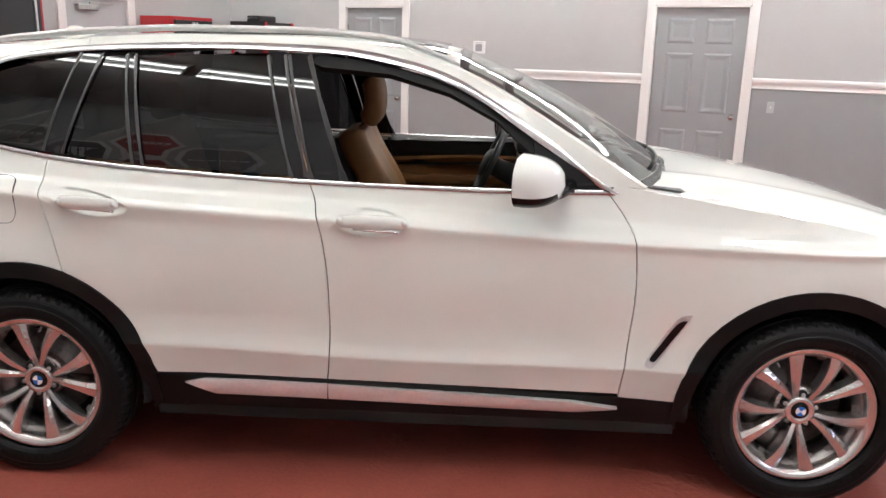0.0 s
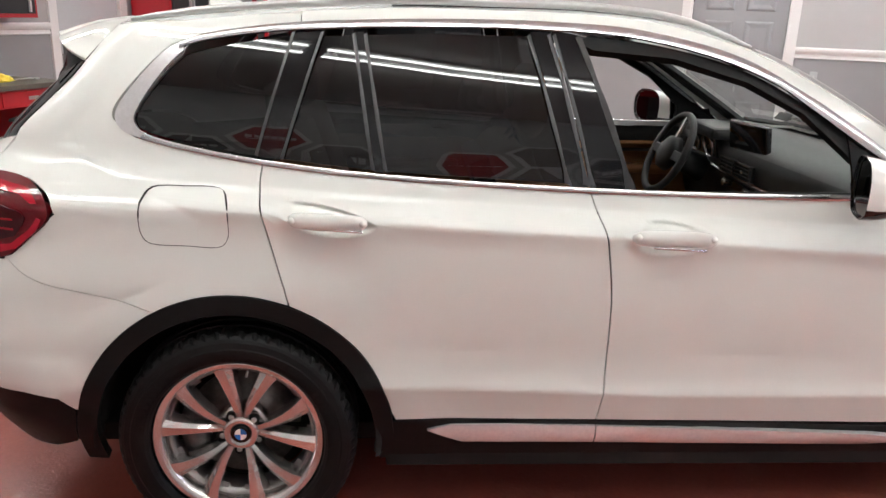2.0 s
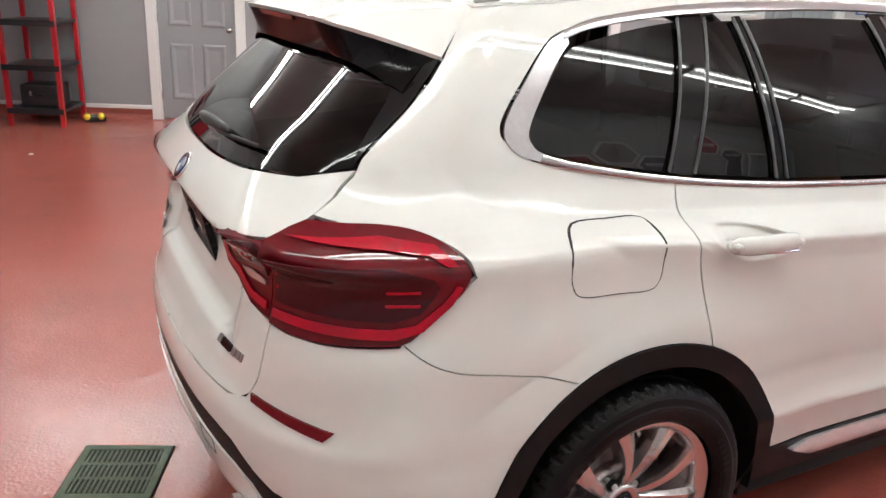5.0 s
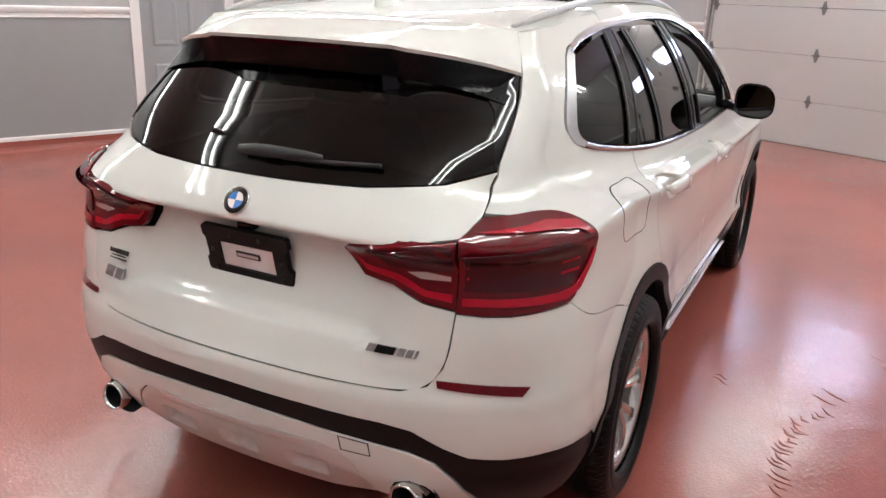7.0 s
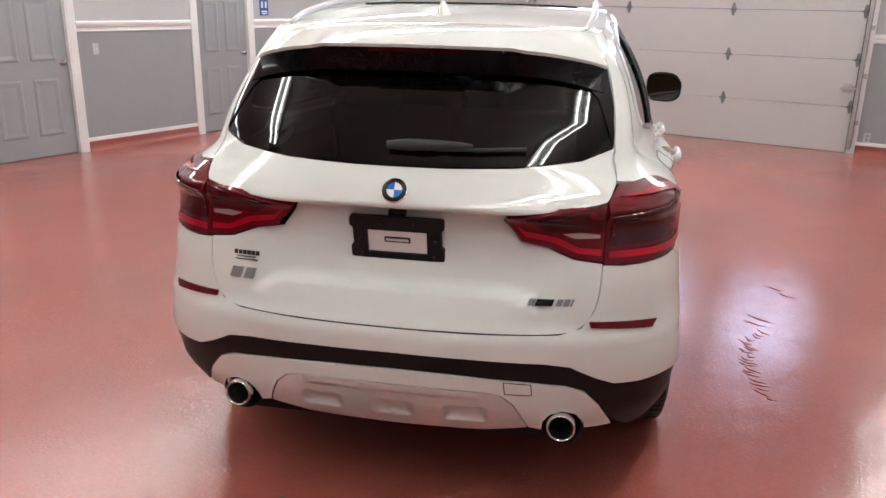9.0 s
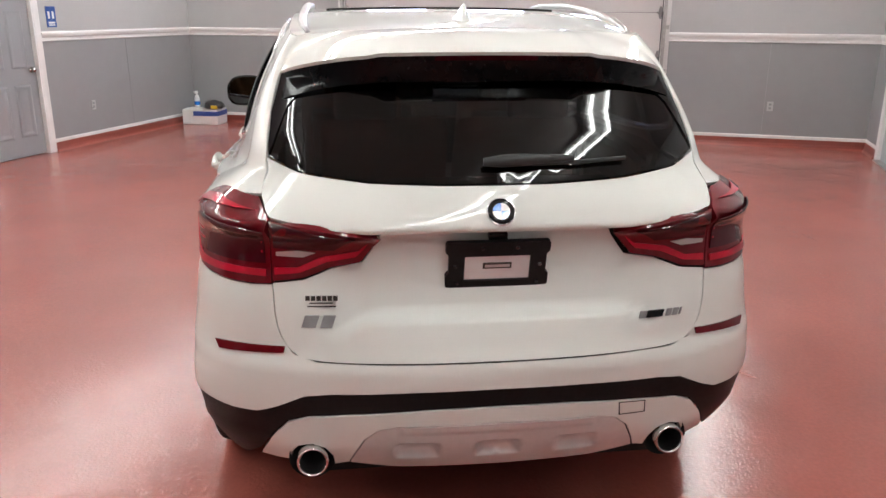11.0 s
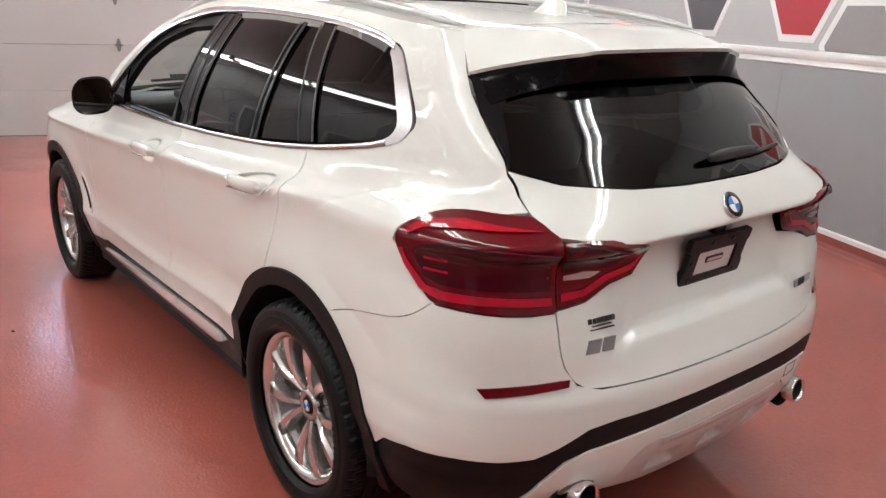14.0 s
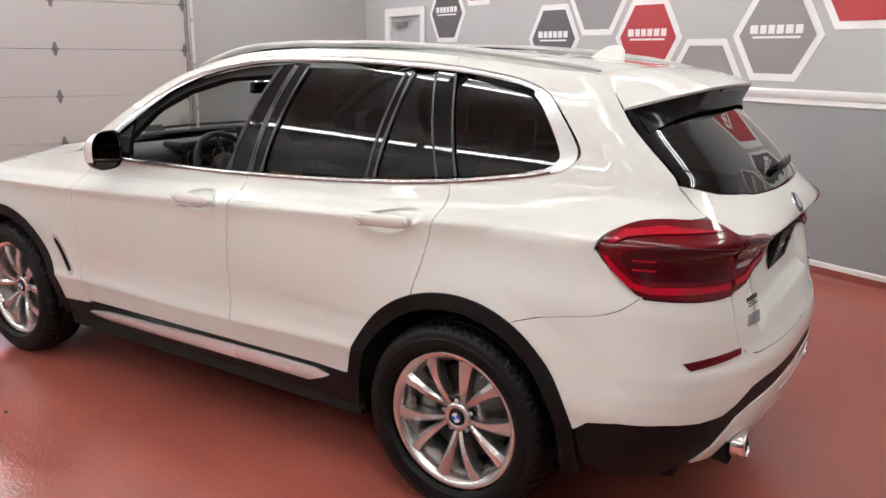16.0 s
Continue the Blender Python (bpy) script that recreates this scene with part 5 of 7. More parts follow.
# tail lamps
outer_lamp = [(ay(0.6365, z), z) for z in (0.919, 0.95, 1.0, 1.05, 1.106)] + [(ay(0.6535, 1.133), 1.133), (ay(0.664, 1.1475), 1.1475)] + open_flank(LAMP_OUT) + [(ay(0.76, 0.917), 0.917), (ay(0.70, 0.916), 0.916)]
lamps = both("tail_lamp", outer_lamp, M_RED, 0.006, 0.02, 0.028, "red tail lamp")
inner_lamp = [(0.6335, 1.100), (0.50, 1.082), (0.345, 1.060), (0.332, 1.050), (0.392, 0.981), (0.472, 0.968), (0.552, 0.936), (0.6335, 0.926)]
lamps_in = both("tail_lamp", rear(inner_lamp), M_RED, 0.006, 0.02, 0.028, "", [tailgate, tailgate])
# dark inner fields and brighter light guides behind the lens
both("lamp_field", rear([(0.625, 1.092), (0.50, 1.074), (0.40, 1.058), (0.46, 1.018), (0.625, 1.022)]), M_REDDARK, 0.0105, 0.003, 0.025, "", lamps_in)
both("lamp_guide", rear([(0.625, 0.965), (0.560, 0.968), (0.495, 1.000), (0.395, 1.016), (0.365, 1.042), (0.380, 1.020), (0.402, 0.998), (0.482, 0.984), (0.555, 0.952), (0.625, 0.944)]), M_REDBRIGHT, 0.0118, 0.003, 0.02, "bright red light guide", lamps_in)
both("reversing_light", rear([(0.618, 1.000), (0.545, 0.998), (0.510, 1.012), (0.560, 1.018), (0.618, 1.012)]), M_CLEARLAMP, 0.0128, 0.003, 0.02, "clear reversing light", lamps_in)
both("lamp_field", [(ay(0.650, z), z) for z in (0.975, 1.03, 1.075)] + open_flank([(-2.10, 1.085), (-2.015, 1.065), (-2.01, 1.03), (-2.04, 0.99), (-2.09, 0.975)]), M_REDDARK, 0.0105, 0.003, 0.025, "dark red inner field", lamps)
both("lamp_guide", [(ay(0.648, z), z) for z in (0.938, 0.958)] + open_flank([(-2.10, 0.960), (-2.05, 0.968), (-1.995, 1.012), (-1.968, 1.05), (-1.955, 1.045), (-1.975, 1.008), (-2.035, 0.955), (-2.09, 0.938)]), M_REDBRIGHT, 0.0118, 0.003, 0.02, "bright red light guide", lamps)
both("lamp_guide", [(ay(0.668, 1.118), 1.118)] + open_flank([(-2.10, 1.132), (-2.0, 1.118), (-1.965, 1.085), (-1.985, 1.085), (-2.02, 1.102), (-2.10, 1.112)]), M_REDBRIGHT, 0.0118, 0.003, 0.02, "", lamps)
for z in (1.010, 1.040):
    ribbons("lamp_line", [(ay(0.655, z), z), (ax(-2.10, z), z), (ax(-2.04, z), z)], 0.006, M_REDBRIGHT, 0.0125, 0.003, parent=lamps)

# bumper: white upper part, black band, white lower part, silver skid plate
LOW_EDGE = [(-1.905, 0.468), (-1.95, 0.505), (-2.05, 0.528), (-2.182, 0.535)]
half_b = ([(0.0, 0.698), (0.30, 0.699), (0.52, 0.703), (0.588, 0.722), (0.622, 0.773), (0.634, 0.83), (0.638, 0.914)])
bump = (open_rear(half_b) + [(ay(0.70, 0.911), 0.911), (ay(0.76, 0.912), 0.912)] + open_flank([(-2.083, 0.920), (-2.075, 0.928)] + [(x, z - 0.003) for x, z in SEAM_CUT[2:]])
        + open_flank(arc(-AXLE, ARCH_R + 0.001, 116, 167, 20)) + open_flank(LOW_EDGE) + open_rear([(0.775, 0.530), (0.70, 0.535), (0.64, 0.560), (0.56, 0.602), (0.48, 0.613), (0.25, 0.620), (0.0, 0.622)]))
bumper = part("rear_bumper", patch(bump, 0.0, 0.014, False, 0.035), M_PAINT, car, "white rear bumper")
part("bumper_half", patch(bump, 0.0, 0.014, True, 0.035), M_PAINT, bumper)
band = open_rear([(0.0, 0.619), (0.25, 0.617), (0.48, 0.610), (0.555, 0.599), (0.637, 0.557), (0.70, 0.532), (0.775, 0.527)]) + open_flank([(-2.18, 0.531), (-2.05, 0.524), (-1.952, 0.501), (-1.908, 0.462), (-1.925, 0.34), (-2.0, 0.31), (-2.12, 0.30)]) + open_rear([(0.76, 0.31), (0.705, 0.375), (0.665, 0.455), (0.617, 0.510), (0.55, 0.535), (0.43, 0.548), (0.2, 0.562), (0.0, 0.565)])
for mr in (False, True):
    part("bumper_band", patch(band, -0.004, 0.014, mr, 0.035), M_PLASTIC, bumper, "black textured bumper band")
low = rear([(0.0, 0.561), (0.2, 0.558), (0.43, 0.544), (0.55, 0.531), (0.612, 0.506), (0.658, 0.452), (0.698, 0.372), (0.705, 0.350), (0.66, 0.345), (0.613, 0.345), (0.609, 0.388), (0.588, 0.422), (0.547, 0.436), (0.506, 0.422), (0.485, 0.388), (0.481, 0.345), (0.44, 0.36), (0.425, 0.40), (0.395, 0.46), (0.355, 0.495), (0.30, 0.507), (0.0, 0.510)])
for mr in (False, True):
    part("bumper_lower", patch(low, 0.0, 0.016, mr, 0.03), M_PAINT, bumper, "white lower bumper")
skid = rear([(0.0, 0.507), (0.298, 0.504), (0.352, 0.492), (0.391, 0.457), (0.421, 0.397), (0.436, 0.355), (0.30, 0.335), (0.0, 0.330)])


def dimples(a, z):
    y = skin(a, z).y
    d = 0.0
    for c in (-0.24, 0.0, 0.24):
        d += 0.026 * math.exp(-((y - c) / 0.060) ** 8) * math.exp(-((z - 0.408) / 0.026) ** 8)
    return 0.006 * ramp(0.30, 0.28, abs(y)) * ramp(0.47, 0.49, z) - d


for mr in (False, True):
    part("skid_plate", patch(skid, -0.002, 0.016, mr, 0.011, dimples), M_SILVERPAINT, bumper, "matt silver skid plate")
tow = rear([(-0.36, 0.545), (-0.445, 0.540), (-0.448, 0.500), (-0.365, 0.502)])
part("tow_cover", ribbon(tow, 0.003, 0.001, 0.002, False, True, 1), M_GAP, bumper, "square towing-eye cover outline")
# reflectors
both("reflector", open_rear([(0.608, 0.742), (0.612, 0.722), (0.70, 0.714)]) + open_flank([(-2.225, 0.704), (-2.205, 0.728)]) + open_rear([(0.75, 0.735), (0.68, 0.739)]), M_RED, 0.006, 0.010, 0.02, "red bumper reflector", [bumper, bumper])
# exhaust tips
for sg in (1, -1):
    tip = lathe([(0.037, -0.156), (0.039, -0.163), (0.043, -0.166), (0.046, -0.160), (0.045, -0.12), (0.042, -0.05), (0.040, 0.0)], 32, "x")
    ex = part("exhaust_tip", shape(tip, pose(-2.205, sg * 0.545, 0.376, 0, 4, 0)), M_MIRRORCHROME, car, "polished round exhaust tip")
    part("exhaust_bore", shape(lathe([(0.0, -0.06), (0.0345, -0.06), (0.0355, -0.12), (0.0366, -0.157)], 24, "x"), pose(-2.205, sg * 0.545, 0.376, 0, 4, 0)), M_GAP, ex)

    part("exhaust_recess", shape(lathe([(0.0, -0.035), (0.05, -0.035), (0.062, -0.05), (0.070, -0.11)], 24, "x"), pose(-2.205, sg * 0.547, 0.376)), M_GAP, ex)

# roundel badges: plain rings and quarters
def roundel(r, parent, m, ring_mat=M_MIRRORCHROME):
    b = part("badge", shape(lathe([(0, 0.0), (r, 0.0), (r, 0.006), (r * 0.95, 0.009), (r * 0.92, 0.008), (0, 0.008)], 32, "x"), m), ring_mat, parent, "round enamel badge")
    part("badge_ring", shape(lathe([(r * 0.60, 0.0085), (r * 0.92, 0.0085), (r * 0.92, 0.0095), (r * 0.60, 0.0095)], 32, "x"), m), M_GLOSS, b)
    for q in range(4):
        pts = [(0.0, 0.0)] + [(math.cos(radians(90 * q + 90 * i / 8)) * r * 0.58, math.sin(radians(90 * q + 90 * i / 8)) * r * 0.58) for i in range(9)]
        part("badge_quarter", shape(prism(pts, 0.002, "x", 0.0095), m), M_BLUE if q % 2 else M_WHITEENAMEL, b, smooth=False)
    return b


roundel(0.041, tailgate, pose(rear_end(1.120) + 0.001, 0, 1.120, 0, 0, 180) @ pose(0, 0, 0, 0, -34, 0))

# plate bracket
pb = [(-0.158, -0.075), (-0.165, -0.07), (-0.165, -0.03), (-0.155, -0.02), (-0.155, 0.045), (-0.165, 0.055), (-0.165, 0.085), (-0.158, 0.092), (0.158, 0.092), (0.165, 0.085), (0.165, 0.055), (0.155, 0.045), (0.155, -0.02), (0.165, -0.03), (0.165, -0.07), (0.158, -0.075), (0.06, -0.078), (0.055, -0.088), (-0.055, -0.088), (-0.06, -0.078)]
plate_m = pose(-2.300, 0, 0.957, 0, 13, 180) @ Matrix.Diagonal((1.0, 0.91, 0.87, 1.0))
pl = bmesh.new()
hole = [(-0.105, -0.052), (0.105, -0.052), (0.105, 0.040), (-0.105, 0.040)]
vs2, _, fs2, *_ = geometry.delaunay_2d_cdt([Vector(p) for p in pb + hole], [(i, (i + 1) % len(pb)) for i in range(len(pb))] + [(len(pb) + i, len(pb) + (i + 1) % 4) for i in range(4)], [], 1, 1e-6)
vv2 = [pl.verts.new((0.016, p.x, p.y)) for p in vs2]
for f in fs2:
    c = sum((vs2[i] for i in f), Vector((0, 0))) / len(f)
    if not (abs(c.x) < 0.105 and -0.052 < c.y < 0.040):
        pl.faces.new([vv2[i] for i in f])
bmesh.ops.recalc_face_normals(pl, faces=pl.faces)
if pl.faces[:][0].normal.x < 0:
    bmesh.ops.reverse_faces(pl, faces=pl.faces)
solid(pl, 0.018)
bracket = part("plate_bracket", shape(pl, plate_m), M_PLASTIC, tailgate, "empty black number plate bracket", smooth=False)
for y, z in ((-0.128, -0.06), (0.128, -0.06), (-0.135, 0.005), (0.135, 0.005), (-0.05, 0.07), (0.06, 0.07)):
    part("screw", shape(lathe([(0, 0.019), (0.006, 0.019), (0.008, 0.016)], 10, "x"), plate_m @ pose(0, y, z)), M_GLOSS, bracket)
part("plate_insert", shape(box(-0.004, 0.008, -0.104, 0.104, -0.051, 0.039), plate_m), M_WHITEENAMEL, bracket, "blank white plate insert", smooth=False)
part("label_plate", shape(box(-0.002, 0.012, -0.046, 0.046, -0.010, 0.012, 0.002), plate_m), M_SEATBELT, bracket, "small dark label", smooth=False)
part("label_bar", shape(box(0.0122, 0.0128, -0.040, 0.040, -0.004, 0.006), plate_m), M_ALU, bracket, smooth=False)
part("plate_light", shape(box(-0.03, 0.0, -0.03, 0.03, 0.088, 0.112, 0.004), plate_m), M_GLOSS, tailgate, "gloss black tailgate switch", smooth=False)

# model lettering as plain chrome strokes, and the dealer's sticker as bars
def stroke_set(strokes, y0, z0, scale, slant, th, mat, name, label, depth=0.004):
    bm = bmesh.new()
    for (xa, za), (xb, zb) in strokes:
        d = Vector((xb - xa, zb - za))
        d.normalize()
        nx, nz = -d.y * th / 2, d.x * th / 2
        quad = [(xa + nx, za + nz), (xb + nx, zb + nz), (xb - nx, zb - nz), (xa - nx, za - nz)]
        f, r = [], []
        for px, pz in quad:
            y, z = y0 - (px + slant * pz) * scale, z0 + pz * scale
            bx = back(y, z)
            f.append(bm.verts.new((bx - depth, y, z)))
            r.append(bm.verts.new((bx + 0.002, y, z)))
        bm.faces.new(f)
        for i in range(4):
            bm.faces.new((f[i], r[i], r[(i + 1) % 4], f[(i + 1) % 4]))
    bmesh.ops.recalc_face_normals(bm, faces=bm.faces)
    return part(name, bm, mat, tailgate, label, smooth=False)


def slab(y0, z0, w, h, mat, name, label, slant=0.25, depth=0.004):
    """One plain slanted bar on the tailgate, y0 its near end."""
    stroke_set([((0.0, 0.5), (w / h, 0.5))], y0, z0, h, slant, 1.0, mat, name, label, depth)


# model lettering and the dealer's sticker as plain bars
slab(0.560, 0.800, 0.040, 0.034, M_BADGE, "model_badge", "slanted grey chrome badge bar", 0.35)
slab(0.508, 0.800, 0.034, 0.034, M_BADGE, "model_badge", "slanted grey chrome badge bar", 0.35)
slab(-0.418, 0.792, 0.020, 0.020, M_BADGE, "trim_badge", "slanted grey chrome badge bar", 0.35)
slab(-0.441, 0.792, 0.052, 0.019, M_GLOSS, "trim_badge", "dark badge bar", 0.35)
for y in (-0.503, -0.525, -0.547):
    slab(y, 0.792, 0.017 if y > -0.54 else 0.006, 0.020, M_BADGE, "trim_badge", "slanted grey chrome badge bar", 0.35)
for k in range(6):
    slab(0.546 - 0.0155 * k, 0.874, 0.0125, 0.013, M_SEATBELT, "dealer_sticker", "small dark sticker bar", 0.0, 0.0012)
slab(0.535, 0.866, 0.066, 0.003, M_SEATBELT, "dealer_sticker", "", 0.0, 0.0012)
slab(0.541, 0.857, 0.080, 0.003, M_SEATBELT, "dealer_sticker", "", 0.0, 0.0012)

# ---- wheels
def wheel_set():
    """One wheel about the origin, its outer face towards +y."""
    w = part("wheel", lathe([(0.232, -0.105), (0.238, -0.09), (0.215, -0.06), (0.212, 0.055), (0.222, 0.082), (0.240, 0.092), (0.2445, 0.090), (0.246, 0.078), (0.243, 0.07), (0.243, -0.105)], 72), M_RIM, car, "ten-spoke silver alloy wheel")
    R = WHEEL_R
    prof = [(0.236, -0.10), (0.250, -0.115), (0.290, -0.122), (0.325, -0.120), (0.348, -0.108), (0.3605, -0.085), (0.3625, -0.070)]
    for g in (-0.05, 0.0, 0.05):
        prof += [(R - 0.001, g - 0.020), (R, g - 0.006), (R - 0.008, g - 0.005), (R - 0.008, g + 0.005), (R, g + 0.006), (R - 0.001, g + 0.020)]
    prof += [(0.3625, 0.070), (0.3605, 0.085), (0.357, 0.095), (0.352, 0.104), (0.344, 0.111), (0.335, 0.116), (0.318, 0.1195), (0.314, 0.122), (0.305, 0.1225), (0.290, 0.1215), (0.276, 0.117), (0.267, 0.108), (0.262, 0.098)]
    tread = lathe(prof, 240)
    # cross grooves between the blocks of both shoulders
    for v in tread.verts:
        r = math.hypot(v.co.x, v.co.z)
        step = round(math.atan2(v.co.z, v.co.x) / (2 * math.pi) * 240 + (1.0 if abs(v.co.y) > 0.09 else 0.0)) % 4
        if step == 0 and r > 0.345 and abs(v.co.y) > 0.055:
            v.co.x *= (r - 0.0045) / r
            v.co.z *= (r - 0.0045) / r
    part("tyre", tread, M_TYRE, w, "black rubber tyre with grooved tread", smooth=False)
    # raised bars on the sidewall
    for c0, c1, n in ((0.35, 0.95, 7), (2.5, 2.95, 6), (4.3, 4.9, 7)):
        for i in range(n):
            a = c0 + (c1 - c0) * i / n
            d = (c1 - c0) / n * 0.6
            bm = bmesh.new()
            bm.faces.new([bm.verts.new((math.cos(t) * r, 0.1230, math.sin(t) * r)) for t, r in ((a, 0.282), (a, 0.303), (a + d, 0.303), (a + d, 0.282))])
            part("sidewall_bar", bm, M_PLASTIC, w, smooth=False)
    # spokes in five pairs: a machined ridge with darker flanks
    for p in range(5):
        for sg in (-1, 1):
            base = radians(97 + 72 * p)
            bm = bmesh.new()
            n = 9
            rows_ = []
            for i in range(n):
                t = i / (n - 1)
                r = 0.052 + (0.236 - 0.052) * t
                a = base + sg * radians(6.5 + 11.5 * t ** 0.75)
                half = 0.0100 + 0.0155 * t ** 1.2 + 0.012 * max(0, t - 0.85) / 0.15
                yf = 0.066 + 0.012 * t + 0.010 * math.sin(math.pi * t) - 0.014 * (1 - t) ** 3
                d, e = Vector((math.cos(a), 0, math.sin(a))), Vector((-math.sin(a), 0, math.cos(a))) * sg
                c = d * r
                inner = -half * (0.75 + 0.25 * t)
                rows_.append([bm.verts.new(c + e * k * 1.0 + Vector((0, y, 0))) for k, y in
                              ((inner * 1.35, yf - 0.050), (inner, yf - 0.010), (inner * 0.25, yf), (half, yf - 0.003), (half * 1.15, yf - 0.016), (half * 1.25, yf - 0.050))])
            for ra, rb in zip(rows_, rows_[1:]):
                for k in range(5):
                    bm.faces.new((ra[k], ra[k + 1], rb[k + 1], rb[k]))
                bm.faces.new((ra[5], ra[0], rb[0], rb[5]))
            bmesh.ops.recalc_face_normals(bm, faces=bm.faces)
            part("spoke", bm, M_RIM, w, smooth=False)
    part("hub", lathe([(0.0, 0.050), (0.030, 0.050), (0.034, 0.054), (0.046, 0.056), (0.052, 0.048), (0.054, 0.030), (0.054, 0.0), (0.0, 0.0)], 40), M_RIM, w)
    for k in range(5):
        a = radians(97 + 36 + 72 * k)
        part("wheel_bolt", shape(lathe([(0.0, 0.042), (0.0075, 0.042), (0.0085, 0.036), (0.0085, 0.0), (0.0135, 0.0)], 10), pose(math.cos(a) * 0.056, 0.006, math.sin(a) * 0.056)), M_GALV, w)
        part("bolt_recess", shape(lathe([(0.0, 0.028), (0.0150, 0.034), (0.016, 0.02)], 14), pose(math.cos(a) * 0.056, 0.012, math.sin(a) * 0.056)), M_GAP, w)
    part("inner_rim", lathe([(0.205, -0.06), (0.205, 0.05), (0.2115, 0.05), (0.2115, -0.06)], 60), M_RIMDARK, w)
    for k in range(10):
        a0 = radians(97 + 36 * k + 18 - 11)
        bm = bmesh.new()
        vs = []
        for i in range(6):
            a = a0 + radians(22) * i / 5
            vs.append([bm.verts.new((math.cos(a) * r, y, math.sin(a) * r)) for r, y in ((0.190, 0.020), (0.211, 0.030), (0.211, 0.055))])
        for p0, p1 in zip(vs, vs[1:]):
            for i in range(2):
                bm.faces.new((p0[i], p0[i + 1], p1[i + 1], p1[i]))
        bmesh.ops.recalc_face_normals(bm, faces=bm.faces)
        part("rim_step", bm, M_RIMDARK, w, smooth=False)
    part("brake_disc", lathe([(0.060, 0.0), (0.075, 0.0), (0.085, -0.022), (0.165, -0.022), (0.165, -0.044), (0.06, -0.044)], 48), M_IRON, w, "grey iron brake disc")
    part("brake_hat", lathe([(0.0, 0.012), (0.066, 0.012), (0.076, 0.004), (0.085, -0.024)], 32), M_RIM, w)
    bm = bmesh.new()
    cal = []
    for i in range(9):
        a = radians(-28 + 56 * i / 8)
        cal.append([bm.verts.new((math.cos(a) * r, y, math.sin(a) * r)) for r, y in ((0.105, -0.015), (0.105, 0.016), (0.150, 0.024), (0.182, 0.014), (0.188, -0.05), (0.105, -0.06))])
    for p0, p1 in zip(cal, cal[1:]):
        for i in range(6):
            bm.faces.new((p0[i], p0[(i + 1) % 6], p1[(i + 1) % 6], p1[i]))
    bm.faces.new(cal[0][::-1])
    bm.faces.new(cal[-1])
    bmesh.ops.recalc_face_normals(bm, faces=bm.faces)
    part("brake_caliper", bm, M_IRON, w, "grey brake caliper")
    part("backing_plate", lathe([(0.0, -0.07), (0.205, -0.07), (0.205, -0.074), (0.0, -0.074)], 40), M_GAP, w)
    part("valve", tube([(math.cos(radians(97)) * 0.205, 0.03, math.sin(radians(97)) * 0.205), (math.cos(radians(97)) * 0.185, 0.052, math.sin(radians(97)) * 0.185)], 0.004, 6), M_GALV, w)
    # centre badge, plain quarters
    part("cap_ring", lathe([(0.0, 0.0565), (0.0270, 0.0565), (0.0285, 0.055), (0.029, 0.046)], 28), M_GLOSS, w, "round centre cap")
    for q in range(4):
        pts = [(0.0, 0.0)] + [(math.cos(radians(90 * q + 90 * i / 6)) * 0.0175, math.sin(radians(90 * q + 90 * i / 6)) * 0.0175) for i in range(7)]
        part("cap_quarter", prism(pts, 0.0016, "y", 0.0572), M_BLUE if q % 2 else M_WHITEENAMEL, w, smooth=False)
    return w


first_wheel = wheel_set()
for ob in [first_wheel] + list(first_wheel.children):
    if not ob.name.startswith(("tyre", "sidewall_bar")):
        ob.data.transform(Matrix.Diagonal((1.064, 1.0, 1.064, 1.0)))
WY = 0.820
first_wheel.matrix_basis = pose(-AXLE, WY, WHEEL_R - 0.004, 0, -22, 0)
for x, s, spin in ((AXLE, 1, 10), (-AXLE, -1, 0), (AXLE, -1, 37)):
    m = pose(x, s * WY, WHEEL_R - 0.004) @ (pose(0, 0, 0, 0, spin, 0) if s > 0 else pose(0, 0, 0, 0, 0, 180) @ pose(0, 0, 0, 0, spin, 0))
    copy_thing(first_wheel, m)

# wheel wells
for x in (AXLE, -AXLE):
    for s in (1, -1):
        bm = bmesh.new()
        pr = [[bm.verts.new((x + math.cos(radians(a)) * r, s * y, 0.36 + math.sin(radians(a)) * r)) for y, r in ((0.915, 0.424), (0.90, 0.44), (0.58, 0.435), (0.54, 0.02))] for a in range(-8, 190, 6)]
        for p0, p1 in zip(pr, pr[1:]):
            for i in range(3):
                bm.faces.new((p0[i], p0[i + 1], p1[i + 1], p1[i]))
        part("wheel_well", bm, M_CARPET, car, "black wheel arch liner")
# underside
part("underbody", box(-2.15, 2.05, -0.60, 0.60, 0.21, 0.30, 0.03), M_GAP, car, "dark underbody", smooth=False)
for s in (1, -1):
    part("underbody", box(-0.98, 0.98, s * 0.60 if s > 0 else -0.86, 0.86 if s > 0 else -0.60, 0.235, 0.30, 0.01), M_GAP, car, smooth=False)
part("muffler", shape(lathe([(0, -0.55), (0.10, -0.55), (0.12, -0.53), (0.12, 0.53), (0.10, 0.55), (0, 0.55)], 24), pose(-2.02, 0, 0.36)), M_IRON, car, "steel rear silencer")

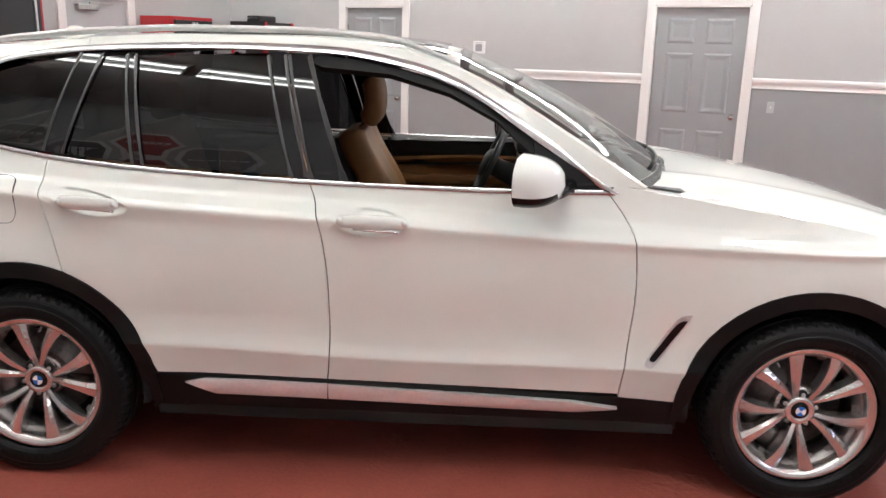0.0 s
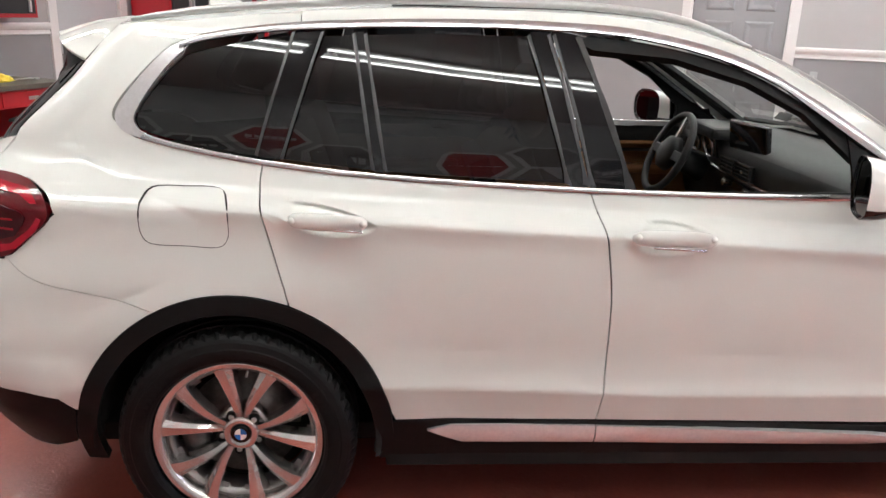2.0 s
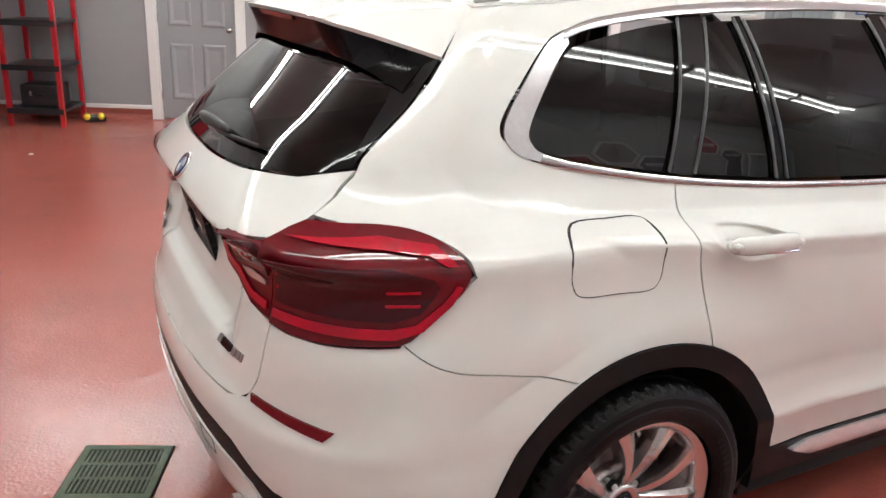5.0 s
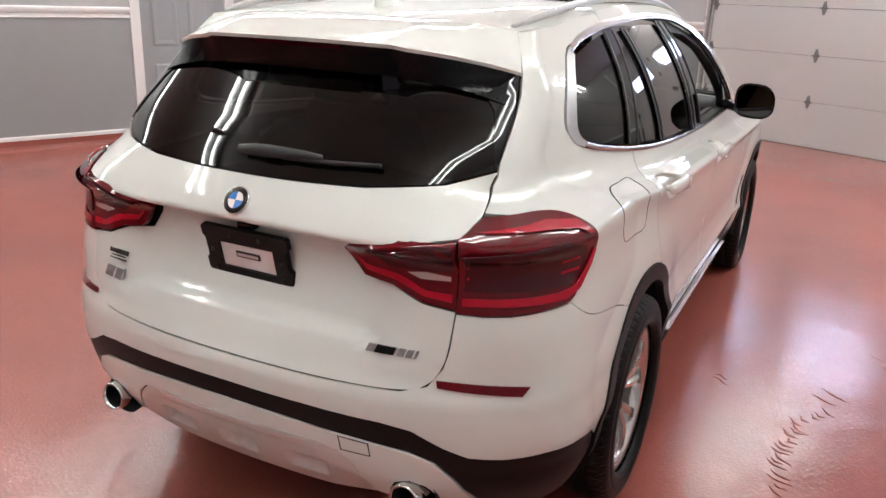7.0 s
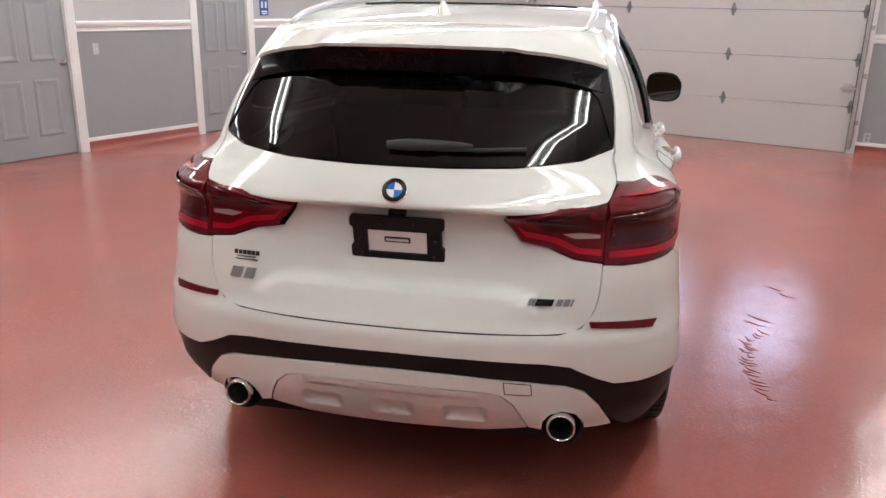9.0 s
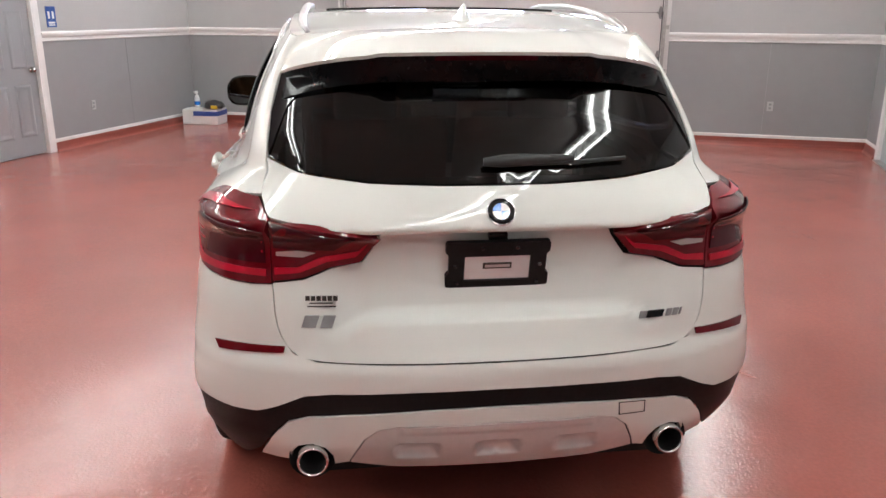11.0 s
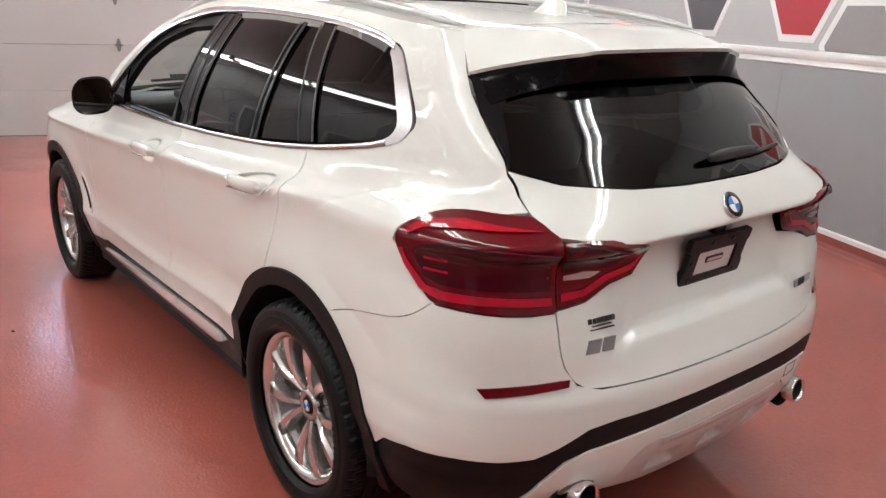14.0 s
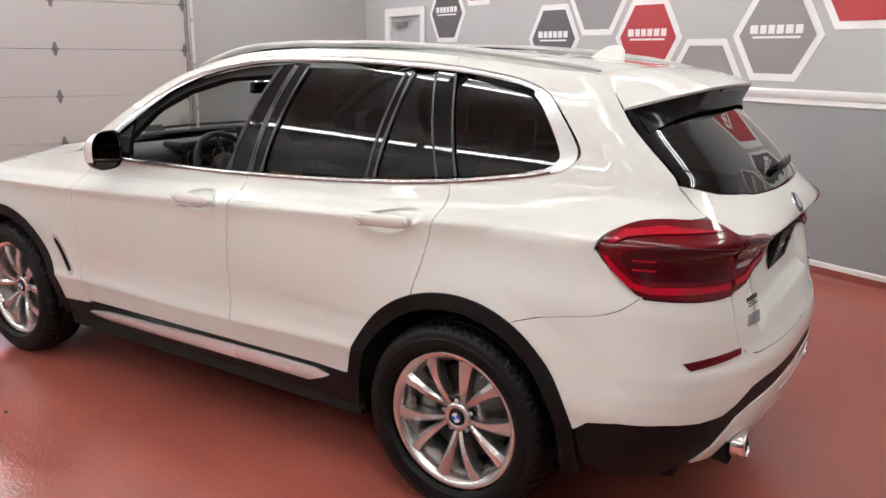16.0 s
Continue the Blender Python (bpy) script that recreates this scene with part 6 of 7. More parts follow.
# ---- door mirrors
for k, s in enumerate((1, -1)):
    door = doors_f[k]
    bm = bmesh.new()
    n, mth = 16, 12
    rows_ = []
    for i in range(mth + 1):
        t = i / mth
        x = 0.352 + 0.150 * t
        f = (1 - t ** 2.6) ** (1 / 2.2)
        cy_, cz_ = 0.985 - 0.02 * t, 1.204 - 0.018 * t
        ring = []
        for j in range(n):
            a = 2 * math.pi * j / n
            ca, sa = math.cos(a), math.sin(a)
            hy = 0.100 * math.copysign(abs(ca) ** 0.62, ca)
            hz = (0.088 if sa > 0 else 0.086) * math.copysign(abs(sa) ** 0.62, sa)
            if ca > 0:
                hz *= 1 - (0.34 if sa > 0 else 0.12) * abs(ca) ** 2
            ring.append(bm.verts.new((x - 0.35 * hy * max(f, 0.03), s * (cy_ + hy * max(f, 0.03)), cz_ + hz * max(f, 0.03))))
        rows_.append(ring)
    for ra, rb in zip(rows_, rows_[1:]):
        for j in range(n):
            bm.faces.new((ra[j], ra[(j + 1) % n], rb[(j + 1) % n], rb[j]))
    bm.faces.new(rows_[-1])
    bmesh.ops.recalc_face_normals(bm, faces=bm.faces)
    low = [f for f in bm.faces if f.calc_center_median().z < 1.166]
    cut = bmesh.new()
    me = bpy.data.meshes.new("mirror_housing")
    bm.to_mesh(me)
    cut.from_mesh(me)
    bmesh.ops.delete(bm, geom=low, context="FACES")
    part("door_mirror", bm, M_PAINT, door, "white mirror cap")
    bmesh.ops.delete(cut, geom=[f for f in cut.faces if f.calc_center_median().z >= 1.166], context="FACES")
    part("mirror_base", cut, M_GLOSS, door, "gloss black mirror underside")
    rim_out = []
    for a in np.linspace(0, 2 * math.pi, 25)[:-1]:
        ca, sa = math.cos(a), math.sin(a)
        hz = (0.088 if sa > 0 else 0.086) * math.copysign(abs(sa) ** 0.62, sa) * (1 - (0.34 if sa > 0 else 0.12) * max(0, ca) ** 2)
        rim_out.append((0.985 + 0.100 * math.copysign(abs(ca) ** 0.62, ca), 1.204 + hz))
    rim_in = [(0.985 + (y - 0.985) * 0.90, 1.204 + (z - 1.204) * 0.88) for y, z in rim_out]
    bm = bmesh.new()
    vo = [bm.verts.new((0.351 - 0.35 * (y - 0.985), s * y, z)) for y, z in rim_out]
    vi = [bm.verts.new((0.358 - 0.35 * (y - 0.985), s * y, z)) for y, z in rim_in]
    for j in range(24):
        bm.faces.new((vo[j], vo[(j + 1) % 24], vi[(j + 1) % 24], vi[j]))
    bmesh.ops.recalc_face_normals(bm, faces=bm.faces)
    part("mirror_rim", bm, M_GLOSS, door)
    bm = bmesh.new()
    bm.faces.new([bm.verts.new((0.359 - 0.35 * (y - 0.985), s * y, z)) for y, z in rim_in])
    part("mirror_glass", bm, M_DARKMIRROR, door, "mirror glass")
    part("mirror_arm", tube([(0.46, s * 0.93, 1.150), (0.50, s * 0.88, 1.148), (0.53, s * 0.835, 1.158), (0.54, s * 0.80, 1.165)], [0.024, 0.022, 0.026, 0.030], 10), M_GLOSS, door, "gloss black mirror arm")

# ---- cabin
part("cabin_floor", box(-2.0, 0.95, -0.80, 0.80, 0.30, 0.36), M_CARPET, car, "black carpeted cabin floor", smooth=False)
for s in (1, -1):
    for k, (x0, x1, doors) in enumerate(((-0.28, 0.66, doors_f), (-1.25, -0.42, doors_r))):
        dr = doors[0 if s > 0 else 1]
        part("door_card", patch([(ax(x, z), z) for x, z in dense([(x0, 0.50), (x1, 0.50), (x1, 1.075), (x0, 1.085)] if k == 0 else [(-0.90, 0.50), (x1, 0.50), (x1, 1.075), (x0, 1.085), (x0, 0.90), (-0.98, 0.74)], 0.05)], -0.085, 0.02, s < 0, 0.08), M_LEATHER, dr, "tan leather door lining")
        part("door_card_top", patch([(ax(x, z), z) for x, z in dense([(x0, 1.062), (x1, 1.055), (x1, 1.148), (x0, 1.152)], 0.05)], -0.070, 0.03, s < 0, 0.08), M_DASH, dr, "black door top")
        y = side((x0 + x1) / 2, 0.92) - 0.12
        part("armrest", box(x0 + 0.06, x1 - 0.22, s * y - 0.035, s * y + 0.035, 0.885, 0.935, 0.02), M_LEATHER, dr, "tan armrest", smooth=False)
        part("trim_blade", tube([(x0 + 0.02, s * (y + 0.035), 1.085), ((x0 + x1) / 2, s * (y + 0.02), 1.098), (x1 - 0.06, s * (y + 0.01), 1.082)], [0.012, 0.016, 0.010], 8), M_GLOSS, dr, "gloss black trim blade")


def pad(points, width, thick_, mat, parent, name, label="", n=10, bolster=0.0):
    """A padded slab swept along (x, z) points, with rounded edges and raised sides."""
    bm = bmesh.new()
    pts = curve(points, 5)
    rows_ = []
    for i, (x, z) in enumerate(pts):
        p, q = pts[max(i - 1, 0)], pts[min(i + 1, len(pts) - 1)]
        d = Vector((q[0] - p[0], 0, q[1] - p[1])).normalized()
        nrm = Vector((d.z, 0, -d.x))
        endk = min(1, min(i, len(pts) - 1 - i) / 2.5 + 0.35)
        ring = []
        for j in range(24):
            a = 2 * math.pi * j / 24
            ca, sa = math.cos(a), math.sin(a)
            yy = width / 2 * math.copysign(abs(ca) ** 0.45, ca) * (0.9 + 0.1 * endk)
            tt = thick_ / 2 * math.copysign(abs(sa) ** 0.6, sa) * endk
            if sa > 0:
                tt += bolster * ramp(0.62, 0.92, abs(yy) / (width / 2)) * endk
            v = Vector((x, yy, z)) + nrm * tt
            ring.append(bm.verts.new(v))
        rows_.append(ring)
    for ra, rb in zip(rows_, rows_[1:]):
        for j in range(24):
            bm.faces.new((ra[j], ra[(j + 1) % 24], rb[(j + 1) % 24], rb[j]))
    bm.faces.new(rows_[0])
    bm.faces.new(rows_[-1])
    bmesh.ops.recalc_face_normals(bm, faces=bm.faces)
    return part(name, bm, mat, parent, label)


for s, back_off in ((1, 0.0), (-1, -0.20)):
    b = back_off
    st = part("front_seat", box(b - 0.32, b + 0.16, s * 0.38 - 0.22, s * 0.38 + 0.22, 0.36, 0.52, 0.03), M_DASH, car, "tan leather front seat", smooth=False)
    q = pad([(b - 0.28, 0.58), (b - 0.05, 0.57), (b + 0.15, 0.60), (b + 0.24, 0.59)], 0.50, 0.13, M_LEATHER, st, "seat_cushion", "tan leather cushion", bolster=0.0)
    q.location = (0, s * 0.38, 0)
    q = pad([(b - 0.15, 0.60), (b - 0.20, 0.78), (b - 0.255, 0.92), (b - 0.325, 1.04), (b - 0.385, 1.15), (b - 0.41, 1.23)], 0.50, 0.13, M_LEATHER, st, "seat_back", "tan leather backrest", bolster=0.035)
    q.location = (0, s * 0.38, 0)
    q = pad([(b - 0.345, 1.262), (b - 0.305, 1.31), (b - 0.300, 1.40), (b - 0.318, 1.475)], 0.27, 0.10, M_LEATHER, st, "headrest", "tan leather headrest")
    q.location = (0, s * 0.38, 0)
    for d in (-0.05, 0.05):
        part("headrest_post", tube([(b - 0.40, s * 0.38 + d, 1.20), (b - 0.33, s * 0.38 + d, 1.29)], 0.006, 6), M_CHROME, st)
    part("seat_shell", shape(box(-0.05, 0.03, s * 0.38 - 0.20, s * 0.38 + 0.20, -0.28, 0.28, 0.03), pose(b - 0.385, 0, 0.93, 0, -20, 0)), M_DASH, st, "black seat shell", smooth=False)
bench_seat = part("rear_seat", box(-1.35, -0.78, -0.50, 0.50, 0.36, 0.58, 0.03), M_DASH, car, "tan leather rear bench", smooth=False)
for s in (1, -1):
    q = pad([(-1.30, 0.66), (-1.05, 0.64), (-0.82, 0.66), (-0.74, 0.64)], 0.50, 0.14, M_LEATHER, bench_seat, "seat_cushion")
    q.location = (0, s * 0.265, 0)
    q = pad([(-1.14, 0.66), (-1.22, 0.90), (-1.30, 1.14), (-1.34, 1.24)], 0.50, 0.14, M_LEATHER, bench_seat, "seat_back")
    q.location = (0, s * 0.265, 0)
    q = pad([(-1.345, 1.25), (-1.345, 1.31), (-1.35, 1.38), (-1.36, 1.41)], 0.24, 0.10, M_DASH, bench_seat, "headrest", "dark headrest")
    q.location = (0, s * 0.34, 0)
# dashboard
dash_x = tab([(0, 0.95), (0.45, 0.62), (0.62, 0.50), (0.72, 0.47), (1, 0.56)])
dash_z = tab([(0, 1.150), (0.3, 1.168), (0.5, 1.165), (0.66, 1.135), (0.80, 1.00), (1, 0.72)])


def dash_at(s, y, out=0.0):
    return Vector((dash_x(s) - 0.02 * math.cos(y * 2.2) - out, y, dash_z(s) + 0.012 * math.exp(-((y - 0.37) / 0.2) ** 2) * ramp(0.2, 0.5, s)))


dash = part("dashboard", grid(lambda s, t: dash_at(s, (t * 2 - 1) * 0.79), 22, 30), M_DASHLIT, car, "grey-black dashboard, paled for light through the windscreen")
part("fascia", grid(lambda s, t: dash_at(0.66 + 0.34 * s, (t * 2 - 1) * 0.785, 0.005), 12, 30, 0.004), M_DASH, dash, "black lower fascia")
part("trim_strip", grid(lambda s, t: dash_at(0.772 + 0.010 * s, (t * 2 - 1) * 0.78, 0.012), 2, 30, 0.006), M_CHROME, dash, "thin bright trim strip")
part("screen", shape(box(-0.012, 0.012, -0.135, 0.135, -0.055, 0.062, 0.008), pose(0.47, 0.0, 1.190, 0, -8, 8)), M_SCREEN, dash, "wide dark display", smooth=False)
part("instrument_hood", shape(box(-0.10, 0.06, -0.17, 0.17, -0.03, 0.022, 0.02), pose(0.50, 0.37, 1.178)), M_DASH, dash, smooth=False)
dial_m = pose(0.428, 0.37, 1.122, 0, -15, 0)
cluster = part("instrument_dial", shape(box(-0.006, 0.006, -0.15, 0.15, -0.055, 0.045, 0.004), dial_m), M_SCREEN, dash, "dark instrument display", smooth=False)
for y in (-0.082, 0.082):
    part("dial_ring", shape(lathe([(0.046, -0.010), (0.051, -0.016), (0.054, -0.008), (0.054, 0.0), (0.046, 0.0)], 28, "x", True), dial_m @ pose(0, y, -0.004)), M_CHROME, cluster, "bright dial surround")
def air_vent(y, wide, high, z):
    """A bright-framed outlet with its slats and a middle bar, facing the cabin."""
    x = 0.452 - 0.02 * math.cos(y * 2.2) + 0.006
    v = part("air_vent", shape(box(-0.012, 0.012, -wide, wide, -high, high, 0.006), pose(x, y, z)), M_GAP, dash, "black air vent", smooth=False)
    for k in (-1, 1):
        part("vent_frame", shape(box(-0.018, -0.004, -wide, wide, k * high - 0.0025, k * high + 0.0025), pose(x, y, z)), M_CHROME, v, "bright vent frame", smooth=False)
        part("vent_frame", shape(box(-0.018, -0.004, k * wide - 0.0025, k * wide + 0.0025, -high - 0.0025, high + 0.0025), pose(x, y, z)), M_CHROME, v, smooth=False)
    for k in (-0.5, 0.0, 0.5):
        part("vent_slat", shape(box(-0.016, -0.004, -wide + 0.004, wide - 0.004, k * high - 0.002, k * high + 0.002), pose(x, y, z)), M_DASHLIT, v, smooth=False)
    part("vent_tab", shape(box(-0.020, -0.004, -0.008, 0.008, -0.006, 0.006, 0.002), pose(x, y, z)), M_CHROME, v, smooth=False)


for y, wide, high in ((-0.075, 0.062, 0.030), (0.075, 0.062, 0.030), (0.70, 0.055, 0.032), (-0.70, 0.055, 0.032)):
    air_vent(y, wide, high, 1.066)
part("climate_panel", shape(box(-0.010, 0.010, -0.14, 0.14, -0.018, 0.018, 0.004), pose(0.455, 0, 0.990)), M_SCREEN, dash, "dark climate panel", smooth=False)
for y in (-0.10, 0.10):
    part("climate_knob", shape(lathe([(0.0, -0.022), (0.014, -0.022), (0.016, -0.018), (0.017, 0.0)], 20, "x"), pose(0.447, y, 0.990)), M_CHROME, dash, "bright round knob")
part("centre_console", box(-0.30, 0.55, -0.13, 0.13, 0.36, 0.72, 0.03), M_DASH, car, "black centre console", smooth=False)
wheel_m = pose(0.275, 0.37, 1.065, 0, -66, 0)
bm = lathe([(0.182 + 0.0165 * math.cos(a), 0.0165 * math.sin(a)) for a in np.linspace(0, 2 * math.pi, 11)[:-1]], 48, "z", True)
sw = part("steering_wheel", shape(bm, wheel_m), M_DASH, car, "black leather steering wheel")
part("airbag_pad", shape(lathe([(0.0, 0.035), (0.05, 0.033), (0.075, 0.018), (0.082, -0.02), (0.0, -0.02)], 24, "z"), wheel_m), M_DASH, sw)
for a in (0, 180):
    part("wheel_spoke", shape(box(0.06, 0.178, -0.022, 0.022, -0.012, 0.010, 0.005), wheel_m @ pose(0, 0, 0, 0, 0, a + 90)), M_DASH, sw, smooth=False)
part("wheel_spoke", shape(box(0.07, 0.170, -0.009, 0.009, -0.010, 0.008, 0.004), wheel_m @ pose(0, 0, 0, 0, 0, 0)), M_CHROME, sw, "bright lower spoke", smooth=False)
part("steering_column", shape(lathe([(0.0, 0.0), (0.045, 0.0), (0.06, -0.18), (0.0, -0.18)], 16, "z"), wheel_m), M_DASH, sw)
rv = part("cabin_mirror", shape(box(-0.018, 0.018, -0.12, 0.12, -0.032, 0.032, 0.012), pose(0.34, 0.0, 1.455, 0, -12, 0)), M_GLOSS, car, "black cabin mirror", smooth=False)
part("mirror_stem", tube([(0.36, 0, 1.48), (0.40, 0, 1.515)], 0.014, 8), M_DASH, rv)
part("screen_tag", shape(box(-0.001, 0.001, -0.06, 0.06, -0.02, 0.02), pose(0.80, 0.40, 1.235, 0, 40, 0)), M_DASH, car, "small dark tag behind the windscreen", smooth=False)
# wipers at the foot of the windscreen
for y0, y1 in ((0.55, -0.02), (-0.05, -0.60)):
    part("front_wiper", tube([tuple(screen_at(0.93, y / 0.85, 0.012)) for y in np.linspace(y0, y1, 7)], 0.008, 6), M_DASH, car, "black windscreen wiper")
# luggage cover
part("load_cover", box(-2.02, -1.42, -0.60, 0.60, 1.02, 1.03), M_CARPET, car, "black load cover", smooth=False)


# ---------------------------------------------------------------- things in the room
def outlet(m, label, slots=True):
    o = thing("wall_outlet", label, "wall outlet", m, "wall plates")
    part("plate", box(-0.036, 0.036, -0.007, 0, -0.058, 0.058, 0.003), M_DOORLIGHT, o, smooth=False)
    if slots:
        for z in (-0.022, 0.022):
            part("socket", box(-0.016, 0.016, -0.0095, -0.006, z - 0.014, z + 0.014, 0.002), M_DOOR, o, smooth=False)
    else:
        part("toggle", box(-0.005, 0.005, -0.018, -0.006, -0.010, 0.012, 0.002), M_TRIM, o, "white toggle", smooth=False)


LEFT, FRONT, RIGHT, BACK = (WALLS[k][0] for k in ("left", "front", "right", "back"))
outlet(LEFT @ pose(1.12, -0.006, 1.08), "grey light switch plate beside a door", False)
outlet(LEFT @ pose(4.12, -0.006, 0.47), "grey wall outlet on the lower panelling")
outlet(FRONT @ pose(-4.62, -0.006, 0.46), "grey wall outlet on the lower panelling")
outlet(FRONT @ pose(2.53, -0.006, 0.50), "grey wall outlet on the lower panelling")
outlet(RIGHT @ pose(0.10, -0.006, 0.47), "grey wall outlet on the lower panelling")
outlet(FRONT @ pose(1.36, -0.006, 0.20), "grey low wall outlet beside the garage door")

th = thing("thermostat", "white square thermostat with grey display above the rail", "thermostat", LEFT @ pose(-2.14, 0, 1.60))
part("case", box(-0.075, 0.075, -0.03, 0, -0.07, 0.07, 0.01), M_TRIM, th, smooth=False)
part("display", box(-0.042, 0.042, -0.033, -0.029, -0.045, 0.04, 0.003), M_DOOR, th, "grey display", smooth=False)
part("vent_slot", box(-0.05, 0.05, -0.0325, -0.029, 0.052, 0.058), M_DOOR, th, smooth=False)

sg_ = thing("restroom_sign", "small blue restroom sign with white figures", "sign", LEFT @ pose(3.60, 0, 1.53))
part("plate", box(-0.075, 0.075, -0.006, 0, -0.115, 0.115, 0.002), M_SIGN, sg_, smooth=False)
for x in (-0.035, 0.03):
    part("pictogram", box(x - 0.016, x + 0.016, -0.008, -0.005, -0.02, 0.06, 0.002), M_WHITEENAMEL, sg_, "plain white figure shape", smooth=False)
part("lettering_bar", box(-0.05, 0.05, -0.008, -0.005, -0.075, -0.055), M_WHITEENAMEL, sg_, smooth=False)
part("lettering_bar", box(-0.05, 0.05, -0.008, -0.005, -0.098, -0.085), M_WHITEENAMEL, sg_, smooth=False)

fb = thing("wall_box", "small white plastic control box above the chair rail", "control box", RIGHT @ pose(-5.95, 0, 1.55))
part("case", box(-0.05, 0.05, -0.045, 0, -0.08, 0.08, 0.008), M_TRIM, fb, smooth=False)
part("button", shape(lathe([(0, -0.052), (0.014, -0.052), (0.014, -0.044)], 12), pose(0, 0, 0.01)), M_DOOR, fb)

# floor drain
dz = floor_z(-2.49, -0.72)
dr = thing("floor_drain", "square olive-green slotted floor drain grate", "drain", pose(-2.49, -0.72, dz + 0.003))
# Flat dark plate in place of the shaded pit under the slots.
part("frame", box(-0.155, 0.155, -0.155, 0.155, -0.004, 0.001), M_DRAINSHADE, dr, smooth=False)
bm = bmesh.new()
for a, b in ((-0.150, -0.125), (0.125, 0.150)):
    box_into(bm, a, b, -0.150, 0.150, 0.0015, 0.006)
    box_into(bm, -0.125, 0.125, a, b, 0.0015, 0.006)
for k in (-0.0417, 0.0417):
    box_into(bm, -0.125, 0.125, k - 0.006, k + 0.006, 0.0015, 0.006)
rim_ob = part("rim", bm, M_DRAIN, dr, "olive iron rim", smooth=False)
for r in range(3):
    for i in range(15):
        x = -0.125 + 0.25 * (i + 0.5) / 15
        y0 = -0.125 + r * 0.0833 + 0.006
        part("slat", box(x - 0.0042, x + 0.0042, y0, y0 + 0.0715, 0.0015, 0.0055), M_DRAIN, rim_ob, smooth=False)

# box of bottles in the far corner
bx = thing("cardboard_box", "white and blue printed cardboard box in the corner", "box", pose(6.07, 5.28, 0, 0, 0, 8))
part("carton", box(-0.17, 0.17, -0.27, 0.27, 0.002, 0.22, 0.006), M_CARD, bx, smooth=False)
part("print_band", box(-0.173, 0.173, -0.273, 0.10, 0.13, 0.195), M_BLUECARD, bx, "blue printed band", smooth=False)
part("flap", shape(box(-0.17, 0.0, -0.27, 0.27, 0, 0.005), pose(-0.0, 0, 0.222, 0, -8, 0)), M_CARD, bx, smooth=False)
sp = thing("spray_bottle", "white plastic spray bottle with blue label on the box", "bottle", pose(6.02, 5.36, 0.245))
part("body", lathe([(0, 0), (0.038, 0), (0.040, 0.01), (0.040, 0.13), (0.030, 0.16), (0.014, 0.18), (0.014, 0.20)], 20, "z"), M_WHITEENAMEL, sp)
part("label_band", lathe([(0.0408, 0.03), (0.0408, 0.085)], 20, "z"), M_BLUE, sp, "blue label")
part("trigger", box(-0.055, 0.02, -0.013, 0.013, 0.195, 0.235, 0.005), M_WHITEENAMEL, sp, smooth=False)
bag = thing("tool_bag", "black and yellow-green cloth bag on the box", "bag", pose(6.05, 5.10, 0.232))
bm = bmesh.new()
bmesh.ops.create_icosphere(bm, subdivisions=3, radius=1)
for v in bm.verts:
    k = 1 + 0.18 * noise.noise(v.co * 2.2)
    v.co = Vector((v.co.x * 0.12 * k, v.co.y * 0.15 * k, max(-0.4, v.co.z) * 0.085 * k + 0.034))
part("cloth", bm, M_CABBLACK, bag)
part("strap", box(-0.13, -0.115, -0.12, -0.02, 0.0, 0.05, 0.004), M_YELLOW, bag, "yellow strap", smooth=False)

# red tool cabinet, shelf rack, bench with hanging cabinets
cab = thing("tool_cabinet", "tall red steel cabinet with black doors", "cabinet", pose(U_BACK + 0.03, 3.97, 0))
part("carcass", box(0.0, 0.50, 0.0, 0.68, 0.07, 1.86, 0.006), M_CABRED, cab, "red steel carcass", smooth=False)
for k in range(2):
    d = part("cabinet_door", box(0.50, 0.522, 0.03 + k * 0.315, 0.335 + k * 0.315, 0.13, 1.82, 0.006), M_CABBLACK, cab, "black cabinet door", smooth=False)
    part("handle", box(0.522, 0.548, (0.31 if k == 0 else 0.365) - 0.012, (0.31 if k == 0 else 0.365) + 0.012, 0.15, 1.80, 0.005), M_ALU, d, "full-height bright handle", smooth=False)
for x in (0.04, 0.46):
    for y in (0.05, 0.63):
        part("foot", shape(lathe([(0, 0), (0.022, 0), (0.022, 0.012), (0.01, 0.02), (0.01, 0.075), (0, 0.075)], 12, "z"), pose(x, y, 0)), M_GALV, cab)

rack = thing("shelf_rack", "red steel rack with black shelves", "shelf", pose(-5.28, 4.98, 0))
for x in (0.0, 0.50):
    for y in (0.0, 0.55):
        part("post", box(x - 0.022, x + 0.022, y - 0.022, y + 0.022, 0, 1.84, 0.004), M_CABRED, rack, "red steel post", smooth=False)
for z in (0.14, 0.56, 0.98, 1.40, 1.80):
    part("shelf", box(-0.015, 0.515, -0.018, 0.565, z, z + 0.035, 0.004), M_CABBLACK, rack, "black shelf", smooth=False)
    part("shelf_lip", box(-0.02, 0.52, -0.026, -0.018, z - 0.015, z + 0.04), M_CABBLACK, rack, smooth=False)
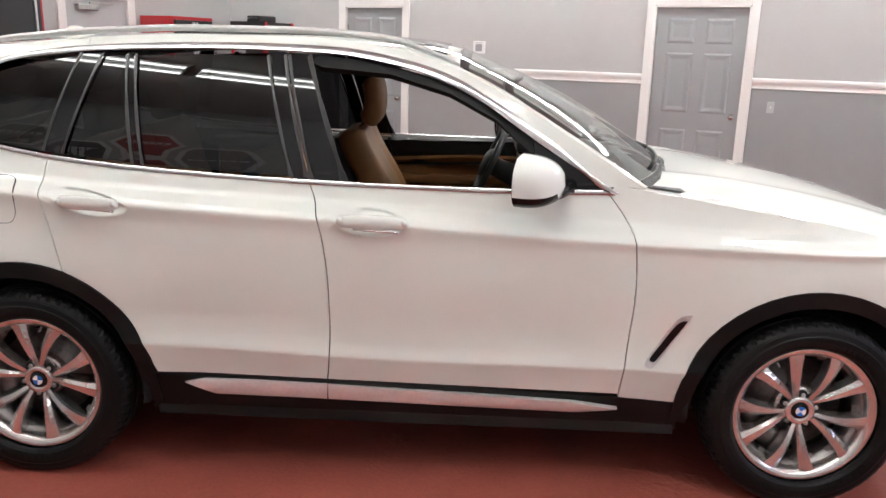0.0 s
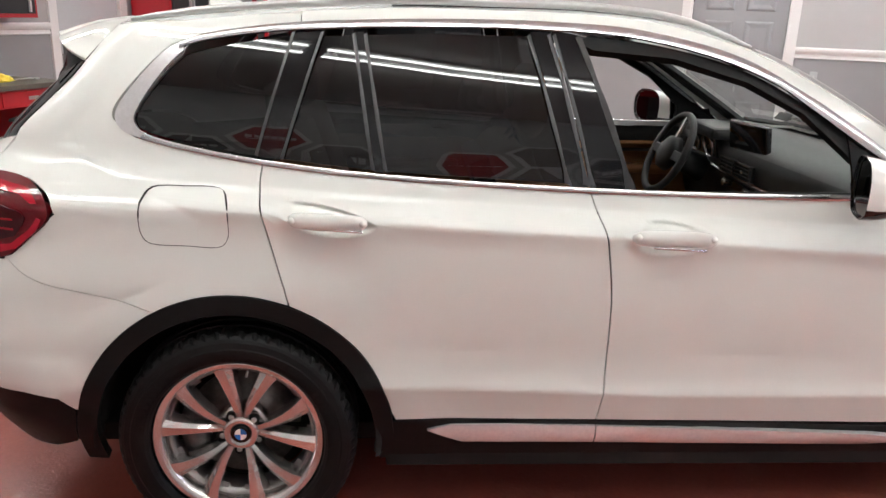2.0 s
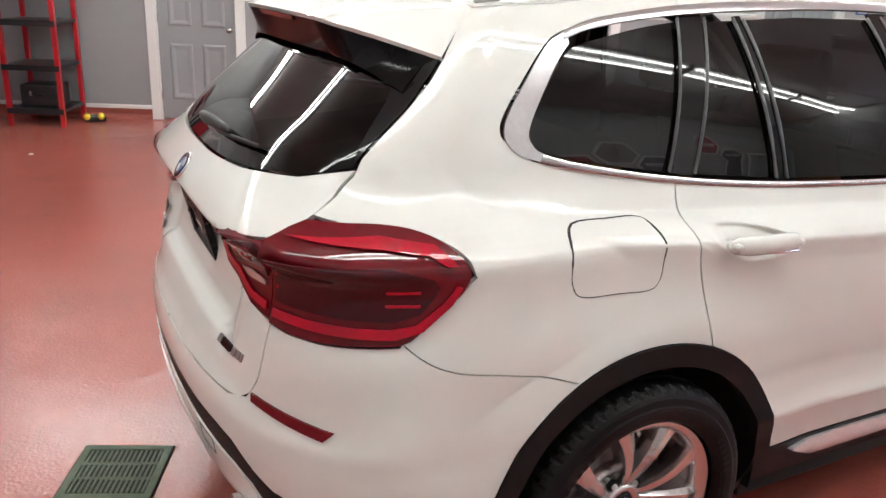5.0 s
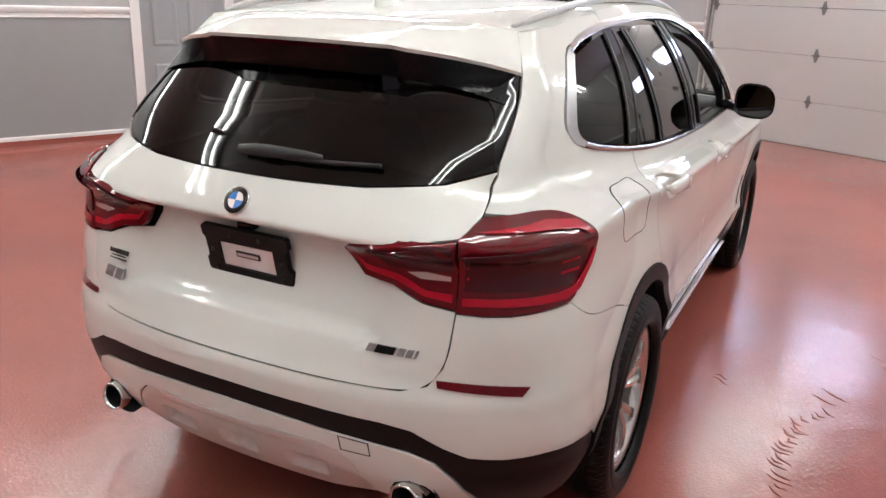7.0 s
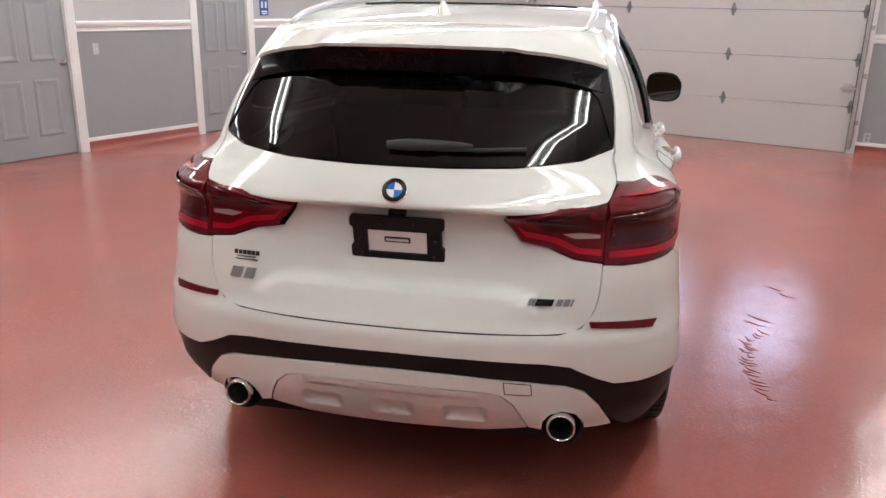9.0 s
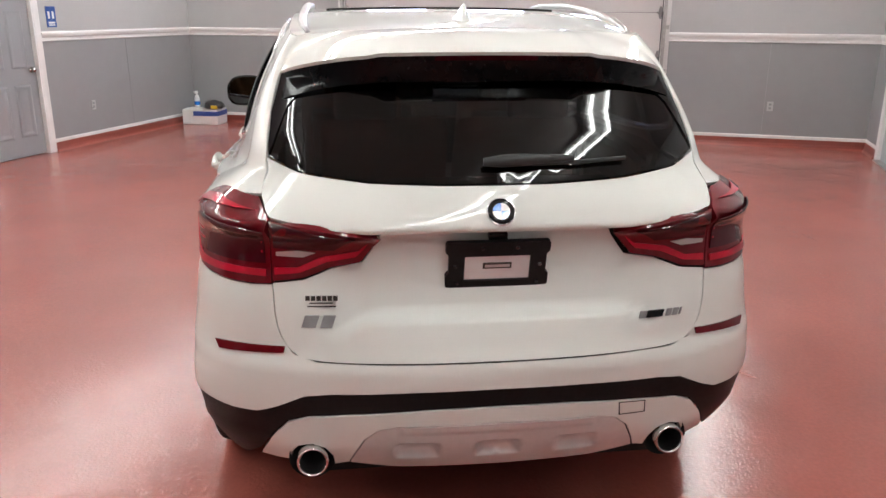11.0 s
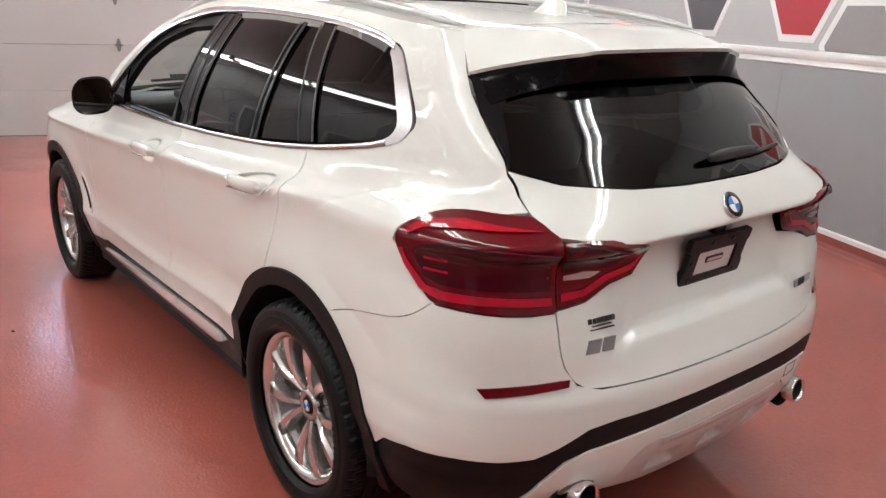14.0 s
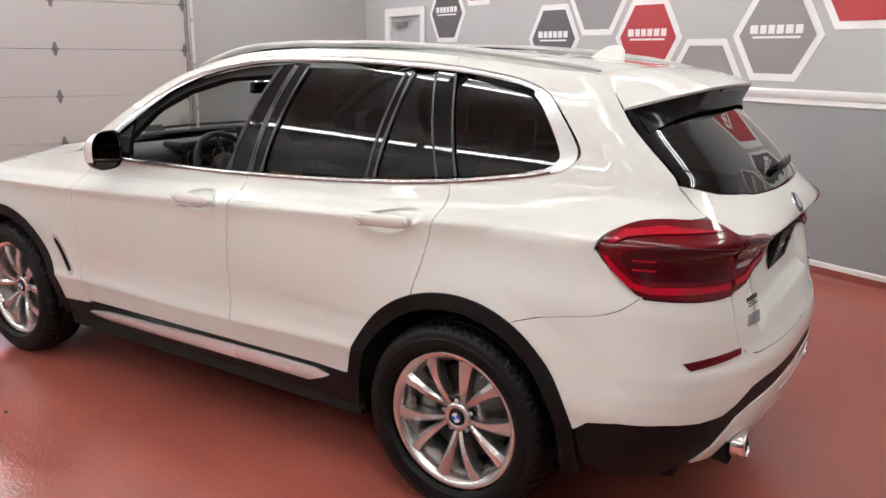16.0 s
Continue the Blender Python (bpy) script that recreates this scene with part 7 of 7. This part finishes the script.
for z, w, h, m in ((0.177, 0.36, 0.22, M_CABBLACK), (1.437, 0.30, 0.18, M_DASH), (1.837, 0.22, 0.08, M_DASH)):
    cs = thing("tool_case", "black plastic tool case on the rack", "tool case", pose(-5.03, 5.24, z), "tool cases")
    part("body", box(-w / 2, w / 2, -0.16, 0.16, 0, h, 0.02), m, cs, smooth=False)
    part("handle", tube([(-0.06, -0.17, h * 0.55), (-0.05, -0.20, h * 0.6), (0.05, -0.20, h * 0.6), (0.06, -0.17, h * 0.55)], 0.008, 8), M_CABBLACK, cs)
    part("latch", box(-0.09, -0.07, -0.168, -0.158, h * 0.5, h * 0.7, 0.002), M_GALV, cs, smooth=False)
jk = thing("floor_tool", "yellow and black power tool on the floor", "power tool", pose(-4.60, 5.36, 0.0, 0, 0, 20))
part("body", box(-0.10, 0.10, -0.05, 0.05, 0.0, 0.07, 0.02), M_CABBLACK, jk, smooth=False)
for x in (-0.085, 0.05):
    part("grip", shape(lathe([(0, -0.05), (0.03, -0.05), (0.035, 0.0), (0.03, 0.05), (0, 0.05)], 14), pose(x, -0.05, 0.06)), M_YELLOW, jk, "yellow grip")

bn = thing("workbench", "red steel workbench with a worn dark worktop", "workbench", pose(U_BACK + 0.03, 0.15, 0))
part("worktop", box(0.0, 0.86, -0.02, 2.02, 0.885, 0.925, 0.006), M_BENCHTOP, bn, "worn dark worktop", smooth=False)
part("apron", box(0.03, 0.80, 0.02, 1.96, 0.74, 0.885, 0.004), M_CABRED, bn, "red apron with drawers", smooth=False)
for k in range(3):
    d = part("drawer", box(0.80, 0.812, 0.06 + k * 0.64, 0.66 + k * 0.64, 0.75, 0.87, 0.004), M_CABRED, bn, smooth=False)
    part("label_holder", box(0.812, 0.816, 0.31 + k * 0.64, 0.41 + k * 0.64, 0.795, 0.825, 0.001), M_GALV, d, smooth=False)
for y in (0.04, 1.90):
    leg = part("leg_panel", box(0.05, 0.76, y, y + 0.045, 0.04, 0.74, 0.004), M_CABRED, bn, "red leg panel", smooth=False)
    for x in (0.10, 0.42, 0.71):
        part("rib", box(x - 0.025, x + 0.025, y + 0.045, y + 0.060, 0.06, 0.73, 0.004), M_CABRED, leg, smooth=False)
    for x in (0.09, 0.72):
        part("foot", shape(lathe([(0, 0), (0.025, 0), (0.025, 0.012), (0.010, 0.018), (0.010, 0.045), (0, 0.045)], 12, "z"), pose(x, y + 0.022, 0)), M_GALV, leg)
part("lower_shelf", box(0.05, 0.70, 0.085, 1.90, 0.14, 0.17, 0.003), M_CABRED, bn, smooth=False)
rag = thing("cloth", "crumpled yellow cloth on the workbench", "cloth", pose(U_BACK + 0.55, 1.72, 0.926))
bm = bmesh.new()
bmesh.ops.create_icosphere(bm, subdivisions=3, radius=1)
for v in bm.verts:
    k = 1 + 0.35 * noise.noise(v.co * 3.1)
    v.co = Vector((v.co.x * 0.10 * k, v.co.y * 0.14 * k, max(0, v.co.z) * 0.06 * k))
part("folds", bm, M_YELLOW, rag)
spn = thing("hand_tool", "grey steel hand tool lying on the workbench", "hand tool", pose(U_BACK + 0.60, 1.95, 0.934, 0, 0, 70))
part("shaft", tube([(-0.09, 0, 0), (0.0, 0, 0.004), (0.08, 0.01, 0)], [0.006, 0.008, 0.007], 8), M_GALV, spn)
part("jaw", box(0.075, 0.115, -0.015, 0.022, -0.007, 0.009, 0.003), M_GALV, spn, smooth=False)
hc = thing("wall_cabinet", "black and red steel cabinet hung above the workbench", "cabinet", pose(U_BACK, 0.35, 1.42))
part("carcass", box(0.0, 0.30, 0.0, 2.10, 0.0, 0.62, 0.005), M_CABRED, hc, "red steel carcass", smooth=False)
for k in range(3):
    d = part("cabinet_door", box(0.30, 0.318, 0.035 + k * 0.685, 0.695 + k * 0.685, 0.035, 0.585, 0.005), M_CABBLACK, hc, "black cabinet door", smooth=False)
    part("handle", box(0.318, 0.338, 0.62 + k * 0.685, 0.64 + k * 0.685, 0.05, 0.57, 0.004), M_ALU, d, smooth=False)
br = thing("hand_sign", "small blue notice plate beside the steel door", "notice", BACK @ pose(3.935, 0, 1.18))
part("plate", box(-0.028, 0.045, -0.006, 0, -0.03, 0.03, 0.002), M_SIGN, br, smooth=False)
